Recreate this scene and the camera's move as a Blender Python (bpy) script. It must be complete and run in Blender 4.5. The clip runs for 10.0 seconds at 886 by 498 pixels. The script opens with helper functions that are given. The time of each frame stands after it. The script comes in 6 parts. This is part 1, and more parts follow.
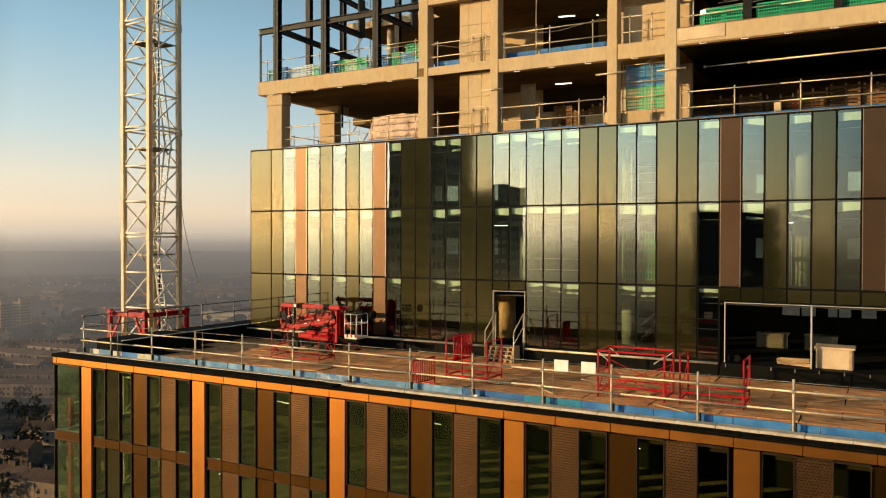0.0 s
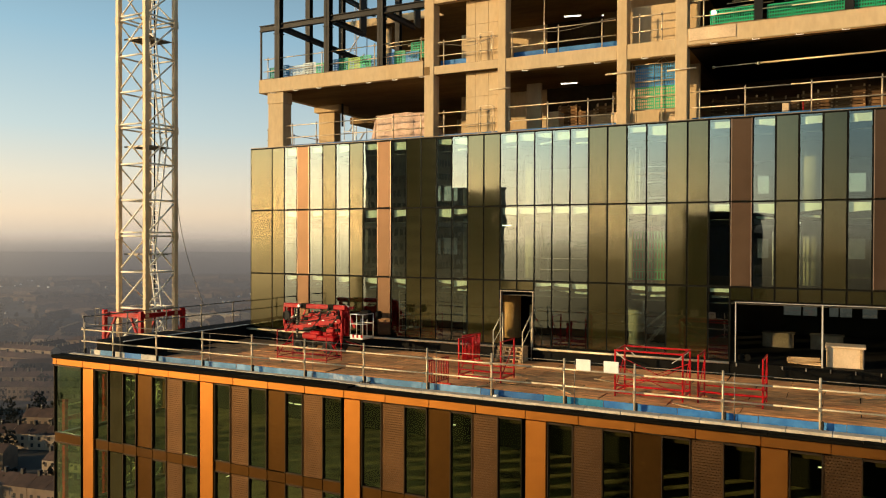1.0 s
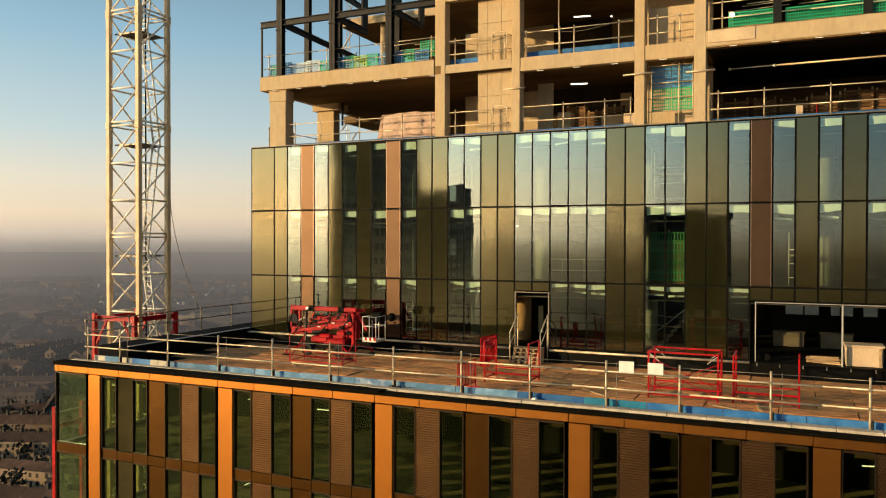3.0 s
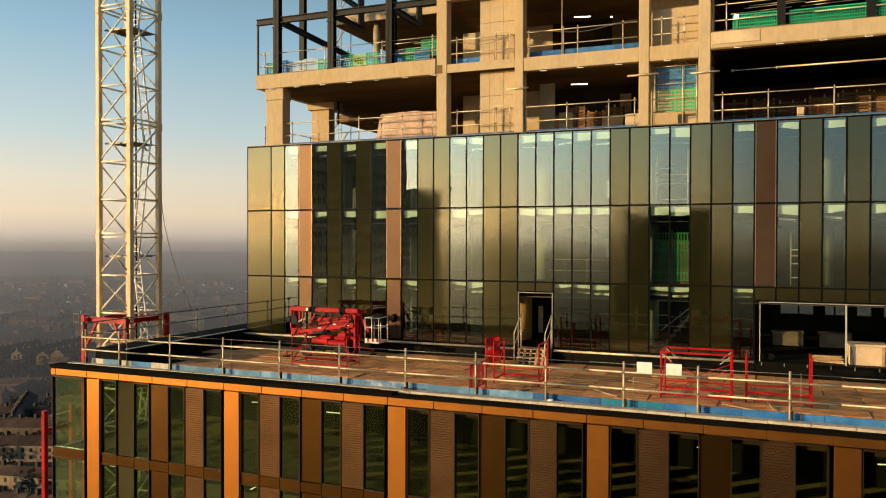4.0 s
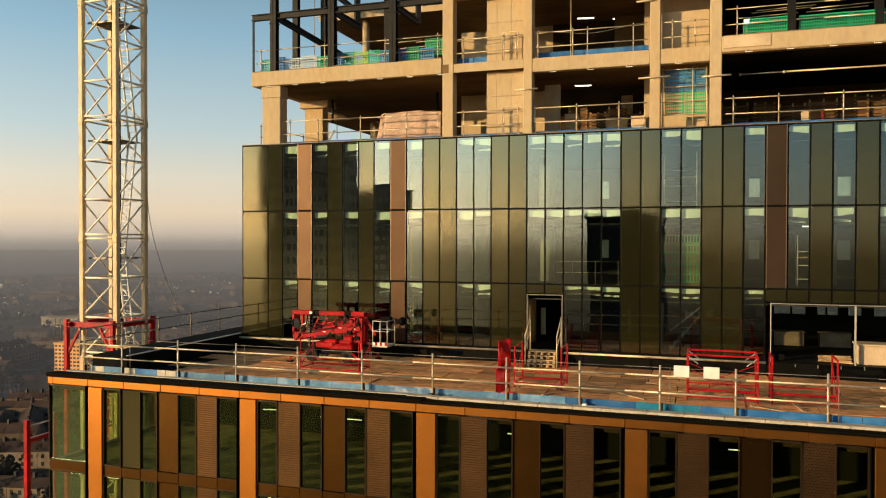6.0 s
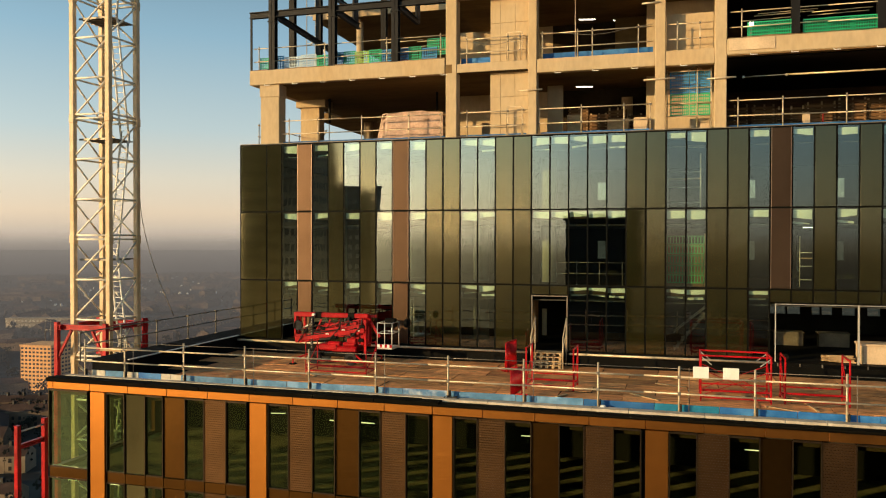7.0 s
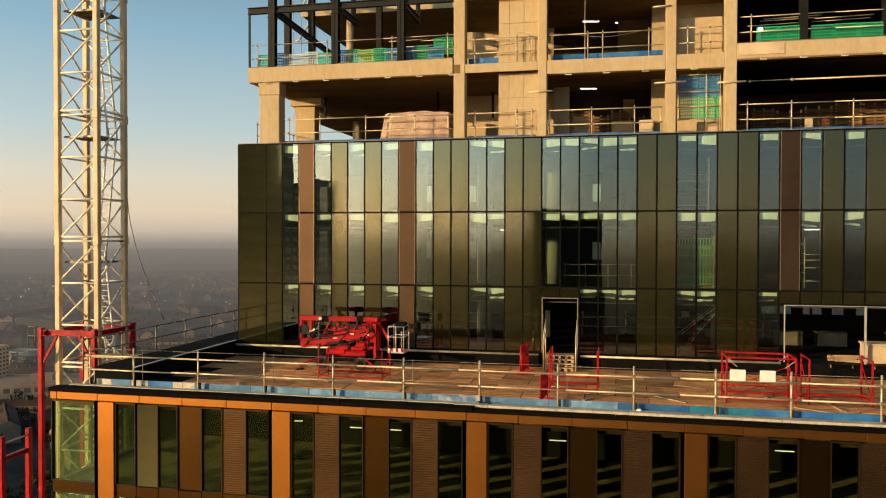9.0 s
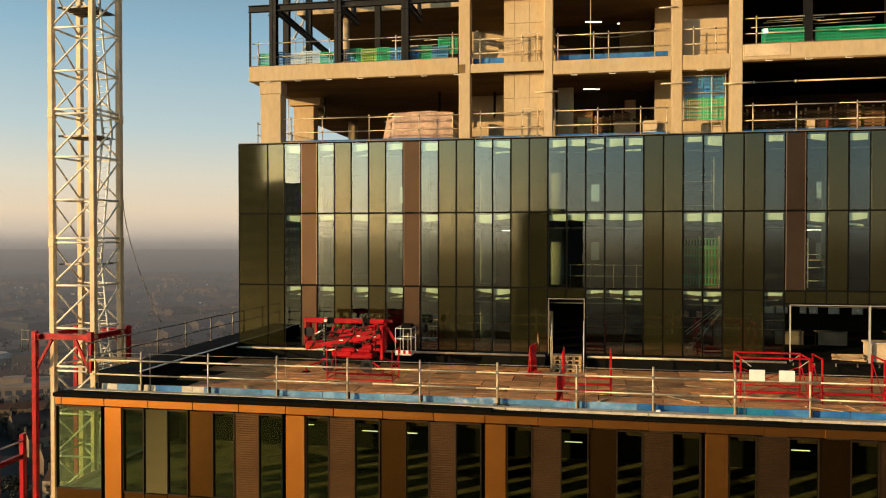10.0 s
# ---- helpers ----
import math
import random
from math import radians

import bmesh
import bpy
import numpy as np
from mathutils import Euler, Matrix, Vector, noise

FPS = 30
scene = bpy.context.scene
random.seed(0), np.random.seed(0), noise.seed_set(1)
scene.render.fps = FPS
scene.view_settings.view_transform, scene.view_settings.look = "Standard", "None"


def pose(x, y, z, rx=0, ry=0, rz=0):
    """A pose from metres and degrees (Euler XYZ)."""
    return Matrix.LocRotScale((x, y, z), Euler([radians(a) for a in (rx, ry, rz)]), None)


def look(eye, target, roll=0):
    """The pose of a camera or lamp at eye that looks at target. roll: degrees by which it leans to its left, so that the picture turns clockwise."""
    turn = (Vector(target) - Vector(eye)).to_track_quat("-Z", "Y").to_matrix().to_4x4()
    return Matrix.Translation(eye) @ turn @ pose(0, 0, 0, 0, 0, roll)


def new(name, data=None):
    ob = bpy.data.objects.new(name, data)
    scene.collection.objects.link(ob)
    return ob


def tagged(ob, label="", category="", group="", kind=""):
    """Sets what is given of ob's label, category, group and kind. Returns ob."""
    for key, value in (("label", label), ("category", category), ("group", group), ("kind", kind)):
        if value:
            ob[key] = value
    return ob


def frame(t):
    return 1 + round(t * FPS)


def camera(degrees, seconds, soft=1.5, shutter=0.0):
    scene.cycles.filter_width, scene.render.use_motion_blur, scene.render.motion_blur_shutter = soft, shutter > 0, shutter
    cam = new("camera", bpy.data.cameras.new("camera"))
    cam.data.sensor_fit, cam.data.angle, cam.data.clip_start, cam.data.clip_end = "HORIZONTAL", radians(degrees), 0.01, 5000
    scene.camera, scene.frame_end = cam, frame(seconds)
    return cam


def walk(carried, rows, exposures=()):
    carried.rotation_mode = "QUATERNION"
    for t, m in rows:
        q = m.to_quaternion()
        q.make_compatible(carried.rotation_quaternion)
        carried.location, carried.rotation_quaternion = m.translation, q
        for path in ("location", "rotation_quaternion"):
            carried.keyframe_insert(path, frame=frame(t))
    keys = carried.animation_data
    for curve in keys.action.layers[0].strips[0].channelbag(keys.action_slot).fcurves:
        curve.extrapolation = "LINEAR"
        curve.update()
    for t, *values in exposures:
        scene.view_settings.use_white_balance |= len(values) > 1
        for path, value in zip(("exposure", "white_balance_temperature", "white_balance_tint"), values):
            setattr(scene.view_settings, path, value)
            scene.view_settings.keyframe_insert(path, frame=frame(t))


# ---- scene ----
cam = camera(59.0, 10.0, soft=1.1)
PATH = [
    (0, (-0.408, -0.086, 79.936), (-1.385, 1.659, 79.911), 0.1),
    (0.5, (-1.073, -0.309, 79.855), (-2.027, 1.448, 79.833), 0.2),
    (1, (-1.801, -0.575, 79.854), (-2.728, 1.197, 79.832), 0.2),
    (1.5, (-2.422, -0.777, 79.874), (-3.328, 1.006, 79.851), 0.2),
    (2, (-3.171, -1.025, 79.917), (-4.05, 0.771, 79.893), 0.1),
    (2.5, (-3.844, -1.216, 79.897), (-4.699, 0.591, 79.874), 0.1),
    (4, (-6.037, -1.824, 79.954), (-6.798, 0.025, 79.93), 0.1),
    (4.5, (-6.769, -1.991, 80.021), (-7.498, -0.129, 79.994), 0.1),
    (5, (-7.556, -2.178, 80.064), (-8.252, -0.304, 80.037), 0.1),
    (5.5, (-8.204, -2.276, 80.098), (-8.874, -0.391, 80.07), 0.1),
    (7, (-10.577, -2.664, 80.17), (-11.144, -0.746, 80.142), 0.1),
    (7.5, (-11.28, -2.776, 80.21), (-11.817, -0.85, 80.18), 0.1),
    (8, (-12.071, -2.844, 80.216), (-12.574, -0.909, 80.187), 0.1),
    (8.5, (-12.805, -2.905, 80.244), (-13.278, -0.961, 80.216), 0.1),
    (9, (-13.653, -2.979, 80.326), (-14.088, -1.028, 80.295), 0.1),
    (9.5, (-14.362, -3.007, 80.321), (-14.767, -1.049, 80.291), 0.1),
    (10, (-15.189, -3.049, 80.365), (-15.561, -1.084, 80.334), 0.0),
]
walk(cam, [(t, look(eye, target, roll)) for t, eye, target, roll in PATH], [(0.0, 0.15, 6700, 10), (10.0, 0.1, 6700, 10)])

# ---- body ----
# ---------------------------------------------------------------- light
SUN_AZ, SUN_EL = 46.0, 9.0          # degrees: from the facade's normal towards -x, and above the horizon
world = bpy.data.worlds.new("sky")
scene.world = world
world.use_nodes = True
wt = world.node_tree
wt.nodes.clear()
sky = wt.nodes.new("ShaderNodeTexSky")
sky.sky_type = "NISHITA"
sky.sun_disc = False
sky.sun_elevation = radians(SUN_EL)
sky.sun_rotation = radians(180 + SUN_AZ)
sky.air_density, sky.dust_density, sky.ozone_density = 1.0, 1.2, 1.5
sky.altitude = 80
sky.sun_intensity = 0.5
tc = wt.nodes.new("ShaderNodeTexCoord")
sx = wt.nodes.new("ShaderNodeSeparateXYZ")
wt.links.new(tc.outputs["Generated"], sx.inputs[0])
hz = wt.nodes.new("ShaderNodeValToRGB")       # evening haze by height above the horizon
hz.color_ramp.elements[0].position, hz.color_ramp.elements[0].color = 0.0, (0.60, 0.52, 0.44, 1)
hz.color_ramp.elements[1].position, hz.color_ramp.elements[1].color = 0.42, (0.085, 0.165, 0.252, 1)
for p, c in ((0.03, (0.75, 0.628, 0.475, 1)), (0.07, (0.69, 0.66, 0.555, 1)), (0.13, (0.475, 0.60, 0.635, 1)), (0.24, (0.262, 0.45, 0.59, 1))):
    hz.color_ramp.elements.new(p).color = c
wt.links.new(sx.outputs["Z"], hz.inputs[0])
share = wt.nodes.new("ShaderNodeMapRange")
share.inputs[1].default_value, share.inputs[2].default_value = 0.25, 0.7
share.inputs[3].default_value, share.inputs[4].default_value = 0.95, 0.75
wt.links.new(sx.outputs["Z"], share.inputs[0])
near = wt.nodes.new("ShaderNodeVectorMath"); near.operation = "DOT_PRODUCT"      # brighter round the sun
near.inputs[1].default_value = (-math.sin(radians(SUN_AZ)), -math.cos(radians(SUN_AZ)), 0.15)
wt.links.new(tc.outputs["Generated"], near.inputs[0])
gmap = wt.nodes.new("ShaderNodeMapRange")
gmap.inputs[1].default_value, gmap.inputs[2].default_value = -1.0, 1.0
wt.links.new(near.outputs["Value"], gmap.inputs[0])
gramp = wt.nodes.new("ShaderNodeValToRGB")          # darkest a quarter turn away from the sun
gramp.color_ramp.elements[0].position, gramp.color_ramp.elements[0].color = 0.0, (0.11, 0.11, 0.11, 1)
gramp.color_ramp.elements[1].position, gramp.color_ramp.elements[1].color = 1.0, (0.60, 0.60, 0.60, 1)
for p, v in ((0.30, 0.105), (0.46, 0.108), (0.56, 0.116), (0.63, 0.122), (0.70, 0.068), (0.75, 0.058), (0.86, 0.10), (0.93, 0.33)):
    gramp.color_ramp.elements.new(p).color = (v, v, v, 1)
wt.links.new(gmap.outputs[0], gramp.inputs[0])
glow = wt.nodes.new("ShaderNodeMath"); glow.operation = "MULTIPLY"
glow.inputs[1].default_value = 93.0
wt.links.new(gramp.outputs[0], glow.inputs[0])
lit = wt.nodes.new("ShaderNodeVectorMath"); lit.operation = "SCALE"
warm = wt.nodes.new("ShaderNodeMix"); warm.data_type = "RGBA"; warm.blend_type = "MULTIPLY"
warm.inputs["Factor"].default_value = 1.0
tint = wt.nodes.new("ShaderNodeValToRGB")           # golden round the sun, clearest blue a quarter turn away
tint.color_ramp.elements[0].position, tint.color_ramp.elements[0].color = 0.0, (1.0, 1.0, 1.0, 1)
tint.color_ramp.elements[1].position, tint.color_ramp.elements[1].color = 1.0, (1.20, 1.0, 0.76, 1)
for p, c in ((0.56, (1.03, 1.0, 0.97, 1)), (0.64, (1.04, 1.0, 0.95, 1)), (0.71, (0.80, 1.0, 1.16, 1)), (0.82, (0.84, 1.0, 1.10, 1)), (0.92, (1.02, 1.0, 0.88, 1))):
    tint.color_ramp.elements.new(p).color = c
wt.links.new(gmap.outputs[0], tint.inputs[0])
wt.links.new(tint.outputs[0], warm.inputs["B"])
wt.links.new(hz.outputs[0], warm.inputs["A"])
wt.links.new(warm.outputs["Result"], lit.inputs[0])
wt.links.new(glow.outputs[0], lit.inputs["Scale"])
hc = wt.nodes.new("ShaderNodeMix"); hc.data_type = "RGBA"
wt.links.new(share.outputs[0], hc.inputs["Factor"])
wt.links.new(sky.outputs[0], hc.inputs["A"])
wt.links.new(lit.outputs[0], hc.inputs["B"])
bg = wt.nodes.new("ShaderNodeBackground")
bg.inputs["Strength"].default_value = 0.1
wo = wt.nodes.new("ShaderNodeOutputWorld")
wt.links.new(hc.outputs["Result"], bg.inputs["Color"])
wt.links.new(bg.outputs[0], wo.inputs["Surface"])

sun = new("sun", bpy.data.lights.new("sun", "SUN"))
sun.data.energy, sun.data.angle, sun.data.color = 4.7, radians(0.6), (1.0, 0.69, 0.34)
_a, _e = radians(SUN_AZ), radians(SUN_EL)
sun_from = Vector((-math.sin(_a) * math.cos(_e), -math.cos(_a) * math.cos(_e), math.sin(_e)))
sun.matrix_world = look((-60, -60, 140), Vector((-60, -60, 140)) - sun_from)

# ---------------------------------------------------------------- materials


def mat(name, base, rough=0.6, metal=0.0, spec=0.25, var=0.25, scale=1.5, fine=14.0, bump=0.15, bump_scale=30.0, stretch=(1, 1, 1), coat=0.0, rand=0.0, second=None, ior=1.5, rough_var=0.12):
    """A surface with stains at a large scale, grain at a small one, fine relief, and a shade of its own per piece."""
    m = bpy.data.materials.new(name)
    m.use_nodes = True
    t = m.node_tree
    b = t.nodes["Principled BSDF"]
    b.inputs["Metallic"].default_value, b.inputs["Specular IOR Level"].default_value = metal, spec
    b.inputs["IOR"].default_value = ior
    b.inputs["Coat Weight"].default_value, b.inputs["Coat Roughness"].default_value = coat, 0.05
    geo = t.nodes.new("ShaderNodeNewGeometry")
    mp = t.nodes.new("ShaderNodeMapping")
    mp.inputs["Scale"].default_value = stretch
    t.links.new(geo.outputs["Position"], mp.inputs[0])
    n1 = t.nodes.new("ShaderNodeTexNoise"); n1.inputs["Scale"].default_value = scale; n1.inputs["Detail"].default_value = 5
    n2 = t.nodes.new("ShaderNodeTexNoise"); n2.inputs["Scale"].default_value = fine; n2.inputs["Detail"].default_value = 3
    for n in (n1, n2):
        t.links.new(mp.outputs[0], n.inputs["Vector"])
    r1 = t.nodes.new("ShaderNodeMapRange")
    r1.inputs[1].default_value, r1.inputs[2].default_value = 0.3, 0.7
    r1.inputs[3].default_value, r1.inputs[4].default_value = 1 - var, 1 + var
    t.links.new(n1.outputs[0], r1.inputs[0])
    r2 = t.nodes.new("ShaderNodeMapRange")
    r2.inputs[1].default_value, r2.inputs[2].default_value = 0.3, 0.7
    r2.inputs[3].default_value, r2.inputs[4].default_value = 1 - var * 0.5, 1 + var * 0.5
    t.links.new(n2.outputs[0], r2.inputs[0])
    mul = t.nodes.new("ShaderNodeMath"); mul.operation = "MULTIPLY"
    t.links.new(r1.outputs[0], mul.inputs[0]); t.links.new(r2.outputs[0], mul.inputs[1])
    last = mul.outputs[0]
    if rand:
        oi = t.nodes.new("ShaderNodeObjectInfo")
        r3 = t.nodes.new("ShaderNodeMapRange")
        r3.inputs[3].default_value, r3.inputs[4].default_value = 1 - rand, 1 + rand
        t.links.new(oi.outputs["Random"], r3.inputs[0])
        m3 = t.nodes.new("ShaderNodeMath"); m3.operation = "MULTIPLY"
        t.links.new(last, m3.inputs[0]); t.links.new(r3.outputs[0], m3.inputs[1])
        last = m3.outputs[0]
    vm = t.nodes.new("ShaderNodeVectorMath"); vm.operation = "SCALE"
    vm.inputs[0].default_value = base
    if second:
        mx = t.nodes.new("ShaderNodeMix"); mx.data_type = "RGBA"
        mx.inputs["A"].default_value, mx.inputs["B"].default_value = (*base, 1), (*second, 1)
        r4 = t.nodes.new("ShaderNodeMapRange")
        r4.inputs[1].default_value, r4.inputs[2].default_value = 0.45, 0.62
        t.links.new(n1.outputs[0], r4.inputs[0])
        t.links.new(r4.outputs[0], mx.inputs["Factor"])
        t.links.new(mx.outputs["Result"], vm.inputs[0])
    t.links.new(last, vm.inputs["Scale"])
    t.links.new(vm.outputs[0], b.inputs["Base Color"])
    rr = t.nodes.new("ShaderNodeMapRange")
    rr.inputs[3].default_value, rr.inputs[4].default_value = max(0.01, rough - rough_var), min(1, rough + rough_var)
    t.links.new(n2.outputs[0], rr.inputs[0])
    t.links.new(rr.outputs[0], b.inputs["Roughness"])
    if bump:
        n3 = t.nodes.new("ShaderNodeTexNoise"); n3.inputs["Scale"].default_value = bump_scale; n3.inputs["Detail"].default_value = 4
        t.links.new(mp.outputs[0], n3.inputs["Vector"])
        bp = t.nodes.new("ShaderNodeBump"); bp.inputs["Strength"].default_value = bump; bp.inputs["Distance"].default_value = 0.02
        t.links.new(n3.outputs[0], bp.inputs["Height"])
        t.links.new(bp.outputs[0], b.inputs["Normal"])
    return m


def glass(name, tint, base_gloss, rough=0.0, tone=(0.90, 1.0, 0.92), power=3.0):
    """Coated glazing: tinted see-through with a mirror coat that grows towards grazing."""
    m = bpy.data.materials.new(name)
    m.use_nodes = True
    t = m.node_tree
    t.nodes.clear()
    o = t.nodes.new("ShaderNodeOutputMaterial")
    mix = t.nodes.new("ShaderNodeMixShader")
    tr = t.nodes.new("ShaderNodeBsdfTransparent"); tr.inputs[0].default_value = (*tint, 1)
    gl = t.nodes.new("ShaderNodeBsdfGlossy"); gl.inputs["Roughness"].default_value = rough
    gl.inputs[0].default_value = (*tone, 1)
    fr = t.nodes.new("ShaderNodeLayerWeight")
    pw = t.nodes.new("ShaderNodeMath"); pw.operation = "POWER"; pw.inputs[1].default_value = power
    t.links.new(fr.outputs["Facing"], pw.inputs[0])
    mr = t.nodes.new("ShaderNodeMapRange")
    mr.inputs[3].default_value, mr.inputs[4].default_value = base_gloss, 1.0
    # slow waves of the panes
    geo = t.nodes.new("ShaderNodeNewGeometry")
    n = t.nodes.new("ShaderNodeTexNoise"); n.inputs["Scale"].default_value = 0.9; n.inputs["Detail"].default_value = 1
    bp = t.nodes.new("ShaderNodeBump"); bp.inputs["Strength"].default_value = 0.12; bp.inputs["Distance"].default_value = 0.012
    t.links.new(geo.outputs["Position"], n.inputs["Vector"])
    t.links.new(n.outputs[0], bp.inputs["Height"])
    t.links.new(bp.outputs[0], gl.inputs["Normal"])
    t.links.new(pw.outputs[0], mr.inputs[0])
    t.links.new(mr.outputs[0], mix.inputs[0])
    t.links.new(tr.outputs[0], mix.inputs[1])
    t.links.new(gl.outputs[0], mix.inputs[2])
    t.links.new(mix.outputs[0], o.inputs[0])
    return m


def coated_panel(name, body, tone, rough=0.05, rand=0.12):
    """An opaque glazed panel: a dark olive body under a wavy mirror coat, each panel with a shade of its own and faint dust."""
    m = bpy.data.materials.new(name)
    m.use_nodes = True
    t = m.node_tree
    t.nodes.clear()
    o = t.nodes.new("ShaderNodeOutputMaterial")
    both = t.nodes.new("ShaderNodeAddShader")
    df = t.nodes.new("ShaderNodeBsdfDiffuse")
    gl = t.nodes.new("ShaderNodeBsdfGlossy")
    geo = t.nodes.new("ShaderNodeNewGeometry")
    dust = t.nodes.new("ShaderNodeTexNoise"); dust.inputs["Scale"].default_value = 1.6; dust.inputs["Detail"].default_value = 5
    t.links.new(geo.outputs["Position"], dust.inputs["Vector"])
    oi = t.nodes.new("ShaderNodeObjectInfo")
    shade = t.nodes.new("ShaderNodeMapRange")
    shade.inputs[3].default_value, shade.inputs[4].default_value = 1 - rand, 1 + rand
    t.links.new(oi.outputs["Random"], shade.inputs[0])
    grain = t.nodes.new("ShaderNodeMapRange")
    grain.inputs[1].default_value, grain.inputs[2].default_value = 0.3, 0.7
    grain.inputs[3].default_value, grain.inputs[4].default_value = 0.85, 1.2
    t.links.new(dust.outputs[0], grain.inputs[0])
    for bsdf, colour, drive in ((df, body, grain), (gl, tone, shade)):
        vm = t.nodes.new("ShaderNodeVectorMath"); vm.operation = "SCALE"
        vm.inputs[0].default_value = colour
        t.links.new(drive.outputs[0], vm.inputs["Scale"])
        t.links.new(vm.outputs[0], bsdf.inputs[0])
    rr = t.nodes.new("ShaderNodeMapRange")
    rr.inputs[3].default_value, rr.inputs[4].default_value = rough * 0.6, rough * 1.5
    t.links.new(dust.outputs[0], rr.inputs[0])
    t.links.new(rr.outputs[0], gl.inputs["Roughness"])
    n = t.nodes.new("ShaderNodeTexNoise"); n.inputs["Scale"].default_value = 0.8; n.inputs["Detail"].default_value = 1
    bp = t.nodes.new("ShaderNodeBump"); bp.inputs["Strength"].default_value = 0.10; bp.inputs["Distance"].default_value = 0.02
    t.links.new(geo.outputs["Position"], n.inputs["Vector"])
    t.links.new(n.outputs[0], bp.inputs["Height"])
    t.links.new(bp.outputs[0], gl.inputs["Normal"])
    t.links.new(df.outputs[0], both.inputs[0])
    t.links.new(gl.outputs[0], both.inputs[1])
    t.links.new(both.outputs[0], o.inputs[0])
    return m


def lamp_mat(name, colour, strength):
    m = bpy.data.materials.new(name)
    m.use_nodes = True
    b = m.node_tree.nodes["Principled BSDF"]
    b.inputs["Base Color"].default_value = (0.9, 0.9, 0.88, 1)
    b.inputs["Emission Color"].default_value = (*colour, 1)
    b.inputs["Emission Strength"].default_value = strength
    return m


CONCRETE = mat("concrete", (0.53, 0.402, 0.243), 0.85, var=0.14, scale=0.45, fine=6, bump=0.14, bump_scale=22, stretch=(1, 1, 0.35), second=(0.455, 0.33, 0.186), spec=0.15)
# dark copy of the concrete: the interiors' shade is put into the colour
CONCRETE_SHADED = mat("concrete_shaded", (0.050, 0.036, 0.022), 0.9, var=0.22, scale=0.5, fine=5, bump=0.2, bump_scale=10, spec=0.05)
STEEL = mat("dark_steel", (0.014, 0.013, 0.012), 0.5, metal=0.1, var=0.3, fine=9, bump=0.05, spec=0.15)
TUBE = mat("galvanised_tube", (0.62, 0.50, 0.33), 0.42, metal=0.35, var=0.25, scale=2.5, bump=0.05)
DARKTUBE = mat("dull_tube", (0.22, 0.19, 0.15), 0.5, metal=0.4, var=0.3, scale=3, bump=0.05)
COPPER = mat("bronze_panel", (0.385, 0.146, 0.030), 0.38, metal=1.0, var=0.05, scale=0.3, fine=3, bump=0.02, rand=0.06, rough_var=0.03)
COPPER_IN = mat("bronze_infill", (0.066, 0.031, 0.008), 0.38, metal=1.0, var=0.10, scale=0.5, fine=4, bump=0.02, rand=0.12, rough_var=0.03)
TERRA = mat("bronze_mesh_panel", (0.086, 0.051, 0.030), 0.42, metal=0.85, var=0.1, scale=0.6, fine=18, bump=0.25, bump_scale=38, rand=0.06)
PERF = mat("perforated_panel", (0.098, 0.052, 0.023), 0.45, metal=0.9, var=0.2, scale=0.8, fine=20, bump=0.1, rand=0.05)
SPANDREL = coated_panel("spandrel_glass", (0.0112, 0.0108, 0.0036), (0.152, 0.134, 0.084))
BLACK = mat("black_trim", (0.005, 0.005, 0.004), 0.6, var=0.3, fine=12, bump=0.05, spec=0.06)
MEMBRANE = mat("roof_membrane", (0.008, 0.008, 0.008), 0.9, var=0.4, scale=0.9, fine=8, bump=0.3, bump_scale=16, spec=0.05)
COPING = mat("weathered_coping", (0.006, 0.005, 0.003), 0.85, var=0.3, scale=1.5, bump=0.15, spec=0.04)
LEDGE = mat("dusty_ledge", (0.50, 0.43, 0.33), 0.85, var=0.25, scale=1.6, fine=10, bump=0.2)
PLY = mat("deck_plywood", (0.82, 0.385, 0.145), 0.75, var=0.6, scale=1.3, fine=5, bump=0.25, bump_scale=14, stretch=(0.6, 2.4, 1), rand=0.34, second=(0.34, 0.135, 0.05))
BLUE = mat("blue_board", (0.020, 0.128, 0.36), 0.55, var=0.2, scale=1.1, fine=7, bump=0.08, rand=0.2, second=(0.045, 0.17, 0.38))
TEAL = mat("teal_board", (0.015, 0.185, 0.32), 0.55, var=0.2, scale=1.4, fine=7, bump=0.08)
PALE = mat("pale_board", (0.55, 0.50, 0.40), 0.7, var=0.25, scale=1.4, fine=7, bump=0.08)
CREAM = mat("crane_paint", (0.70, 0.50, 0.29), 0.5, var=0.16, scale=1.1, fine=9, bump=0.04)
LATTICE = mat("crane_lattice_paint", (0.80, 0.74, 0.62), 0.5, var=0.16, scale=1.1, fine=9, bump=0.04)
RED = mat("red_paint", (0.37, 0.006, 0.009), 0.34, var=0.35, scale=1.6, fine=10, bump=0.04)
RUBBER = mat("rubber", (0.02, 0.02, 0.02), 0.8, var=0.2)
GREYMETAL = mat("basket_metal", (0.62, 0.60, 0.55), 0.4, metal=0.5, var=0.15, bump=0.03)
WHITE = mat("white_paint", (0.80, 0.78, 0.72), 0.5, var=0.08, scale=3, bump=0.03)
GREEN = mat("green_plastic", (0.02, 0.34, 0.16), 0.45, var=0.15, bump=0.03, rand=0.2)
PALEBLUE = mat("pale_blue_plastic", (0.42, 0.52, 0.56), 0.45, var=0.15, bump=0.03, rand=0.15)
LIME = mat("lime_plastic", (0.30, 0.50, 0.10), 0.45, var=0.15, bump=0.03, rand=0.1)
SKYBLUE = mat("blue_plastic", (0.06, 0.24, 0.46), 0.45, var=0.15, bump=0.03, rand=0.2)
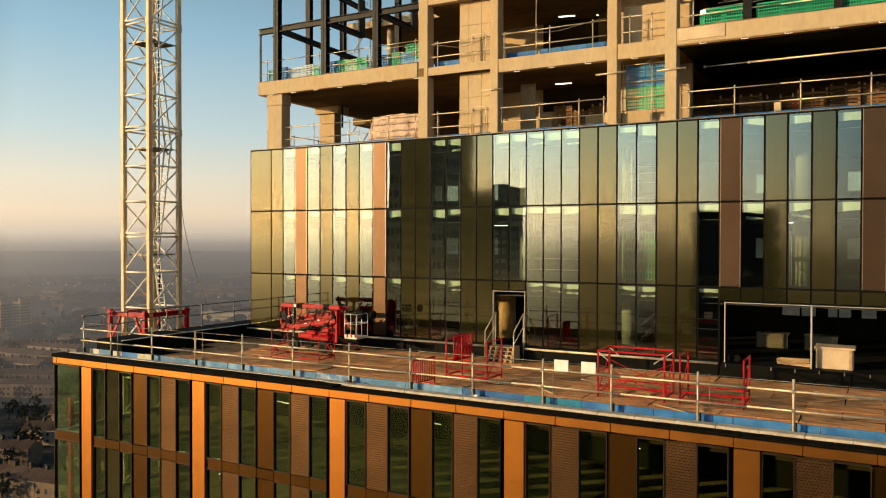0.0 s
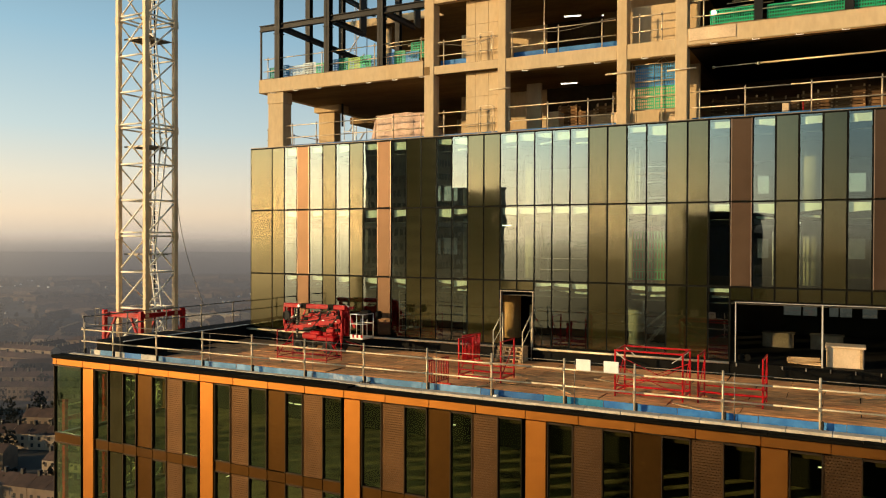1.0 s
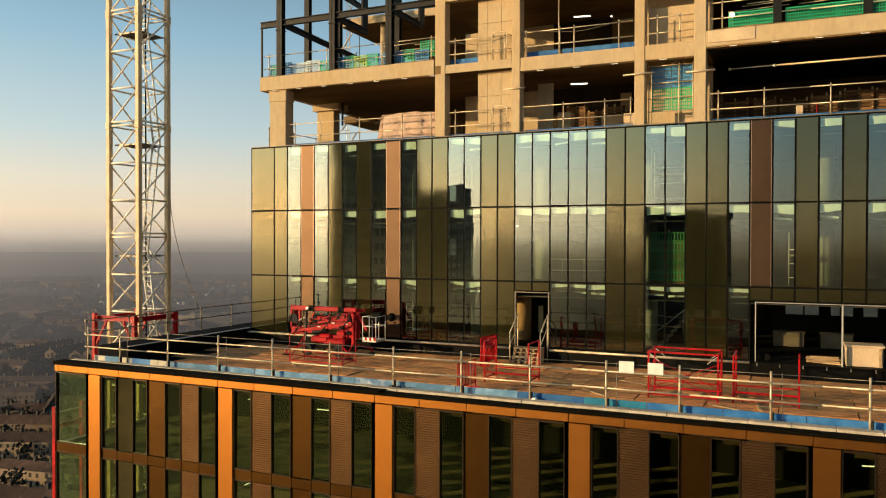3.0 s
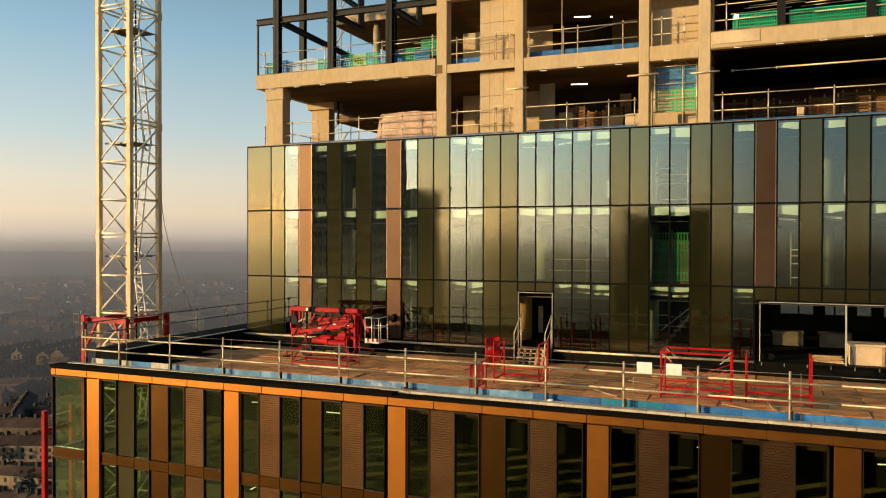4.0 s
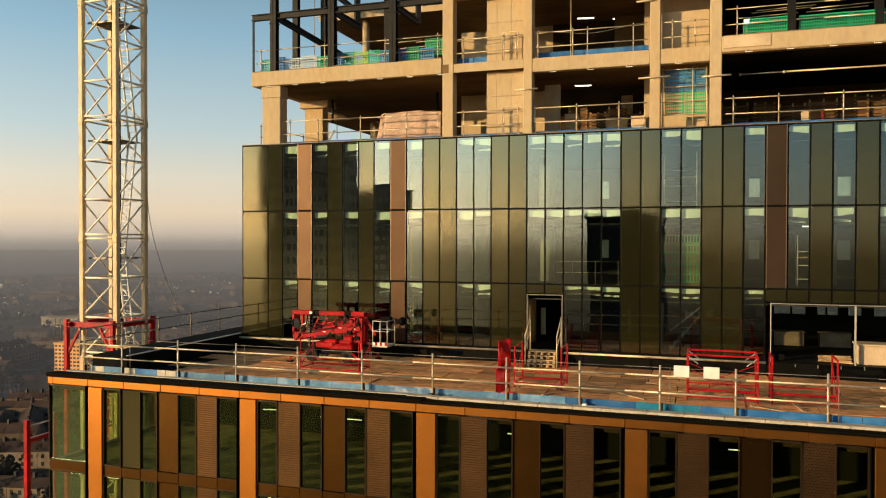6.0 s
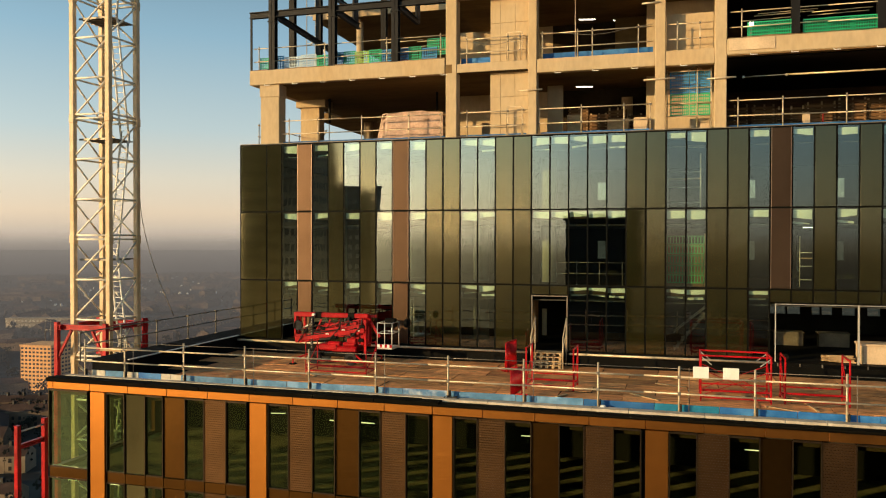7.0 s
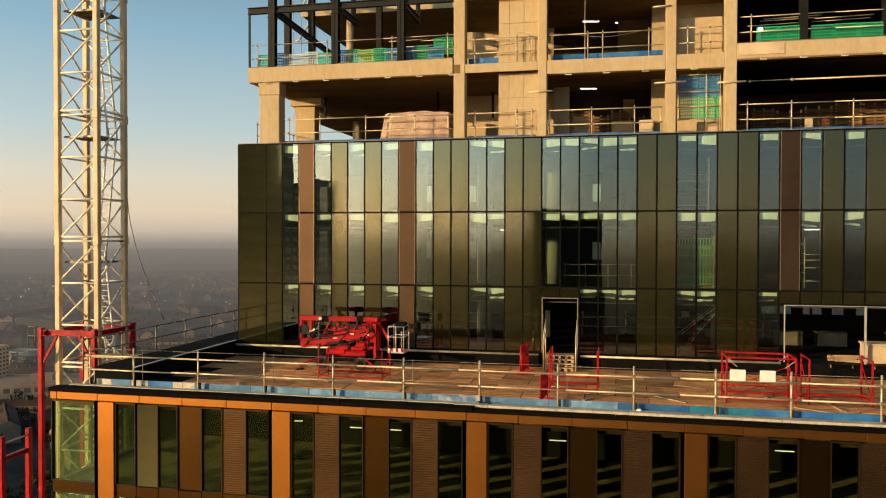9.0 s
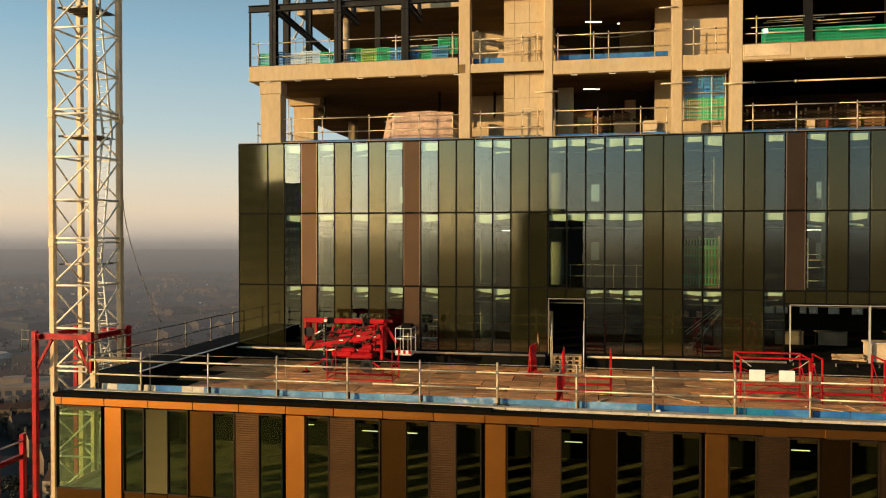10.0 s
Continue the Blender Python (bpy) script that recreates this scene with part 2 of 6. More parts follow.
WRAP = mat("shrink_wrap", (0.46, 0.31, 0.20), 0.35, var=0.25, scale=2.2, fine=8, bump=0.5, bump_scale=7)
TIMBER = mat("timber", (0.46, 0.31, 0.16), 0.7, var=0.25, scale=1.5, fine=10, bump=0.1, stretch=(1, 1, 3), rand=0.15)
# brightened orange-brown: sunlight on the doorway column put into its colour
LIT_COLUMN = mat("lit_column_tone", (0.60, 0.35, 0.15), 0.6, var=0.2, scale=1.5, bump=0.05, stretch=(3, 3, 0.6))
WRAP_DARK = mat("wrapped_board_edge", (0.26, 0.15, 0.09), 0.5, var=0.3, scale=2.2, fine=8, bump=0.2)
FILM = mat("shrink_film", (0.46, 0.30, 0.21), 0.4, var=0.3, scale=2.2, fine=8, bump=0.5, bump_scale=9)
DULL_BOARD = mat("dull_board", (0.17, 0.13, 0.085), 0.8, var=0.25, scale=1.5, bump=0.05)
# near-black floor: shade of the ground-floor rooms put into the colour
FLOOR_SHADED = mat("shaded_floor_concrete", (0.014, 0.013, 0.011), 0.85, var=0.3, scale=0.6, bump=0.1, spec=0.05)
CARTON = mat("pale_crate", (0.60, 0.45, 0.29), 0.75, var=0.15, scale=1.5, bump=0.05)
SLATS = mat("brown_boards", (0.16, 0.088, 0.040), 0.8, var=0.35, scale=1.2, fine=9, bump=0.2, stretch=(0.3, 1, 4), rand=0.4)
# browner, darker concrete for slab bodies: shade of the undersides put into the colour
SOFFIT = mat("slab_concrete_shaded", (0.195, 0.122, 0.052), 0.9, var=0.25, scale=0.5, fine=5, bump=0.2, bump_scale=10, stretch=(0.4, 1.5, 1), spec=0.1)
# nearly black: dimness of the lower block's rooms put into the wall colour
PODWALL = mat("shaded_office_wall", (0.010, 0.010, 0.007), 0.85, var=0.1, scale=0.5, bump=0.03, spec=0.05)
TRIM = mat("bronze_trim", (0.34, 0.24, 0.17), 0.4, metal=0.7, var=0.1, bump=0.0)
WINFRAME = mat("window_frame_bronze", (0.035, 0.022, 0.012), 0.45, metal=0.6, var=0.15, bump=0.0)
PALE_STRIP = mat("pale_strip_finish", (0.74, 0.80, 0.70), 0.8, var=0.12, scale=1, bump=0.03)
# tower office walls and ceiling coloured dark, as the rooms' shade
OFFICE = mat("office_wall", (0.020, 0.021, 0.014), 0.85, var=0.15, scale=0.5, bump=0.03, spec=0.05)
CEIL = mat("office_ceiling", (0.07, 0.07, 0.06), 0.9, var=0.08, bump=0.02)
# near-black patches in the colour stand for gaps in the sun streaks
CARPET = mat("patched_raised_floor", (0.34, 0.30, 0.17), 0.85, var=0.5, scale=0.5, bump=0.03, spec=0.05, second=(0.02, 0.018, 0.010))
GLASS = glass("coated_glass", (0.84, 0.94, 0.82), 0.25, tone=(0.80, 0.88, 0.82))
GLASS_LOW = glass("clear_green_glass", (0.44, 0.50, 0.26), 0.008, tone=(0.68, 0.95, 0.54), power=2.3)
GLASS_FAR = glass("far_glass", (0.62, 0.68, 0.64), 0.08)
GLASS_CORNER = glass("corner_glass", (0.74, 0.90, 0.62), 0.14, tone=(0.70, 0.95, 0.62), power=1.7)
CLEAR = bpy.data.materials.new("clear_glass_body")
CLEAR.use_nodes = True
CLEAR.node_tree.nodes.clear()
_o = CLEAR.node_tree.nodes.new("ShaderNodeOutputMaterial")
_t = CLEAR.node_tree.nodes.new("ShaderNodeBsdfTransparent")
_t.inputs[0].default_value = (0.98, 1.0, 0.98, 1)
CLEAR.node_tree.links.new(_t.outputs[0], _o.inputs[0])
PALEFRAME = mat("pale_frame_metal", (0.50, 0.48, 0.43), 0.45, metal=0.3, var=0.12, scale=2, bump=0.02)
STRIP_DIM = lamp_mat("dim_strip_lamp", (1.0, 0.95, 0.75), 1.5)
STRIP = lamp_mat("strip_lamp", (1.0, 0.93, 0.8), 2.6)

# ---------------------------------------------------------------- mesh helpers


class Geo:
    """Collects vertices and faces of one mesh."""

    def __init__(self):
        self.v, self.f, self.s = [], [], []

    def quad(self, *pts, smooth=False):
        n = len(self.v)
        self.v += [tuple(p) for p in pts]
        self.f.append(tuple(range(n, n + len(pts))))
        self.s.append(smooth)
        return self

    def path(self, pts, r, n=6):
        """A round tube swept along points, in one piece."""
        pts = [Vector(p) for p in pts]
        base = len(self.v)
        for i, p in enumerate(pts):
            d = (pts[min(i + 1, len(pts) - 1)] - pts[max(i - 1, 0)]).normalized()
            a = d.orthogonal().normalized() if i == 0 else (ref - d * ref.dot(d)).normalized()
            ref = a
            b = d.cross(a)
            self.v += [tuple(p + (a * math.cos(2 * math.pi * k / n) + b * math.sin(2 * math.pi * k / n)) * r) for k in range(n)]
        for i in range(len(pts) - 1):
            for k in range(n):
                q = base + i * n
                self.f.append((q + k, q + (k + 1) % n, q + n + (k + 1) % n, q + n + k))
                self.s.append(True)
        self.f += [tuple(base + k for k in reversed(range(n))), tuple(base + (len(pts) - 1) * n + k for k in range(n))]
        self.s += [False, False]
        return self

    def box(self, x0, y0, z0, x1, y1, z1, c=0.0):
        lo, hi = (min(x0, x1), min(y0, y1), min(z0, z1)), (max(x0, x1), max(y0, y1), max(z0, z1))
        n = len(self.v)
        if c <= 0:
            self.v += [(hi[0] if i & 1 else lo[0], hi[1] if i & 2 else lo[1], hi[2] if i & 4 else lo[2]) for i in range(8)]
            fs = [(0, 2, 3, 1), (4, 5, 7, 6), (0, 1, 5, 4), (2, 6, 7, 3), (0, 4, 6, 2), (1, 3, 7, 5)]
            self.f += [tuple(n + k for k in f) for f in fs]
            self.s += [False] * 6
            return self
        c = min(c, *((hi[k] - lo[k]) * 0.45 for k in range(3)))
        # three vertices a corner, each on one of its faces
        for i in range(8):
            for k in range(3):
                p = [hi[a] if i >> a & 1 else lo[a] for a in range(3)]
                for a in range(3):
                    if a != k:
                        p[a] += -c if i >> a & 1 else c
                self.v.append(tuple(p))
        cen = Vector([(lo[k] + hi[k]) / 2 for k in range(3)])
        fs = []
        for k in range(3):
            a, b = (k + 1) % 3, (k + 2) % 3
            for side in (0, 1):
                fs.append([(side << k | p << a | q << b) * 3 + k for p, q in ((0, 0), (1, 0), (1, 1), (0, 1))])
            for p in (0, 1):
                for q in (0, 1):
                    i0, i1 = p << a | q << b, 1 << k | p << a | q << b
                    fs.append([i0 * 3 + a, i1 * 3 + a, i1 * 3 + b, i0 * 3 + b])
        for i in range(8):
            fs.append([i * 3, i * 3 + 1, i * 3 + 2])
        for f in fs:
            pts = [Vector(self.v[n + k]) for k in f]
            mid = sum(pts, Vector()) / len(pts)
            if (pts[1] - pts[0]).cross(pts[2] - pts[0]).dot(mid - cen) < 0:
                f.reverse()
            self.f.append(tuple(n + k for k in f))
            self.s.append(False)
        return self

    def tube(self, p, q, r, n=8, r2=None):
        p, q = Vector(p), Vector(q)
        ax = (q - p).normalized()
        u = ax.cross((0, 0, 1) if abs(ax.z) < 0.9 else (1, 0, 0)).normalized()
        w = ax.cross(u)
        k = len(self.v)
        for end, rad in ((p, r), (q, r if r2 is None else r2)):
            self.v += [tuple(end + rad * (math.cos(2 * math.pi * i / n) * u + math.sin(2 * math.pi * i / n) * w)) for i in range(n)]
        for i in range(n):
            j = (i + 1) % n
            self.f.append((k + i, k + j, k + n + j, k + n + i)); self.s.append(True)
        self.f.append(tuple(k + i for i in reversed(range(n)))); self.s.append(False)
        self.f.append(tuple(k + n + i for i in range(n))); self.s.append(False)
        return self

    def bar(self, p, q, w, h, up=(0, 0, 1)):
        """A straight bar of rectangular section, w across and h along up."""
        p, q = Vector(p), Vector(q)
        ax = (q - p).normalized()
        u = ax.cross(up)
        u = u.normalized() if u.length > 1e-4 else Vector((1, 0, 0))
        t = u.cross(ax).normalized()
        k = len(self.v)
        for end in (p, q):
            for a, b in ((-1, -1), (1, -1), (1, 1), (-1, 1)):
                self.v.append(tuple(end + u * a * w / 2 + t * b * h / 2))
        self.f += [(k, k + 1, k + 2, k + 3), (k + 7, k + 6, k + 5, k + 4)] + [(k + i, k + 4 + i, k + 4 + (i + 1) % 4, k + (i + 1) % 4) for i in range(4)]
        self.s += [False] * 6
        return self

    def beam(self, p, q, w, h, web=0.03, fl=0.04):
        """A rolled I section from p to q."""
        p, q = Vector(p), Vector(q)
        up = Vector((0, 0, 1)) if abs((q - p).normalized().z) < 0.9 else Vector((0, 1, 0))
        self.bar(p, q, web, h, up)
        ax = (q - p).normalized()
        t = (ax.cross(up).normalized()).cross(ax).normalized()
        for sgn in (-1, 1):
            self.bar(p + t * sgn * (h / 2 - fl / 2), q + t * sgn * (h / 2 - fl / 2), w, fl, up)
        return self

    def disc(self, c, r, axis, n=12):
        return self.tube(Vector(c) - Vector(axis) * 0.01, Vector(c) + Vector(axis) * 0.01, r, n)

    def mesh(self, name):
        me = bpy.data.meshes.new(name)
        me.from_pydata(self.v, [], self.f)
        me.polygons.foreach_set("use_smooth", self.s)
        me.update()
        return me


def thing(name, at, label="", category="", group="", kind=""):
    ob = new(name)
    ob.empty_display_size = 0.3
    ob.location = at
    return tagged(ob, label, category, group, kind)


def part(name, geo, material, parent=None, label=""):
    """One mesh, under a thing or under a part."""
    me = geo if isinstance(geo, bpy.types.Mesh) else geo.mesh(name)
    if material and not me.materials:
        me.materials.append(material)
    ob = new(name, me)
    if parent is not None:
        ob.parent = parent
        if parent.type == "EMPTY":
            ob.matrix_parent_inverse = Matrix.Translation(-parent.location)
    if label:
        ob["label"] = label
    return ob


def solo(name, geo, material, label, category, group="", kind=""):
    return tagged(part(name, geo, material), label, category, group, kind)


def pane(w, h, coat):
    """A sheet of glass: the coating on its outer face, a clear body behind."""
    me = Geo().box(0, 0, 0, w, 0.03, h).mesh("pane")
    me.materials.append(coat)
    me.materials.append(CLEAR)
    for p in me.polygons:
        p.material_index = 0 if p.normal.y < -0.9 else 1
    return me


rng = random.Random(7)

# ---------------------------------------------------------------- ground, city, distance
FX, FY = -33.2, 35.03               # the tower's corner and front
PY = 23.88                          # the lower block's front
DECK = 74.05
g = Geo().quad((-4800, -4800, 0), (4800, -4800, 0), (4800, 4800, 0), (-4800, 4800, 0))
GROUND = mat("town_ground", (0.034, 0.031, 0.025), 0.95, var=0.6, scale=0.012, fine=0.09, bump=0.0, second=(0.055, 0.047, 0.038))
solo("ground", g, GROUND, "dark streets, gardens and fields of a town in haze", "ground", kind="structure")

# glowing ring painted as mist over the far town: closes the view below and just above the horizon
mist = bpy.data.materials.new("distant_mist_glow")
mist.use_nodes = True
t = mist.node_tree
t.nodes.clear()
o = t.nodes.new("ShaderNodeOutputMaterial")
em = t.nodes.new("ShaderNodeEmission")
tr = t.nodes.new("ShaderNodeBsdfTransparent")
mx = t.nodes.new("ShaderNodeMixShader")
ge = t.nodes.new("ShaderNodeNewGeometry")
sz = t.nodes.new("ShaderNodeSeparateXYZ")
t.links.new(ge.outputs["Position"], sz.inputs[0])
mr = t.nodes.new("ShaderNodeMapRange")
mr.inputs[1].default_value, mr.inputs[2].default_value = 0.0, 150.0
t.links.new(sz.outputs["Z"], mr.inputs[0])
# haze colour and opacity by height, painted into the ramps
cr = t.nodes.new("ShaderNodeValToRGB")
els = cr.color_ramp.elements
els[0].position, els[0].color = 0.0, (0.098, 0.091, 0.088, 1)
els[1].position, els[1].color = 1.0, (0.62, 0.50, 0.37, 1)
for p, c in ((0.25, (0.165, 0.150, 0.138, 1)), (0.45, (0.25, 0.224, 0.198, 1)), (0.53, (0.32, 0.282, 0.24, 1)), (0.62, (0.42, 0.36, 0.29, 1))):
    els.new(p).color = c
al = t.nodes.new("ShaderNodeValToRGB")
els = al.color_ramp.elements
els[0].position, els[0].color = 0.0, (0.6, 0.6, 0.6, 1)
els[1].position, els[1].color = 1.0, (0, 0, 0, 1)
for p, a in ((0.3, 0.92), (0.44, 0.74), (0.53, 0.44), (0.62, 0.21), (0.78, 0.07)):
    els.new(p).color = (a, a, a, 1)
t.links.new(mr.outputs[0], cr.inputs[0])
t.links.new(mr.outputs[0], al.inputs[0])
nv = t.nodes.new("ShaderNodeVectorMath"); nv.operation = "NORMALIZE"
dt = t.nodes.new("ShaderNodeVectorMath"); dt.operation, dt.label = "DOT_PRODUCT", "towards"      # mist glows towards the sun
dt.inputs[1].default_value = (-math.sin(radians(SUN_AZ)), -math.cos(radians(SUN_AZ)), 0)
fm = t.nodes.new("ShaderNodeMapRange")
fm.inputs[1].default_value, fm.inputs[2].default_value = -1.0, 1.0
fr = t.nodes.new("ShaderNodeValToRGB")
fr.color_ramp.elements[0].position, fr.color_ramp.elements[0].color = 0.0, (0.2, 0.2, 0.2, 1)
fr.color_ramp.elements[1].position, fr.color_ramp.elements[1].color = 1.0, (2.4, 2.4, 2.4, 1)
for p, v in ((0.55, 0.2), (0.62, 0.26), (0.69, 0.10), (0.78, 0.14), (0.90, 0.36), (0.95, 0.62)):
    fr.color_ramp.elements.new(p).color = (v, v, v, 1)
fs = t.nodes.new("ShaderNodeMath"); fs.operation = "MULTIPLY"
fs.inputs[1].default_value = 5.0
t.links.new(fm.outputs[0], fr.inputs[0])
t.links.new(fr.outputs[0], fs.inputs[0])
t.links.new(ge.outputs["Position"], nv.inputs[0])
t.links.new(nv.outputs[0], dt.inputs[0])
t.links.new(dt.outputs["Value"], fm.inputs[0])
zlow = t.nodes.new("ShaderNodeMapRange")           # dims the low mist's glow on the sunward side, for darker reflections in the glazing
zlow.label = "low dimming"
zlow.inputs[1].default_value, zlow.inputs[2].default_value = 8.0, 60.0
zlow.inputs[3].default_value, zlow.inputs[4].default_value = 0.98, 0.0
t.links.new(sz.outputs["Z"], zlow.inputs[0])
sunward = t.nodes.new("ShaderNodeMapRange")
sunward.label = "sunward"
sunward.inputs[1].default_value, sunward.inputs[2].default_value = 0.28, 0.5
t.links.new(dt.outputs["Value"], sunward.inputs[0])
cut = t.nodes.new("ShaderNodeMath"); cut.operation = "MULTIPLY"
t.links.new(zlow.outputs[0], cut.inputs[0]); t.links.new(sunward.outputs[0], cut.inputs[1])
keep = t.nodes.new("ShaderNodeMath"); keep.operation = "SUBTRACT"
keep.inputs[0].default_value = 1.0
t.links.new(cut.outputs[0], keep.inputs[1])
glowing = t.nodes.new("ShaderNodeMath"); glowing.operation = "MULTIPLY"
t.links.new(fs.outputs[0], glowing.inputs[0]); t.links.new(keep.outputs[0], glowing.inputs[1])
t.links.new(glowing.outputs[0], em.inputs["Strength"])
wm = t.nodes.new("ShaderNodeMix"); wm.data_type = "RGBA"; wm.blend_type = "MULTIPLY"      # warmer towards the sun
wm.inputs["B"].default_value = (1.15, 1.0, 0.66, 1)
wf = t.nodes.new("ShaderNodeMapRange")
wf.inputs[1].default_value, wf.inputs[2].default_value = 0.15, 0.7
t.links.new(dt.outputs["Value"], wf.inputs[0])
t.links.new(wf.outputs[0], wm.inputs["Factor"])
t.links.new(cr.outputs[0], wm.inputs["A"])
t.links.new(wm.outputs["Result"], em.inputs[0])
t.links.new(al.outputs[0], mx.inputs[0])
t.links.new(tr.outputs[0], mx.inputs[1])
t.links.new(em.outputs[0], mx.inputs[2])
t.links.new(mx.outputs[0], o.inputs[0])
g = Geo()
R, N = 1900, 96
for i in range(N):
    a, b = 2 * math.pi * i / N, 2 * math.pi * (i + 1) / N
    g.quad((R * math.cos(b), R * math.sin(b), 0.5), (R * math.cos(a), R * math.sin(a), 0.5), (R * math.cos(a), R * math.sin(a), 150), (R * math.cos(b), R * math.sin(b), 150), smooth=True)
ring = solo("backdrop", g, mist, "glowing ring painted as grey mist over the distant town", "backdrop", kind="structure")
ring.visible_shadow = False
# thinner glowing copies, painted as haze that builds up with distance
thin = mist.copy()
thin.name = "thin_mist"
for n in thin.node_tree.nodes:
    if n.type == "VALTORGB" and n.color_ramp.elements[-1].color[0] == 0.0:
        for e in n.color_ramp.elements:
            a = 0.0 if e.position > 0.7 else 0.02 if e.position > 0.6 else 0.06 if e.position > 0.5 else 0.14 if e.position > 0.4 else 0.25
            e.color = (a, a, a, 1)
tt = thin.node_tree
# opacity raised near the sun, so the painted haze brightens there
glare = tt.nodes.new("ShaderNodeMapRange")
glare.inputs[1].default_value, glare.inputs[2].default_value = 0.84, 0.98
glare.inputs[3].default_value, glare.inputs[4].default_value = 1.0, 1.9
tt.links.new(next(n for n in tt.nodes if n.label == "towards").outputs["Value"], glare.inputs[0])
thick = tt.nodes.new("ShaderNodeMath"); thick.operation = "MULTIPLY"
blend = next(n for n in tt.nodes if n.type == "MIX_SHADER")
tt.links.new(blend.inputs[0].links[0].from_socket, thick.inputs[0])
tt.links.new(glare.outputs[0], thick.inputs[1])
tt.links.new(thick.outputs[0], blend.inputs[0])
# added sheet glowing only sunward: painted haze before the tower mirrored in the glazing
close = mist.copy()
close.name = "close_mist"
for n in close.node_tree.nodes:
    if n.type != "VALTORGB":
        continue
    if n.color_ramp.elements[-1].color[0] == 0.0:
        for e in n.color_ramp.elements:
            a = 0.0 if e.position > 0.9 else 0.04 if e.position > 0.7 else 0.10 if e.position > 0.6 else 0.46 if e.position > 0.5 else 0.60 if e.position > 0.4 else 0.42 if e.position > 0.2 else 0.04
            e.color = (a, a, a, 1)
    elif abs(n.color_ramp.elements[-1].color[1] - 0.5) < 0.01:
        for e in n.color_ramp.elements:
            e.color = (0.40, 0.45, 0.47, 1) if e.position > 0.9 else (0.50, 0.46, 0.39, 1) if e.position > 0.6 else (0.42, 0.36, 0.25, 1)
ct = close.node_tree
next(n for n in ct.nodes if n.label == "low dimming").inputs[3].default_value = 0.4
veil_share = ct.nodes.new("ShaderNodeMath"); veil_share.operation = "MULTIPLY"
mixer = next(n for n in ct.nodes if n.type == "MIX_SHADER")
veil_side = next(n for n in ct.nodes if n.label == "sunward")
veil_side.inputs[1].default_value, veil_side.inputs[2].default_value = 0.80, 0.98
ct.links.new(mixer.inputs[0].links[0].from_socket, veil_share.inputs[0])
ct.links.new(veil_side.outputs[0], veil_share.inputs[1])
ct.links.new(veil_share.outputs[0], mixer.inputs[0])
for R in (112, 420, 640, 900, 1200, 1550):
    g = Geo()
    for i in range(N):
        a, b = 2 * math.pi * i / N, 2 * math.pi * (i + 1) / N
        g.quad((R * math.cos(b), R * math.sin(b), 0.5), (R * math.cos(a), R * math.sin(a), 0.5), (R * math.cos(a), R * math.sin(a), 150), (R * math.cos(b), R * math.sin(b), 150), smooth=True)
    veil = solo("backdrop", g, close if R < 200 else thin, "glowing sheet painted as thin mist", "backdrop", kind="structure")
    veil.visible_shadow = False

ROOF = mat("tile_roofs", (0.062, 0.038, 0.029), 0.85, var=0.5, scale=0.05, fine=0.4, bump=0.0)
HOUSE = mat("house_walls", (0.14, 0.10, 0.07), 0.9, var=0.4, scale=0.03, fine=0.3, bump=0.0)
GREYHOUSE = mat("dark_openings", (0.025, 0.022, 0.02), 0.6, var=0.3, scale=0.05, fine=0.4, bump=0.0)
BEIGEHOUSE = mat("arena_cladding", (0.30, 0.27, 0.22), 0.7, var=0.2, scale=0.05, fine=0.4, bump=0.0)
LEAF = mat("winter_trees", (0.028, 0.027, 0.018), 0.95, var=0.5, scale=0.05, fine=0.6, bump=0.0)
walls, roofs, trees = Geo(), Geo(), Geo()
for _ in range(520):
    d = 400 + 1300 * rng.random() ** 0.75
    a = rng.uniform(0, 2 * math.pi) if rng.random() < 0.35 else radians(rng.uniform(108, 160))
    cx, cy, th = d * math.cos(a), d * math.sin(a), rng.choice((0.35, 0.6, 1.9, 2.2)) + rng.uniform(-0.1, 0.1)
    if abs(cx + 15) < 60 and abs(cy - 40) < 60:
        continue
    u, w = Vector((math.cos(th), math.sin(th), 0)), Vector((-math.sin(th), math.cos(th), 0))
    nrow = rng.randint(2, 9)
    for k in range(nrow):
        L, D, H = 6.5, 8.0, 5.6 + rng.uniform(-0.4, 0.4)
        c0 = Vector((cx, cy, 0)) + u * (k * L)
        q = [c0, c0 + u * (L - 0.15), c0 + u * (L - 0.15) + w * D, c0 + w * D]
        tops = [p + Vector((0, 0, H)) for p in q]
        for i in range(4):
            walls.quad(q[i], q[(i + 1) % 4], tops[(i + 1) % 4], tops[i])
        r0, r1 = (tops[0] + tops[3]) / 2 + Vector((0, 0, 2.6)), (tops[1] + tops[2]) / 2 + Vector((0, 0, 2.6))
        roofs.quad(tops[0], tops[1], r1, r0)
        roofs.quad(tops[2], tops[3], r0, r1)
        walls.quad(tops[3], tops[0], r0)
        walls.quad(tops[1], tops[2], r1)
solo("far_house_walls", walls, HOUSE, "rows of brick terraced houses far below", "houses", kind="stuff")
solo("far_house_roofs", roofs, ROOF, "tiled roofs of terraced houses far below", "roofs", kind="stuff")
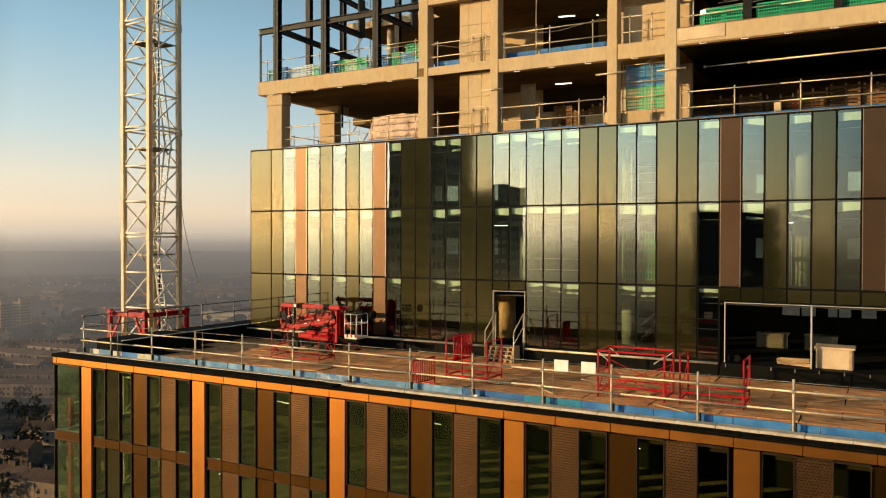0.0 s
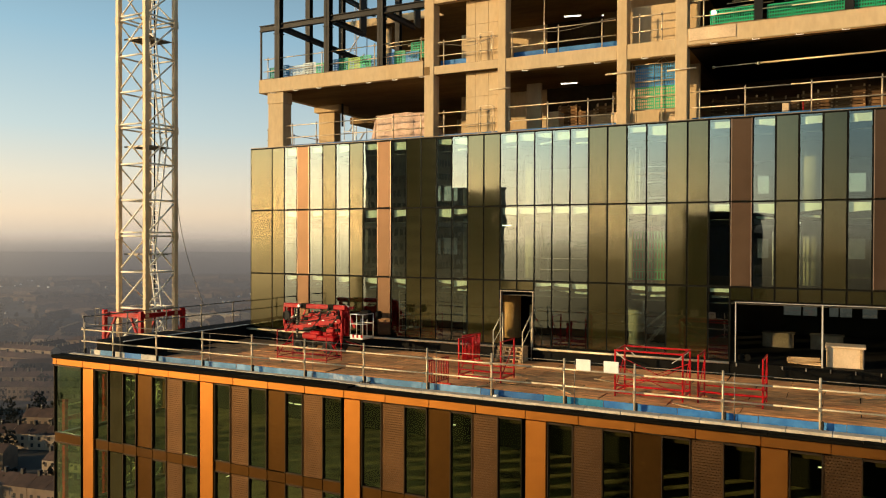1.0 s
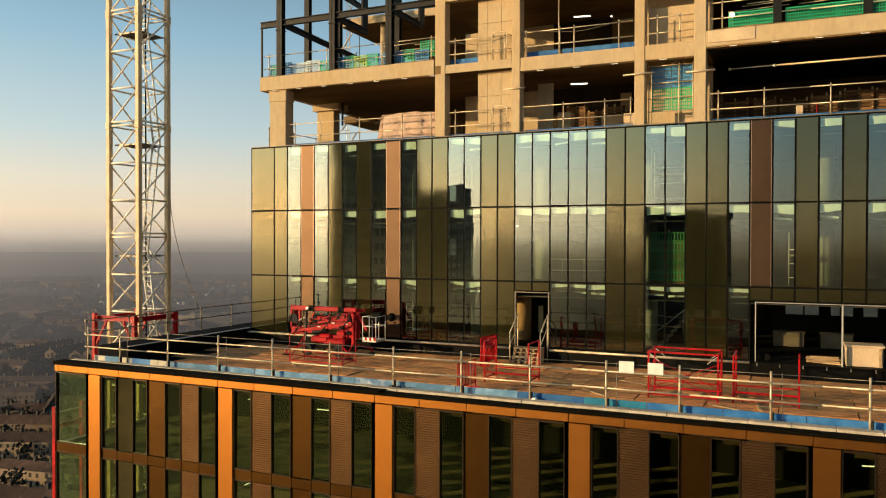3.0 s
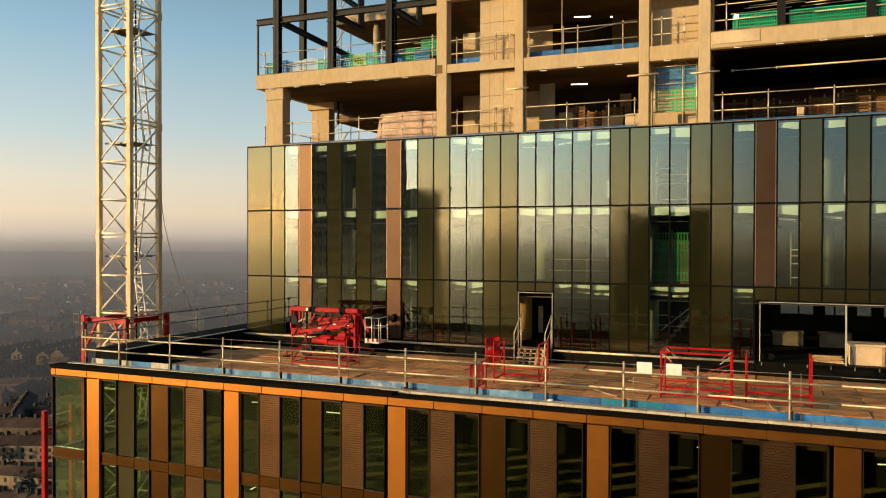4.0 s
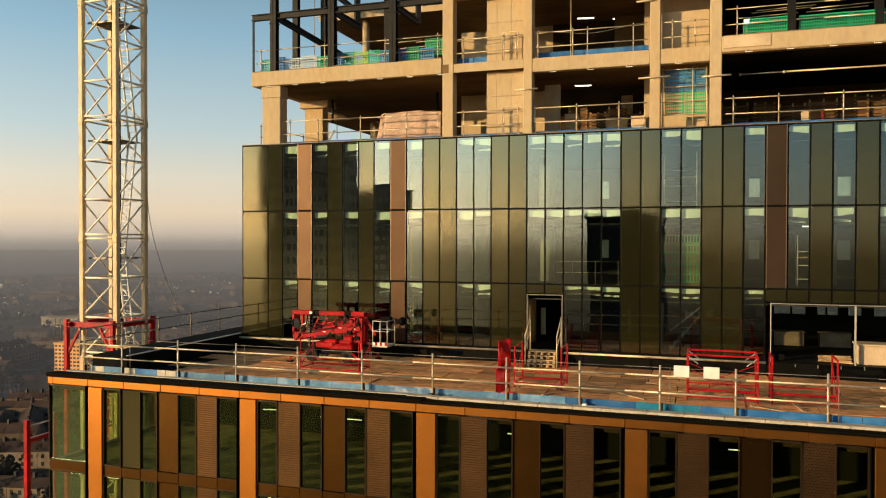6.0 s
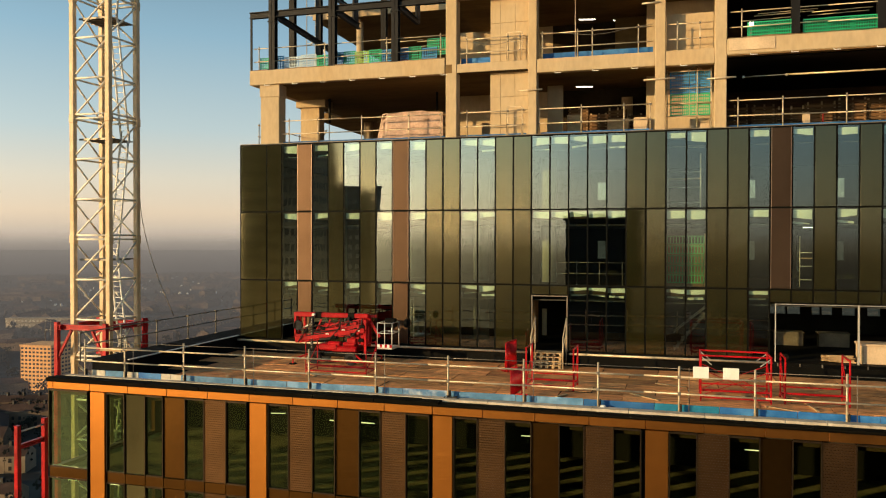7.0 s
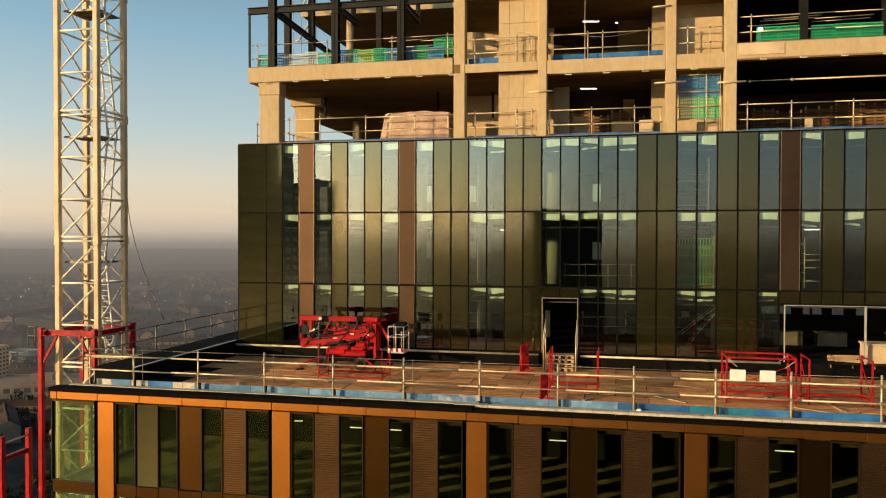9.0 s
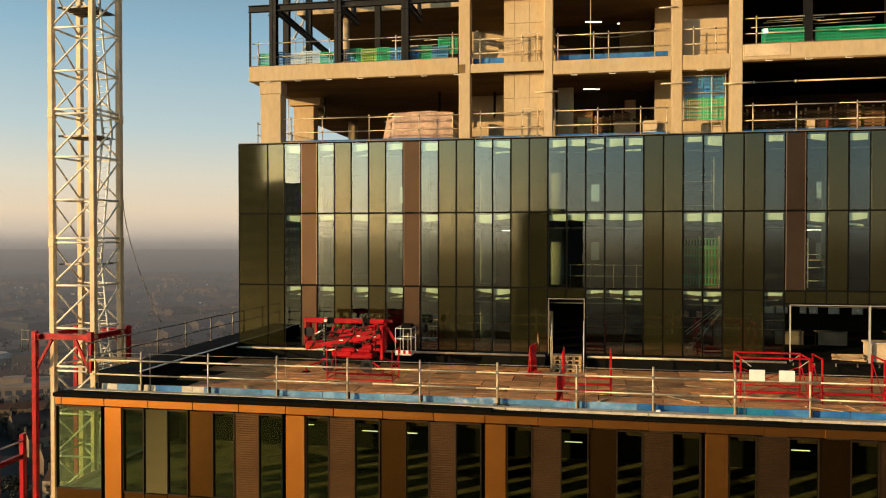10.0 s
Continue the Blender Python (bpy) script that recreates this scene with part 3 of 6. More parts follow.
for num in range(3400):
    d = 340 + 1400 * rng.random() ** 0.8 if num < 2600 else rng.uniform(240, 560)
    a = rng.uniform(0, 2 * math.pi) if rng.random() < 0.35 else radians(rng.uniform(105, 162))
    c = Vector((d * math.cos(a), d * math.sin(a), 0))
    if abs(c.x + 15) < 55 and abs(c.y - 40) < 55:
        continue
    hgt, rad = rng.uniform(5, 10), rng.uniform(2, 4.0)
    trees.tube(c, c + Vector((0, 0, hgt * 0.5)), 0.25, 4)
    many = d < 650
    for _ in range(46 if many else 4):
        p = c + Vector((rng.gauss(0, 0.42) * rad, rng.gauss(0, 0.42) * rad, hgt * rng.uniform(0.35, 0.95)))
        s = rad * (rng.uniform(0.12, 0.26) if many else rng.uniform(0.4, 0.7))
        k = len(trees.v)
        trees.v += [tuple(p + Vector(v) * s * rng.uniform(0.7, 1.2)) for v in ((1, 0, 0), (0, 1, 0), (-1, 0, 0), (0, -1, 0), (0, 0, 1), (0, 0, -0.8))]
        for i in range(4):
            trees.f += [(k + i, k + (i + 1) % 4, k + 4), (k + (i + 1) % 4, k + i, k + 5)]
            trees.s += [False, False]
# nearer streets: terraces in parallel rows with back gardens, bay fronts, stacks and lit gables
tw, tr2, tc2, tg = Geo(), Geo(), Geo(), Geo()
PALEWALL = mat("pale_render_walls", (0.25, 0.19, 0.13), 0.9, var=0.3, scale=0.03, fine=0.3, bump=0.0)
for patch in range(26):
    d, a = 250 + 620 * (patch / 26) + rng.uniform(-25, 25), radians(rng.uniform(112, 160))
    cx, cy, th2 = d * math.cos(a), d * math.sin(a), rng.choice((0.15, 0.45, 0.9, 1.75, 2.3)) + rng.uniform(-0.1, 0.1)
    u, w = Vector((math.cos(th2), math.sin(th2), 0)), Vector((-math.sin(th2), math.cos(th2), 0))
    for row in range(rng.randint(2, 4)):
        base = Vector((cx, cy, 0)) + w * (row * 27 + rng.uniform(-2, 2)) + u * rng.uniform(-8, 8)
        L, D, H = rng.uniform(5.2, 7.5), rng.uniform(7.5, 9.5), rng.uniform(5.4, 7.2)
        rise = rng.uniform(2.2, 3.2)
        geo_wall = tg if rng.random() < 0.4 else tw
        for k in range(rng.randint(5, 12)):
            c0 = base + u * (k * L)
            if c0.x > -70 and c0.y < 110:
                continue
            q = [c0, c0 + u * (L - 0.1), c0 + u * (L - 0.1) + w * D, c0 + w * D]
            tops = [p + Vector((0, 0, H)) for p in q]
            for i in range(4):
                geo_wall.quad(q[i], q[(i + 1) % 4], tops[(i + 1) % 4], tops[i])
            r0, r1 = (tops[0] + tops[3]) / 2 + Vector((0, 0, rise)), (tops[1] + tops[2]) / 2 + Vector((0, 0, rise))
            tr2.quad(tops[0], tops[1], r1, r0)
            tr2.quad(tops[2], tops[3], r0, r1)
            geo_wall.quad(tops[3], tops[0], r0)
            geo_wall.quad(tops[1], tops[2], r1)
            m0 = r0.lerp(r1, 0.06)
            tc2.box(m0.x - 0.5, m0.y - 0.5, m0.z - 0.6, m0.x + 0.5, m0.y + 0.5, m0.z + 1.4)
            for f in (0.25, 0.68):                      # window recesses front and back
                for zz in (1.0, 3.6):
                    for side, off in ((0, -0.04), (D, 0.04)):
                        p0 = c0 + u * (L * f - 0.5) + w * (side + off) + Vector((0, 0, zz))
                        p1 = p0 + u * 1.1
                        tc2.quad(p0, p1, p1 + Vector((0, 0, 1.4)), p0 + Vector((0, 0, 1.4)))
            if rng.random() < 0.7:                      # rear wing with a lean-to roof
                e0 = c0 + w * D + u * (L * 0.1)
                e = [e0, e0 + u * (L * 0.45), e0 + u * (L * 0.45) + w * 4, e0 + w * 4]
                et = [e[0] + Vector((0, 0, 4.6)), e[1] + Vector((0, 0, 4.6)), e[2] + Vector((0, 0, 3.4)), e[3] + Vector((0, 0, 3.4))]
                for i in range(1, 4):
                    geo_wall.quad(e[i], e[(i + 1) % 4], et[(i + 1) % 4], et[i])
                tr2.quad(*et)
solo("near_house_walls", tw, HOUSE, "brick walls of terraced streets below the tower", "houses", kind="stuff")
solo("near_house_fronts", tg, PALEWALL, "pale rendered walls of terraced streets below the tower", "houses", kind="stuff")
solo("near_house_roofs", tr2, ROOF, "tiled pitched roofs of terraced streets below", "roofs", kind="stuff")
solo("near_house_windows", tc2, GREYHOUSE, "dark windows and chimney stacks of the terraces", "windows", kind="stuff")
STREET = mat("street_surface", (0.070, 0.062, 0.052), 0.9, var=0.3, scale=0.05, fine=0.4, bump=0.0)
for n_, (x0_, y0_, x1_, y1_, w_) in enumerate(((-700, 150, -180, 520, 9), (-560, 620, -240, 240, 8), (-900, 420, -300, 640, 9), (-420, 180, -300, 760, 7), (-800, 300, -240, 330, 7))):
    p0, p1 = Vector((x0_, y0_, 0.03 + 0.01 * n_)), Vector((x1_, y1_, 0.03 + 0.01 * n_))
    sd = (p1 - p0).normalized().cross(Vector((0, 0, 1))) * w_ / 2
    solo("road", Geo().quad(p0 - sd, p1 - sd, p1 + sd, p0 + sd), STREET, "grey asphalt street between the terraces", "road", kind="structure")
# round arena with a white ring roof
ar = thing("arena", (-380, 421, 0), "low round arena with a white ring roof far below", "arena")
ar_w, ar_r = Geo(), Geo()
for i in range(40):
    a0, a1 = 2 * math.pi * i / 40, 2 * math.pi * (i + 1) / 40
    P = lambda rad, an, z: (-380 + rad * math.cos(an), 421 + rad * 0.8 * math.sin(an), z)
    ar_w.quad(P(13, a0, 0), P(13, a1, 0), P(13, a1, 6), P(13, a0, 6))
    ar_r.quad(P(14, a0, 6), P(14, a1, 6), P(9, a1, 8.5), P(9, a0, 8.5))
    ar_r.quad(P(9, a0, 8.5), P(9, a1, 8.5), P(3, a1, 7.6), P(3, a0, 7.6))
part("wall", ar_w, BEIGEHOUSE, ar)
part("roof", ar_r, BEIGEHOUSE, ar)
spark = Geo()
for _ in range(330):
    d, a = 900 + 850 * rng.random(), radians(rng.uniform(100, 165))
    c, w = Vector((d * math.cos(a), d * math.sin(a), 0)), rng.uniform(0.4, 1.5)
    spark.box(c.x - w, c.y - 1.5, 0.02, c.x + w, c.y + 1.5, rng.uniform(1.5, 3.0))
solo("far_sheds", spark, WHITE, "small pale sheds and parked vans catching the sun", "sheds", kind="stuff")
solo("far_trees", trees, LEAF, "bare winter trees scattered through the town below", "trees", kind="stuff")


def block(name, x, y, w, d, h, storeys, label, wallmat, turn=0.0, cols=8, plant=True):
    """A plain slab block with a grid of recessed windows on its faces."""
    th = thing(name, (x, y, 0), label, "building")
    th.rotation_euler = (0, 0, radians(turn))
    b = part("wall", Geo().box(-w / 2, -d / 2, 0, w / 2, d / 2, h), wallmat)
    r = part("roof", Geo().box(-w / 2 - 0.4, -d / 2 - 0.4, h, w / 2 + 0.4, d / 2 + 0.4, h + 0.9), wallmat)
    if plant:
        part("plant_room", Geo().box(-w / 8, -d / 6, h + 0.9, w / 8, d / 6, h + 3.5), wallmat).parent = th
    wn = Geo()
    sh = h / storeys
    for k in range(storeys):
        for face in range(4):
            span, nn = (w, cols) if face % 2 == 0 else (d, max(2, int(cols * d / w)))
            off = (d if face % 2 == 0 else w) / 2 + 0.03
            for i in range(nn):
                c = -span / 2 + (i + 0.5) * span / nn
                hw = span / nn * 0.32
                z0, z1 = k * sh + sh * 0.32, k * sh + sh * 0.8
                sg = 1 if face < 2 else -1
                if face % 2 == 0:
                    wn.box(c - hw, sg * off - 0.02, z0, c + hw, sg * off, z1)
                else:
                    wn.box(sg * off - 0.02, c - hw, z0, sg * off, c + hw, z1)
    wnd = part("windows", wn, STONEWIN if wallmat.name.startswith("far_stone") else HAZEDWIN if wallmat.name.startswith("far_dark") else WINDARK)
    for ob in (b, r, wnd):
        ob.parent = th
    wnd["kind"] = "stuff"
    return th


WINDARK = mat("far_windows", (0.03, 0.032, 0.035), 0.25, var=0.3, scale=0.2, bump=0.0)
BEIGE = mat("far_beige_wall", (0.30, 0.21, 0.13), 0.85, var=0.2, scale=0.06, fine=0.5, bump=0.0)
GREYB = mat("far_grey_wall", (0.034, 0.033, 0.028), 0.85, var=0.25, scale=0.06, fine=0.5, bump=0.0)
# windows of the hazed tower, lightened in colour with its walls
HAZEDWIN = mat("far_hazed_windows", (0.24, 0.19, 0.12), 0.3, var=0.3, scale=0.2, bump=0.0)
STONEWIN = mat("far_stone_windows", (0.50, 0.43, 0.31), 0.4, var=0.3, scale=0.2, bump=0.0)
STONEB = mat("far_stone_wall", (0.34, 0.28, 0.19), 0.85, var=0.3, scale=0.06, fine=0.5, bump=0.0)
# dark tower coloured tan: brown haze before it is put into the wall colour
TOWERB = mat("far_dark_wall_hazed", (0.46, 0.36, 0.22), 0.6, var=0.35, scale=0.08, fine=0.5, bump=0.0)
ORANGE = mat("far_orange_wall", (0.80, 0.42, 0.16), 0.85, var=0.15, scale=0.06, fine=0.5, bump=0.0)
block("apartment_tower", -642, 407, 10, 10, 25, 10, "pale concrete apartment tower in the haze", BEIGE, 12, 6)
block("apartment_tower", -652, 396, 10, 10, 24, 10, "pale concrete apartment tower in the haze", BEIGE, 12, 6)
block("apartment_tower", -325, 330, 18, 15, 24, 12, "tall brick apartment block lit orange by the low sun", ORANGE, 4, 8, False)
block("low_office", -550, 568, 66, 10, 7.5, 2, "long pale office block with rows of white-framed windows", STONEB, 18, 20, False)
block("low_office", -470, 560, 60, 30, 12, 3, "low flat-roofed office block far below", GREYB, -20, 14)
block("warehouse", -330, 420, 46, 30, 10, 2, "low grey warehouse far below", GREYB, 15, 9)
block("warehouse", -290, 330, 40, 26, 9, 2, "low pale warehouse far below", BEIGE, 30, 9)
# the towers across the street, seen in the glazing
block("office_tower", -22.4, -77, 12.8, 14, 84, 23, "dark office tower across the street", GREYB, 0, 7, False)
block("office_tower", -107.8, -112, 18.6, 16, 119.4, 33, "dark office tower further down the street, lightened in colour as by haze", TOWERB, 0, 12, False)
block("office_block", -150.7, -216, 50.0, 16, 99.6, 27, "lower stone office block behind the tower", STONEB, 0, 18, False)

# ---------------------------------------------------------------- lower block
POD_L, POD_R, TOWER_R, BACK = -35.6, 12.0, 12.0, 58.0
STOREY = 3.65
core = Geo().box(POD_L + 0.05, PY + 9.0, 0, POD_R, BACK, 66.0)
solo("lower_block_core", core, CONCRETE_SHADED, "solid concrete body of the lower block", "building body", kind="structure")
lower = Geo()
lower.box(POD_L, PY + 0.05, 0, POD_R, PY + 0.5, 66.0)
for k in range(17):
    lower.box(POD_L - 0.05, PY - 0.05, 3.0 + k * STOREY, POD_R, PY + 0.05, 3.5 + k * STOREY)
solo("wall_lower_storeys", lower, COPPER_IN, "bronze-clad lower storeys of the block", "wall", kind="structure")
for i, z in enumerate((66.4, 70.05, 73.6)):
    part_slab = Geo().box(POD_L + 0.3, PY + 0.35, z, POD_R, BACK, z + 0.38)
    solo("floor_slab", part_slab, CONCRETE_SHADED, "concrete floor slab inside the lower block", "floor slab", kind="structure")
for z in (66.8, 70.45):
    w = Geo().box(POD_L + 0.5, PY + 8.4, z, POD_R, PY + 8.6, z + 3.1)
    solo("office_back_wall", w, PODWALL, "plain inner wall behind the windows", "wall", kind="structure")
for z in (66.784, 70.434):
    solo("office_floor", Geo().box(POD_L + 0.4, PY + 0.36, z, POD_R, PY + 8.38, z + 0.02), CARPET, "pale raised floor in low sun streaks, broken by dark patches in its colour", "floor", kind="structure")
for z in (69.95, 73.5):
    for x in range(-34, 3, 2):
        for y in (PY + 1.2, PY + 2.8):
            if rng.random() < 0.32:
                ob = part("ceiling_lamp", Geo().box(-0.32, -0.03, -0.03, 0.32, 0.03, 0.0, 0.01), STRIP_DIM)
                ob.location = (x + rng.uniform(-0.5, 0.5), y + rng.uniform(-0.3, 0.3), z - rng.uniform(0.22, 0.5) - 0.23 * (y - PY - 1.2))
                ob.rotation_euler = (0, 0, radians(rng.choice((0, 0, 14, 90))))
                tagged(ob, "lit strip lamp hung below the office ceiling", "ceiling lamp", "office lamps")
side = Geo().box(POD_L, PY + 6.6, 66, POD_L + 0.3, BACK, 74.1).box(POD_L, PY + 0.35, 69.95, POD_L + 0.28, PY + 6.6, 70.58).box(POD_L, PY + 0.35, 66.0, POD_L + 0.28, PY + 6.6, 66.9).box(POD_L, PY + 0.35, 73.84, POD_L + 0.28, PY + 6.6, 74.1)
solo("wall_west", side, COPPER_IN, "bronze-clad end wall of the lower block", "wall", kind="structure")

facade = thing("wall_south", (POD_L, PY, 66), "bronze-panelled facade with tall narrow windows", "facade", kind="structure")
BAY = 7.34
FIN0 = -33.48
lay_std = [(0.0, 0.75, "col"), (0.75, 1.63, "win"), (1.63, 2.59, "perf"), (2.59, 3.54, "win"), (3.54, 4.47, "opq"), (4.47, 5.34, "win"), (5.34, 6.28, "perf"), (6.28, 7.2, "win")]
lay_first = [(0.0, 0.73, "col"), (0.73, 1.62, "win"), (1.62, 2.57, "spn"), (2.57, 3.43, "win"), (3.43, 4.42, "opq"), (4.42, 5.30, "win"), (5.30, 6.25, "perf"), (6.25, 7.2, "win")]


def perforated(w, h):
    """A pressed metal screen: a thin sheet with rows of staggered small raised lozenges."""
    ge2 = Geo().box(0, 0.02, 0, w, 0.05, h)
    nx = int(w / 0.095)
    px = w / nx
    rows = int(h / 0.085)
    for r in range(rows):
        for c in range(nx):
            x, z = (c + 0.5 + (0.25 if r % 2 else -0.25)) * px, (r + 0.5) * h / rows
            a, b = 0.020, 0.038
            k = len(ge2.v)
            ge2.v += [(x - b, 0.02, z), (x, 0.02, z - a), (x + b, 0.02, z), (x, 0.02, z + a), (x, -0.012, z)]
            ge2.f += [(k, k + 1, k + 4), (k + 1, k + 2, k + 4), (k + 2, k + 3, k + 4), (k + 3, k, k + 4)]
            ge2.s += [False] * 4
    ge2.box(0, 0.0, 0, 0.025, 0.03, h).box(w - 0.025, 0.0, 0, w, 0.03, h)
    return ge2.mesh("perforated_panel")


perf_mesh = {}
WIN_H = (70.62, 73.82)


def placed(name, mesh, material, parent, at, label="", turn=None):
    ob = part(name, mesh, material, parent, label)
    ob.location = at
    if turn:
        ob.rotation_euler = turn
    return ob


for k in range(-1, 6):
    x0 = FIN0 + k * BAY
    lay = lay_first if k == 0 else lay_std
    if k == -1:
        lay = [(POD_L - x0 - 0.02, 7.2, "win")]
    for lvl in range(2):
        dz = -STOREY * lvl
        z0, z1 = WIN_H[0] + dz, WIN_H[1] + dz
        for a, b, kind in lay:
            if x0 + a > POD_R:
                continue
            if kind == "win":
                wp = placed("window_pane", pane(b - a - 0.07, z1 - z0, GLASS_CORNER if k == -1 else GLASS_LOW), None, facade, (x0 + a + 0.035, PY + 0.13, z0), turn=(radians(rng.uniform(-0.1, 0.1)), 0, radians(rng.uniform(-0.15, 0.15))))
                wp.visible_shadow = False
                fr = Geo()
                w = b - a
                fr.box(0, 0, 0, 0.035, 0.2, z1 - z0).box(w - 0.035, 0, 0, w, 0.2, z1 - z0).box(0.035, 0.02, -0.03, w - 0.035, 0.2, 0.03).box(0.035, 0.02, z1 - z0 - 0.035, w - 0.035, 0.2, z1 - z0 + 0.03)
                placed("window_frame", fr, WINFRAME, facade, (x0 + a, PY + 0.05, z0))
            elif kind == "perf":
                key = round(b - a, 2)
                if key not in perf_mesh:
                    perf_mesh[key] = perforated(b - a, z1 - z0)
                placed("perforated_panel", perf_mesh[key], PERF, facade, (x0 + a, PY + 0.07, z0))
            elif kind == "spn":
                placed("glazed_panel", Geo().box(0.01, 0, 0, b - a - 0.01, 0.04, z1 - z0, 0.01), SPANDREL, facade, (x0 + a, PY + 0.12, z0))
            elif kind == "opq":
                placed("infill_panel", Geo().box(0.01, 0, 0, b - a - 0.01, 0.04, z1 - z0, 0.01), COPPER_IN, facade, (x0 + a, PY + 0.12, z0))
            elif kind == "col" and lvl == 0:
                placed("column_panel", Geo().box(0, 0, 0, b - a - 0.02, 0.3, 7.86, 0.015), COPPER, facade, (x0 + a, PY, 66.0))
            if kind != "col":
                placed("spandrel_panel", Geo().box(0.01, 0, 0, b - a - 0.01, 0.05, 0.40, 0.008), COPPER_IN, facade, (x0 + a, PY + 0.10, z0 - 0.43))
    # dark vertical groove with a slim fin
    part("fin", Geo().box(x0 + 7.20, PY - 0.02, 66, x0 + 7.225, PY + 0.3, 73.86).box(x0 + 7.225, PY + 0.16, 66, x0 + 7.34, PY + 0.25, 73.8), BLACK, facade)
    # header panels under the coping
    for j in range(4):
        xa, xb = x0 + j * BAY / 4 + 0.006, x0 + (j + 1) * BAY / 4 - 0.006
        if xb < POD_L + 0.2:
            continue
        xa = max(xa, POD_L)
        placed("header_panel", Geo().box(0, 0, 0, xb - xa, 0.3, 0.29, 0.012), COPPER, facade, (xa, PY - 0.015, 73.89))

# glazed west return at the corner
for lvl in range(2):
    for q in range(3):
        zq = WIN_H[0] - STOREY * lvl
        placed("window_pane", pane(2.06, WIN_H[1] - WIN_H[0], GLASS_CORNER), None, facade, (POD_L + 0.06, PY + 0.28 + 2.1 * (q + 1), zq), turn=(0, 0, radians(-90))).visible_shadow = False
        placed("window_frame", Geo().box(0, 0, 0, 0.08, 0.04, WIN_H[1] - WIN_H[0]), BLACK, facade, (POD_L + 0.03, PY + 0.28 + 2.1 * (q + 1), zq))

# roof edge: dark coping, dusty ledge
part("fascia", Geo().box(POD_L - 0.03, PY - 0.04, 74.184, POD_R, PY + 0.34, 74.21, 0.01), BLACK, facade)
for j in range(20):
    xa = POD_L - 0.05 + j * 2.44
    if xa < POD_R:
        placed("coping", Geo().box(0, 0, 0, 2.43, 0.50 if xa > -21 else 0.62, 0.065 if xa > -21 else 0.125, 0.012), COPING, facade, (xa, PY - 0.07, 74.215 + rng.uniform(-0.004, 0.004)))
for j in range(40):
    xa = POD_L + 0.4 + j * 1.22
    if xa < POD_R:
        placed("ledge_slab", Geo().box(0, 0, 0, 1.21, 0.42 if xa > -19.5 else 0.30, 0.13, 0.012), LEDGE, facade, (xa, PY + (0.44 if xa > -19.5 else 0.56) + rng.uniform(-0.012, 0.012), 74.232 + rng.uniform(-0.005, 0.005)))

# terrace deck of plywood sheets over a membrane
deck = solo("floor_terrace", Geo().box(POD_L + 0.05, PY + 0.3, 73.9, POD_R, FY + 0.4, DECK - 0.02), MEMBRANE, "roof terrace decked with worn plywood sheets", "terrace floor", kind="structure")

sheet = Geo().box(0, 0, 0, 2.41, 1.185, 0.03, 0.006).mesh("plywood_sheet")
ny = 0
yy = PY + 1.12
while yy < FY - 1.0:
    xx = -33.2 + (0.0 if ny % 2 else -1.2)
    while xx < POD_R - 2.4:
        if xx > -33.3:
            ob = placed("plywood_sheet", sheet, PLY, deck, (xx, yy, DECK - 0.015 + rng.uniform(0, 0.012)), turn=(rng.uniform(-0.012, 0.012), rng.uniform(-0.008, 0.008), rng.uniform(-0.012, 0.012)))
        xx += 2.44
    yy += 1.22
    ny += 1

# raised black kerb along the west edge with a pale flashing
solo("kerb_west", Geo().box(-35.2, 26.0, DECK - 0.1, -33.28, FY + 16, 74.84, 0.03), MEMBRANE, "raised black roofing kerb along the terrace edge", "roof kerb", kind="structure")
solo("kerb_flashing", Geo().box(-33.34, 26.0, 74.846, -33.22, FY - 0.1, 74.885, 0.01), GREYMETAL, "pale metal flashing along the kerb's edge", "flashing", kind="structure")

# ---------------------------------------------------------------- tower: curtain wall
JO = [FX, -31.6] + [-31.6 + 0.897 * (i - 1) for i in range(2, 50)]
KINDS = "SS G T G S G S G T G S S G G S S G G G G G S S G G S S G T G S G S G T".replace(" ", "") + "GSGSGTGSSGGSSG"
LV = [74.74, 77.90, 81.56, 85.15]
curtain = thing("wall_front", (FX, FY, 74), "curtain wall of olive panels, coated glass and bronze mesh strips", "curtain wall", kind="structure")
inset = 0.038


def panel(kind, xa, xb, za, zb):
    w, h = xb - xa - 2 * inset, zb - za - 2 * inset
    tilt = (radians(rng.gauss(0, 0.10)), 0, radians(rng.gauss(0, 0.16)))
    if kind == "G":
        placed("glass_pane", pane(w, h, GLASS), None, curtain, (xa + inset, FY, za + inset), turn=tilt)
    elif kind == "S":
        placed("spandrel_panel", Geo().box(0, 0, 0, w, 0.05, h, 0.006), SPANDREL, curtain, (xa + inset, FY, za + inset), turn=tilt)
    else:
        placed("bronze_mesh_panel", Geo().box(0.02, 0, 0.01, w - 0.02, 0.06, h - 0.01, 0.008), TERRA, curtain, (xa + inset, FY - 0.02, za + inset))


DOOR = (-17.25, -15.46)
BIGX = -6.45
for i, kd in enumerate(KINDS):
    if i + 1 >= len(JO) or JO[i + 1] > TOWER_R:
        break
    xa, xb = JO[i], JO[i + 1]
    for r in range(3):
        if r == 0 and xa > BIGX - 0.1:
            panel("S", xa, xb, 77.30, 77.90)
            continue
        if r == 0 and DOOR[0] - 0.1 < xa < DOOR[1] - 0.1:
            panel("S", xa, xb, 77.42, 77.90)
            continue
        if kd == "T" and r == 0 and i == 28:
            panel("S", xa, xb, LV[r], LV[r + 1])
            continue
        panel(kd, xa, xb, LV[r], LV[r + 1])
    m = Geo()
    low = 77.3 if xa > BIGX + 0.1 else (77.4 if DOOR[0] + 0.1 < xa < DOOR[1] - 0.1 else 74.7)
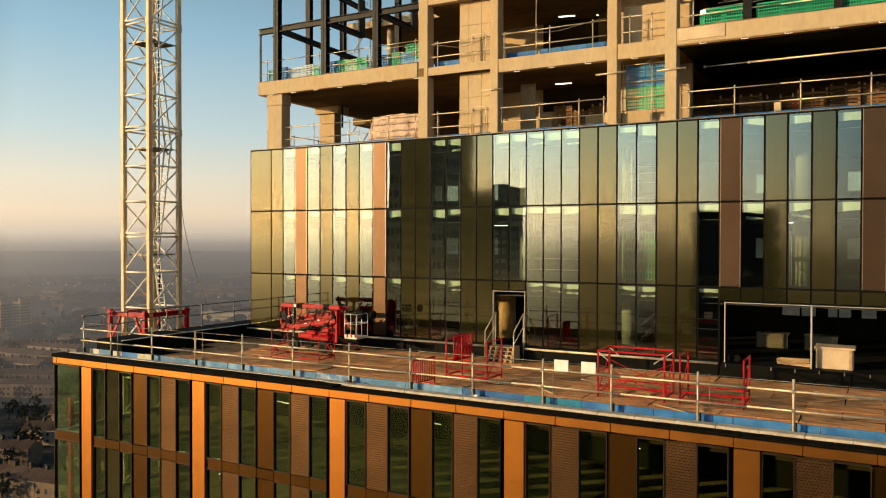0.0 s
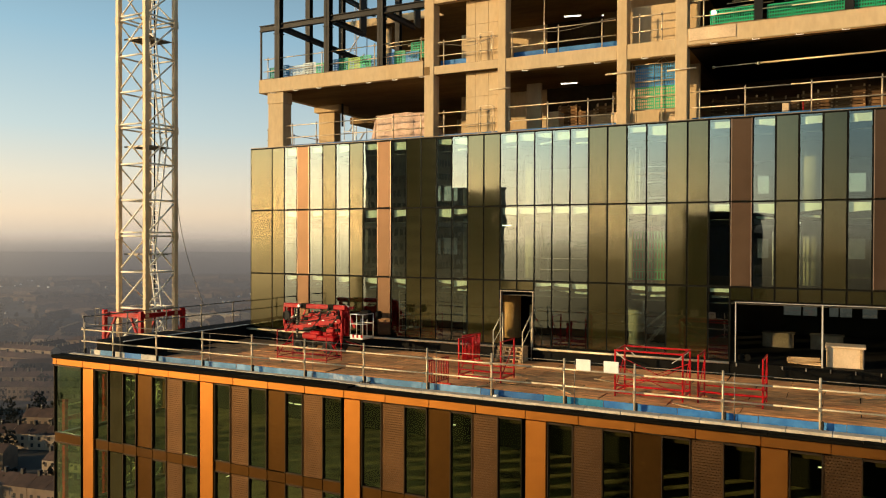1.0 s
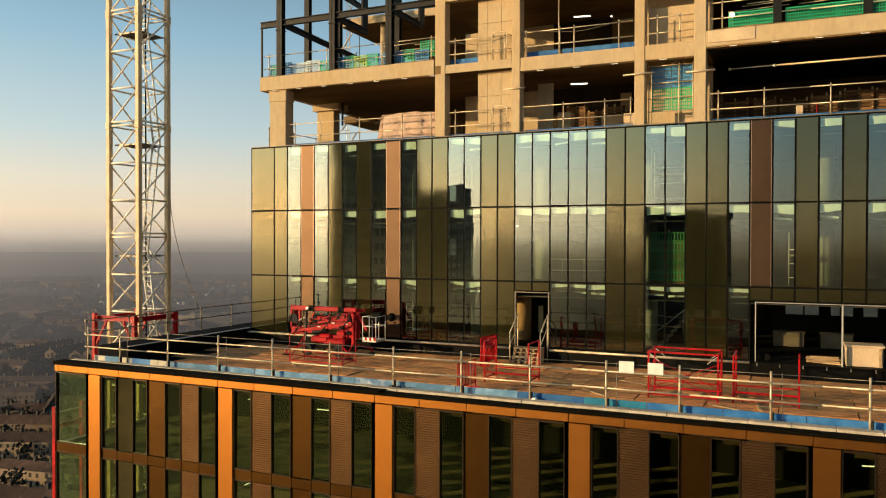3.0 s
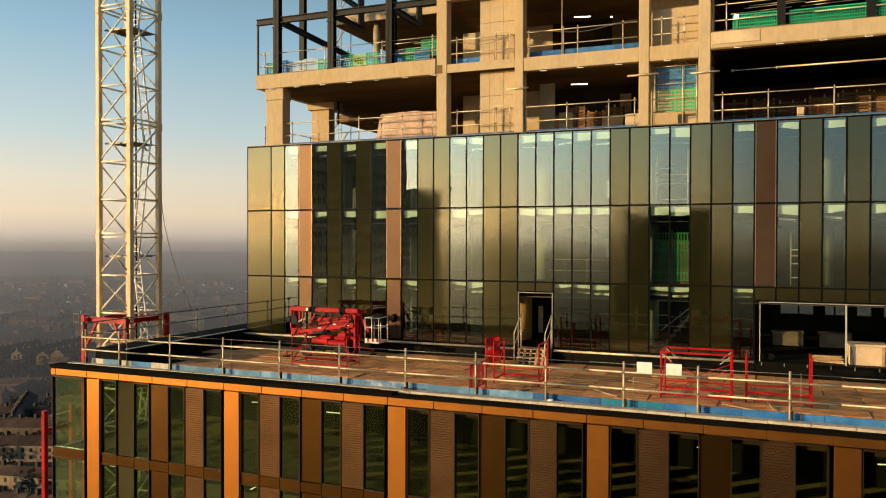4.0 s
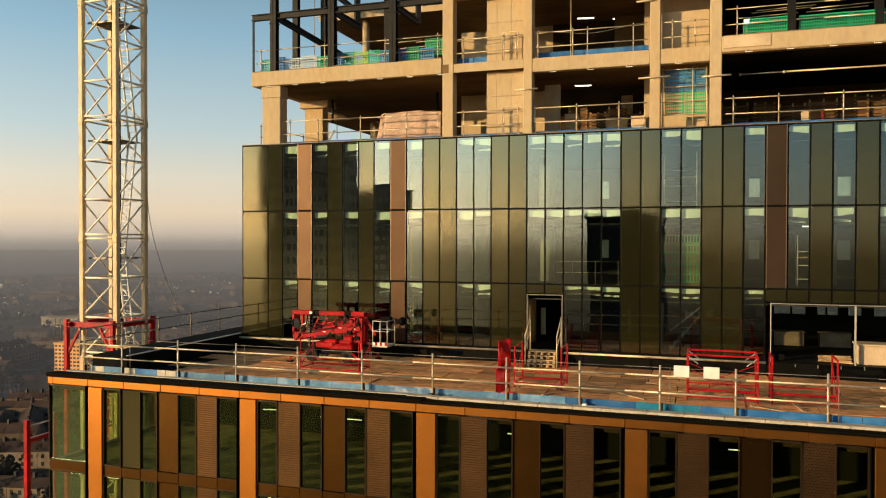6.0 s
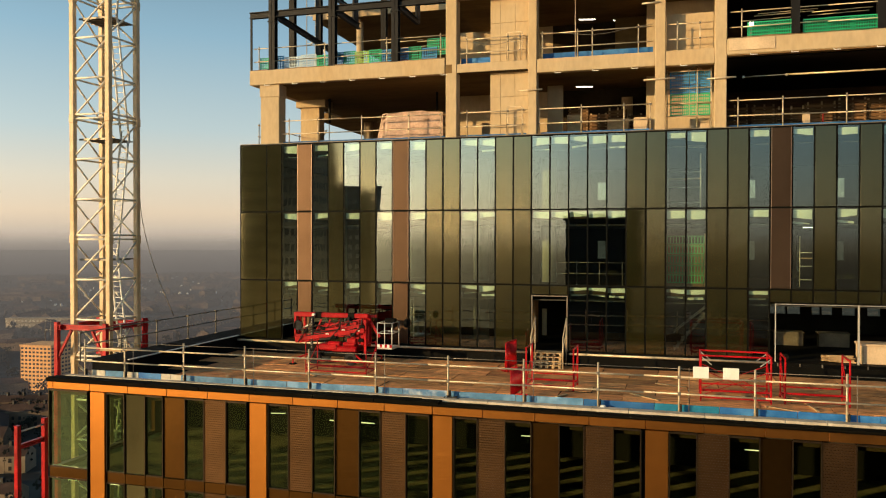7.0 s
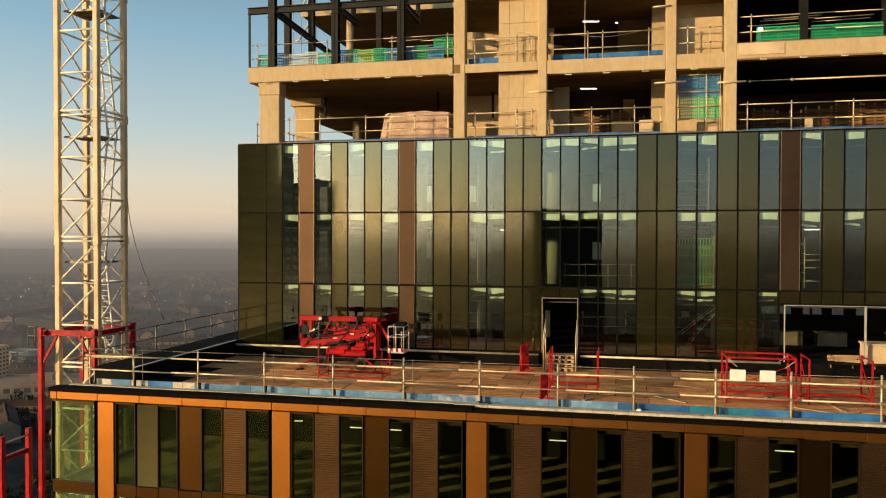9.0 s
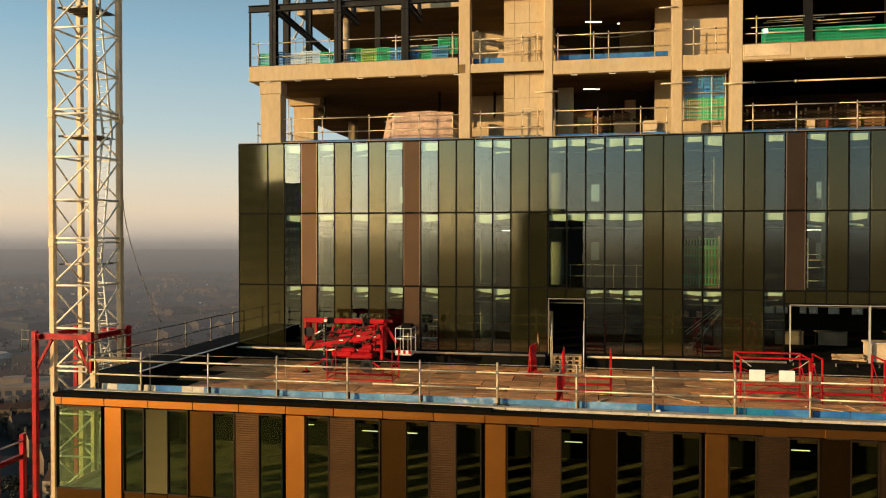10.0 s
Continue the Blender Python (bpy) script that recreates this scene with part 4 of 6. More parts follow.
    m.box(xa - 0.037, FY + 0.03, low, xa + 0.037, FY + 0.15, 85.16)
    part("mullion", m, BLACK, curtain)
    if kd == "T":
        for r in range(1, 3):
            for xe in (xa + 0.03, xb - 0.055):
                part("edge_trim", Geo().box(xe, FY - 0.035, LV[r] + 0.03, xe + 0.025, FY + 0.02, LV[r + 1] - 0.03), TRIM, curtain)
for z in LV[1:]:
    part("transom", Geo().box(FX, FY + 0.034, z - 0.037, TOWER_R, FY + 0.14, z + 0.037), BLACK, curtain)
part("transom", Geo().box(FX, FY + 0.02, 74.66, DOOR[0], FY + 0.13, 74.74).box(DOOR[1], FY + 0.02, 74.66, BIGX, FY + 0.13, 74.74), BLACK, curtain)
part("parapet_cap", Geo().box(FX - 0.02, FY - 0.01, 85.18, TOWER_R, FY + 0.2, 85.22, 0.01), DARKTUBE, curtain)
# west return of the tower
part("side_panel", Geo().box(FX, FY + 0.06, 74.7, FX + 0.05, BACK, 85.15), SPANDREL, curtain)

# kerb under the glazing with a pale sill
solo("kerb_tower", Geo().box(FX, FY - 0.25, DECK - 0.1, DOOR[0] - 0.1, FY + 0.1, 74.6).box(DOOR[1] + 0.1, FY - 0.25, DECK - 0.1, BIGX, FY + 0.1, 74.6).box(BIGX, FY - 0.2, DECK - 0.1, TOWER_R, FY + 0.1, 74.5), BLACK, "black waterproofed kerb at the foot of the glazing", "kerb", kind="structure")
for xa, xb in ((FX, DOOR[0] - 0.1), (DOOR[1] + 0.1, BIGX)):
    solo("sill", Geo().tube((xa, FY - 0.32, 74.66), (xb, FY - 0.32, 74.66), 0.055, 8), TUBE, "pale tube laid along the foot of the glazing", "sill", kind="structure")

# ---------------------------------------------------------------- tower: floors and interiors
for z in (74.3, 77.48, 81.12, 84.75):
    solo("floor_slab", Geo().box(FX + 0.3, FY + 0.25, z, TOWER_R, BACK, z + 0.38), FLOOR_SHADED if z < 75 else CONCRETE_SHADED, "concrete floor slab behind the glazing", "floor slab", kind="structure")
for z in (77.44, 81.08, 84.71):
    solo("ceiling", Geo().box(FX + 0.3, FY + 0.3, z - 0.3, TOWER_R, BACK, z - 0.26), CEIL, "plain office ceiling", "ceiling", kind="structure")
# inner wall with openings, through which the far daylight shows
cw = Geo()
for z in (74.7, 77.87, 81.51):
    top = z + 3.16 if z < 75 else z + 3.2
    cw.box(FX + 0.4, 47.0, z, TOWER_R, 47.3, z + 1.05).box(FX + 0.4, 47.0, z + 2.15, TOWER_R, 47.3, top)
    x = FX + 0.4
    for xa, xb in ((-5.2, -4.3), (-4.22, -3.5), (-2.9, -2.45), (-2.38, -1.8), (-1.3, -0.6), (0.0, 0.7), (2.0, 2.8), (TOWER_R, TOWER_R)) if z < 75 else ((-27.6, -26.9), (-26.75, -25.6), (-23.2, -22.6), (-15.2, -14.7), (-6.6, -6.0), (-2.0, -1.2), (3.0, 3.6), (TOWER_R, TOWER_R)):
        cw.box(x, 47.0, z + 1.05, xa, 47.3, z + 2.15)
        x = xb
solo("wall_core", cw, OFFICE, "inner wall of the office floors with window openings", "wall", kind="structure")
# one tinted sheet added across all openings, only to dim the daylight
solo("far_glazing", Geo().box(FX + 0.4, 47.34, 74.7, TOWER_R, 47.37, 84.7), GLASS_FAR, "tinted glazing added behind the openings to dim the daylight", "glazing", kind="structure")
# site stores seen through the glass
INGREEN = mat("green_net", (0.07, 0.27, 0.09), 0.6, var=0.25, scale=2, bump=0.05, rand=0.25)
for z0, x0, x1, y, rows in ((77.9, -10.9, -9.25, 36.1, 5), (77.9, -9.9, -8.3, 38.2, 3)):
    st = thing("panel_stack", ((x0 + x1) / 2, y, z0), "stack of green mesh panels on a timber rack behind the glass", "panel stack", "indoor stores")
    for r in range(rows):
        za = z0 + 0.15 + 0.46 * r
        pg = Geo().box(x0, y, za, x1, y + 0.04, za + 0.05).box(x0, y, za + 0.36, x1, y + 0.04, za + 0.41)
        n = int((x1 - x0) / 0.13)
        for q in range(n + 1):
            xq = x0 + q * (x1 - x0) / n
            pg.box(xq - 0.025, y + 0.004, za + 0.05, xq + 0.025, y + 0.036, za + 0.36)
        part("mesh_panel", pg, INGREEN, st)
    for xq in (x0 - 0.06, (x0 + x1) / 2, x1 + 0.06):
        part("post", Geo().box(xq - 0.035, y + 0.05, z0, xq + 0.035, y + 0.12, z0 + 0.2 + 0.46 * rows), TIMBER, st)
    part("back_board", Geo().box(x0, y + 0.14, z0, x1, y + 0.18, z0 + 0.4 * rows), SLATS, st)


def indoor_scaffold(x0, x1, y, z0, h):
    """A small access tower of white tube with braces and a deck."""
    th = thing("access_tower", ((x0 + x1) / 2, y, z0), "pale tube access tower standing behind the glass", "access tower", "indoor towers")
    for xq in (x0, x1):
        for yq in (y, y + 0.8):
            part("standard", Geo().tube((xq, yq, z0), (xq, yq, z0 + h), 0.028, 6), GREYMETAL, th)
        for q in range(int(h / 0.45)):
            part("rung", Geo().tube((xq, y, z0 + 0.3 + 0.45 * q), (xq, y + 0.8, z0 + 0.3 + 0.45 * q), 0.02, 5), GREYMETAL, th)
    for q in range(3):
        za = z0 + 0.35 + q * (h - 0.5) / 3
        part("ledger", Geo().tube((x0, y, za), (x1, y, za), 0.022, 5), GREYMETAL, th)
    part("deck", Geo().box(x0, y, z0 + h * 0.55, x1, y + 0.8, z0 + h * 0.55 + 0.05), TIMBER, th)


indoor_scaffold(-10.9, -9.4, 36.4, 81.52, 2.7)
indoor_scaffold(-4.95, -3.9, 37.2, 77.9, 2.4)
indoor_scaffold(-24.2, -23.0, 37.0, 74.75, 2.3)
# an indoor stair flight of pale steel behind the ground-floor glass
fl = thing("stair_flight", (-9.7, 36.6, 74.7), "pale steel stair flight behind the ground-floor glass", "stair", "indoor stairs")
for yq in (36.5, 37.3):
    part("stringer", Geo().bar((-10.6, yq, 74.75), (-8.9, yq, 76.9), 0.03, 0.06), DARKTUBE, fl)
    part("handrail", Geo().tube((-10.6, yq, 75.65), (-8.9, yq, 77.1), 0.018, 6), GREYMETAL, fl)
for q in range(9):
    part("tread", Geo().box(-10.62 + 0.19 * q, 36.53, 74.9 + 0.24 * q, -10.36 + 0.19 * q, 37.27, 74.93 + 0.24 * q), DARKTUBE, fl)
INNERCOL = mat("inner_column_paint", (0.27, 0.27, 0.21), 0.8, var=0.1, scale=0.6, bump=0.03)
colm = Geo().tube((0, 0, 0), (0, 0, 3.3), 0.42, 24).mesh("column")
for r, z in enumerate((74.7, 77.86, 81.5)):
    for x in (-29.0, -24.3, -20.65, -17.0, -11.4, -8.6, -3.5, 1.0, 6.0):
        if r == 0 and (x == -17.0 or x > -8):
            continue
        ob = part("inner_column", colm, INNERCOL)
        ob.location = (x, 38.8, z)
        tagged(ob, "round concrete column behind the glazing", "column", "inner columns", "structure")
# pale strips added for lit ceiling pieces, a short way down behind each pane
for i, kd in enumerate(KINDS):
    if kd != "G" or i + 1 >= len(JO) or JO[i + 1] > 4:
        continue
    for r in range(3):
        if r == 0 and (JO[i] > BIGX - 0.1 or DOOR[0] - 0.1 < JO[i] < DOOR[1] - 0.1):
            continue
        xa, xb, zt = JO[i] + 0.05, JO[i + 1] - 0.05, LV[r + 1] - 0.1
        drop = (0.24, 0.34, 0.36)[r] * rng.uniform(0.6, 1.2)
        gb = Geo()
        steps, prev = 6, None
        lean = rng.uniform(-0.12, 0.12)
        for s in range(steps + 1):
            u = s / steps
            x = xa + (xb - xa) * u
            zb = zt - drop + lean * (u - 0.5) + 0.008 * math.sin(u * 9 + i)
            yb = FY + 0.22 + 0.02 * math.sin(u * 7 + r)
            cur = ((x, FY + 0.2, zt), (x, yb, zb))
            if prev:
                gb.quad(prev[1], cur[1], cur[0], prev[0])
                gb.quad((prev[0][0], prev[0][1] + 0.01, prev[0][2]), (cur[0][0], cur[0][1] + 0.01, cur[0][2]), (cur[1][0], cur[1][1] + 0.01, cur[1][2]), (prev[1][0], prev[1][1] + 0.01, prev[1][2]))
            prev = cur
        # second pale strip below a gap, again for lit ceiling
        if r == 0 or rng.random() < 0.35:
            z2 = zt - drop - 0.16
            tilt2 = rng.uniform(-0.05, 0.05)
            gb.quad((xa + 0.04, FY + 0.5, z2 - 0.1 - tilt2), (xb - 0.06, FY + 0.5, z2 - 0.1 + tilt2), (xb - 0.06, FY + 0.56, z2 + tilt2), (xa + 0.04, FY + 0.56, z2 - tilt2))
        tagged(part("roller_blind", gb, PALE_STRIP), "pale green strip behind the pane, standing in for lit ceiling", "blind", "office blinds")

strip = Geo().box(-0.6, -0.06, -0.05, 0.6, 0.06, 0.0, 0.01)


def strip_light(x, y, z, turn=0.0, length=1.2):
    th = thing("strip_light", (x, y, z), "lit fluorescent strip under the ceiling", "strip light", "strip lights")
    hsg = part("housing", Geo().box(x - length / 2, y - 0.07, z - 0.03, x + length / 2, y + 0.07, z), WHITE, th)
    dif = part("diffuser", Geo().box(x - length / 2 + 0.02, y - 0.05, z - 0.07, x + length / 2 - 0.02, y + 0.05, z - 0.031, 0.01), STRIP, th)
    th.rotation_euler = (0, 0, radians(turn))
    return th


for x in (-30, -26.5, -21.6, -19.2, -16.3, -14.1, -10.6, -8.0, -4.0, 0.0):
    for r, z in enumerate((77.12, 80.76, 84.39)):
        if rng.random() < 0.13:
            strip_light(x + rng.uniform(-0.4, 0.4), 38.6 + rng.uniform(-0.6, 2.5), z)

# doorway in the glazing
# board coloured bright cream-yellow, for light that doesn't reach it here
LINING = mat("lit_lining_board", (0.86, 0.72, 0.42), 0.7, var=0.08, scale=1.5, bump=0.03)
door = thing("door_1", (-16.35, FY, 74.7), "open doorway in the curtain wall with a slim metal frame", "doorway", kind="structure")
part("jamb", Geo().box(DOOR[0] + 0.02, FY - 0.02, 74.7, DOOR[0] + 0.07, FY + 0.2, 77.40), DARKTUBE, door)
part("jamb", Geo().box(DOOR[1] - 0.07, FY - 0.02, 74.7, DOOR[1] - 0.02, FY + 0.2, 77.40), DARKTUBE, door)
part("head", Geo().box(DOOR[0] + 0.07, FY - 0.02, 77.36, DOOR[1] - 0.07, FY + 0.2, 77.40), DARKTUBE, door)
ob = part("inner_column", Geo().tube((-17.98, 38.2, 74.7), (-17.98, 38.2, 77.15), 0.55, 28), LIT_COLUMN)
tagged(ob, "round brown column inside the doorway", "column", "inner columns", "structure")
solo("lining_board", Geo().box(-17.46, 39.6, 74.9, -17.2, 39.66, 76.35, 0.01), LINING, "tall pale board standing inside the doorway", "board")

# wide opening with a white frame
op = thing("window_1", (-3, FY, 74.5), "wide unglazed opening with a thin white frame", "opening", kind="structure")
part("window_frame", Geo().box(BIGX + 0.20, FY - 0.03, 74.5, BIGX + 0.235, FY + 0.1, 77.27), PALEFRAME, op)
part("window_frame", Geo().box(BIGX + 0.235, FY - 0.03, 77.24, TOWER_R, FY + 0.1, 77.265), PALEFRAME, op)
for x in (-2.90, 0.7, 4.2, 7.7):
    part("mullion", Geo().box(x, FY - 0.03, 74.5, x + 0.06, FY + 0.1, 77.235), PALEFRAME, op)

# ---------------------------------------------------------------- tower: bare frame above
A85, A88, A92 = 85.2, 88.85, 92.5


def concrete_piece(name, geo, label, category, material=None):
    return solo(name, geo, material or CONCRETE, label, category, kind="structure")


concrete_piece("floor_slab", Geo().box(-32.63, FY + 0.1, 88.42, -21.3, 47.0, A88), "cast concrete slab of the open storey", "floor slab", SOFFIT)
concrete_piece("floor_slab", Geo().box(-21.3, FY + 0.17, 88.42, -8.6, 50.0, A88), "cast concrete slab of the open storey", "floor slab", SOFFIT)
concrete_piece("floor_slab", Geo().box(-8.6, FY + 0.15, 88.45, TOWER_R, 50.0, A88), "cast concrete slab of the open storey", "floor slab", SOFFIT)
concrete_piece("edge_beam", Geo().box(-32.65, FY + 0.05, 88.40, -21.66, FY + 0.4, 89.17, 0.02).box(-32.65, FY + 0.4, 88.40, -32.3, 46.5, 89.1, 0.02), "cast concrete upstand along the slab edge", "edge beam")
concrete_piece("edge_beam", Geo().box(-21.06, FY + 0.14, 88.42, -17.46, FY + 0.5, 88.86, 0.02), "cast concrete slab edge between columns", "edge beam")
concrete_piece("edge_beam", Geo().box(-17.03, FY + 0.14, 88.20, -11.49, FY + 0.55, 88.86, 0.02), "cast concrete edge beam between columns", "edge beam")
concrete_piece("edge_beam", Geo().box(-11.02, FY + 0.14, 88.17, -8.86, FY + 0.55, 88.86, 0.02), "cast concrete edge beam between columns", "edge beam")
concrete_piece("edge_beam", Geo().box(-8.34, FY + 0.1, 88.50, TOWER_R, FY + 0.45, 89.23, 0.03), "cast concrete upstand along the slab edge", "edge beam")
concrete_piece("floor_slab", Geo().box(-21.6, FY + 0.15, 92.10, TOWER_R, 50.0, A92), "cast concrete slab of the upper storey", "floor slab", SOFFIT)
concrete_piece("edge_beam", Geo().box(-21.08, FY + 0.13, 92.08, -8.86, FY + 0.5, 92.7, 0.02), "cast concrete edge beam of the upper storey", "edge beam")
solo("formwork_board", Geo().box(-8.25, FY + 0.062, 88.66, -6.3, FY + 0.097, 89.2, 0.03), CARTON, "pale board leaning on the concrete slab edge", "board")
# rear wing, set back
concrete_piece("floor_slab", Geo().box(-34.4, 46.5, 95.08, 0, 62.0, 95.56, 0.03), "cast concrete slab of the rear wing", "floor slab", SOFFIT)
concrete_piece("floor_slab", Geo().box(-34.4, 47.0, 88.3, -20, 62.0, 88.8, 0.03), "cast concrete slab of the rear wing", "floor slab", SOFFIT)
concrete_piece("floor_slab", Geo().box(-34.4, 47.0, 84.7, -20, 62.0, 85.2, 0.03), "cast concrete slab of the rear wing", "floor slab", SOFFIT)
concrete_piece("edge_beam", Geo().box(-34.42, 46.40, 95.05, -20.0, 46.496, 95.58, 0.01), "pale cast edge of the rear wing's slab", "edge beam")
concrete_piece("wall_rear", Geo().box(-22.5, 47.2, A85, TOWER_R, 47.5, 95.0), "bare concrete wall of the core", "wall")
for xy in ((-31.3, 47.3), (-26.2, 47.3)):
    if xy[0] < -30:
        concrete_piece("column", Geo().tube((xy[0], xy[1], 88.8), (xy[0], xy[1], 95.1), 0.24, 16), "round concrete column of the rear wing", "column")
    concrete_piece("column", Geo().tube((xy[0], xy[1] + 1.5, 85.2), (xy[0], xy[1] + 1.5, 88.3), 0.32, 16), "round concrete column of the rear wing", "column")

COLS = ((-21.63, -21.06), (-17.46, -17.03), (-11.49, -11.02), (-8.86, -8.34))
for xa, xb in COLS:
    concrete_piece("column", Geo().box(xa, FY + 0.11, A85 - 0.1, xb, FY + 0.75, 97.0, 0.025), "square cast concrete column at the slab edge", "column")
concrete_piece("column", Geo().box(-32.08, FY + 0.2, A85 - 0.1, -30.96, FY + 0.95, 87.75, 0.03).box(-32.12, FY + 0.17, 87.75, -30.92, FY + 0.98, 88.41, 0.03), "stout concrete corner column with a paler head", "column")
concrete_piece("column", Geo().box(-32.3, 40.4, A85 - 0.1, -31.05, 41.1, 88.0, 0.03).box(-32.5, 40.2, 88.0, -30.6, 41.3, 88.42), "stout concrete column behind the corner", "column")
for za, zb in ((A85, 88.41), (A88, 92.1), (A92, 96.0)):
    sw = Geo().box(-19.44, FY + 0.66, za, -17.46, FY + 0.9, zb)
    for xa, xb in ((-19.45, -18.93), (-18.92, -18.2), (-18.19, -17.47)):
        sw.box(xa, FY + 0.62, za, xb, FY + 0.655, za + (zb - za) * 0.62, 0.006).box(xa, FY + 0.62, za + (zb - za) * 0.62 + 0.012, xb, FY + 0.655, zb, 0.006)
    concrete_piece("wall_shaft", sw, "board-marked concrete shaft wall", "wall")
# inner walls of the open storeys
for za, zb in ((A85, 88.42), (A88, 92.1)):
    concrete_piece("wall_inner", Geo().box(-22.6, 41.5, za, -17.2, 41.8, zb), "sunlit bare concrete wall inside the open storey", "wall")
    # same wall carried on in the dark copy, coloured as if in shade
    solo("wall_inner", Geo().box(-17.2, 41.5, za, -12.0, 41.8, zb), CONCRETE_SHADED, "bare concrete wall inside the open storey, shade put into its colour", "wall", kind="structure")
    concrete_piece("wall_inner", Geo().box(-12.0, 38.6, za, -8.4, 38.9, zb), "bare concrete wall inside the open storey", "wall")
    solo("wall_inner", Geo().box(-8.4, 44.5, za, TOWER_R, 44.8, zb), SLATS, "brown boarded wall deep inside the open storey", "wall", kind="structure")
concrete_piece("wall_inner", Geo().box(-13.7, 40.6, A88, -12.05, 40.9, 92.05, 0.02), "greyish concrete pier inside the open storey", "wall", SOFFIT)
concrete_piece("wall_inner", Geo().box(-11.0, FY + 1.0, A88, -8.87, FY + 1.25, 90.75, 0.02), "low concrete wall in sunlight", "wall")

# black sheets added below the slabs, standing in for the unlit soffits
solo("ceiling", Geo().box(-8.3, FY + 0.5, 88.40, TOWER_R, 50.0, 88.445), BLACK, "black sheet added under the slab for the bay's deep shade", "ceiling", kind="structure")
solo("ceiling", Geo().box(-8.3, FY + 0.5, 92.05, TOWER_R, 50.0, 92.095), BLACK, "black sheet added under the slab for the bay's deep shade", "ceiling", kind="structure")

# steel frame on the corner
steel_y = FY + 0.3
for x in (-31.37, -27.87, -24.36):
    solo("steel_column", Geo().beam((x, steel_y, A88), (x, steel_y, 98.5), 0.36, 0.36).box(x - 0.24, steel_y - 0.24, 89.17, x + 0.24, steel_y + 0.24, 89.2).box(x - 0.22, steel_y - 0.22, 91.75, x + 0.22, steel_y + 0.22, 91.8), STEEL, "dark steel column standing on the slab edge", "steel column", "steel frame", "structure")
for x, y in ((-32.3, 39.4), (-32.3, 43.0), (-27.9, 43.0)):
    solo("steel_column", Geo().beam((x, y, A88), (x, y, 98.5), 0.34, 0.34), STEEL, "dark steel column standing on the slab", "steel column", "steel frame", "structure")
for z in (92.2, 95.85):
    solo("steel_beam", Geo().beam((-32.75, steel_y, z), (-21.6, steel_y, z), 0.22, 0.34), STEEL, "dark steel beam along the frame", "steel beam", "steel frame", "structure")
    for x in (-31.37, -27.87, -24.36):
        solo("steel_beam", Geo().beam((x, steel_y + 0.2, z), (x - 0.6, 46.5, z) if x < -30 else (x, 38.9, z), 0.2, 0.32), STEEL, "dark steel beam running back from the frame", "steel beam", "steel frame", "structure")
solo("steel_post", Geo().bar((-32.68, steel_y, 89.15), (-32.68, steel_y, 92.05), 0.09, 0.09, (0, 1, 0)), STEEL, "slim steel post at the slab corner", "steel post", "steel frame", "structure")

# ---------------------------------------------------------------- guard rails


def guard_rail(pts, z, height, rails, posts, label, material=TUBE, r=0.025, base=0.0, group="guard rails"):
    """Tube railing along a line of points (x, y): posts at the given places, rails at the given heights."""
    th = thing("guard_rail", (pts[0][0], pts[0][1], z), label, "guard rail", group)
    for p in posts:
        pg = Geo().tube((p[0], p[1], z + base), (p[0], p[1], z + height), r * 1.1, 8)
        pg.box(p[0] - 0.06, p[1] - 0.06, z + base, p[0] + 0.06, p[1] + 0.06, z + base + 0.02)
        po = part("post", pg, material, th)
        for h in rails:
            part("clamp", Geo().box(p[0] - r * 1.7, p[1] - r * 2.4, z + h - r * 1.6, p[0] + r * 1.7, p[1] + r * 1.6, z + h + r * 1.6, 0.008), DARKTUBE, po)
    for h in rails:
        for a, b in zip(pts, pts[1:]):
            n = max(1, round((Vector(b) - Vector(a)).length / 4))
            for s in range(n):
                pa, pb = Vector(a).lerp(Vector(b), s / n), Vector(a).lerp(Vector(b), (s + 1) / n)
                part("rail", Geo().tube((pa.x, pa.y - r * 1.2, z + h + rng.uniform(-0.012, 0.012)), (pb.x, pb.y - r * 1.2, z + h + rng.uniform(-0.012, 0.012)), r, 8), material, th)
    return th


# along the terrace front
FRONT_Y = 24.72
front_posts = [-34.43, -32.45, -29.62, -26.83, -24.05, -21.3, -18.47, -15.68, -13.08, -10.4, -8.02, -5.3, -2.6, 0.1, 2.8, 5.5, 8.2, 10.9]
guard_rail([(-34.6, FRONT_Y), (11.5, FRONT_Y)], 74.16, 1.72, (1.36, 0.80), [(x, FRONT_Y) for x in front_posts], "scaffold-tube guard rail along the terrace edge", r=0.032)
guard_rail([(-34.6, FRONT_Y + 0.12), (11.5, FRONT_Y + 0.12)], 74.16, 1.66, (1.62,), [(x + 0.32, FRONT_Y + 0.12) for x in front_posts[1::2]], "thin wire line behind the guard rail", DARKTUBE, 0.012, group="safety lines")
# along the west edge
guard_rail([(-35.1, 25.2), (-35.1, 52.0)], 74.85, 1.26, (1.22, 0.66), [(-35.1, 25.2 + 2.6 * i) for i in range(11)], "dull tube guard rail along the west roof edge", DARKTUBE, 0.03)
# black rubber post feet
for x in front_posts:
    tagged(part("post_foot", Geo().box(x + 0.036, FRONT_Y - 0.07, 74.36, x + 0.10, FRONT_Y + 0.05, 74.62, 0.02), RUBBER), "black rubber buffer beside a rail post", "post foot", "post feet")

# toe boards
SCUFF = mat("scuffed_blue_board", (0.09, 0.21, 0.38), 0.6, var=0.35, scale=2.6, fine=13, bump=0.1, second=(0.30, 0.355, 0.41))
FADED = mat("faded_blue_board", (0.09, 0.23, 0.40), 0.6, var=0.25, scale=1.2, fine=8, bump=0.08, rand=0.2, second=(0.15, 0.28, 0.43))
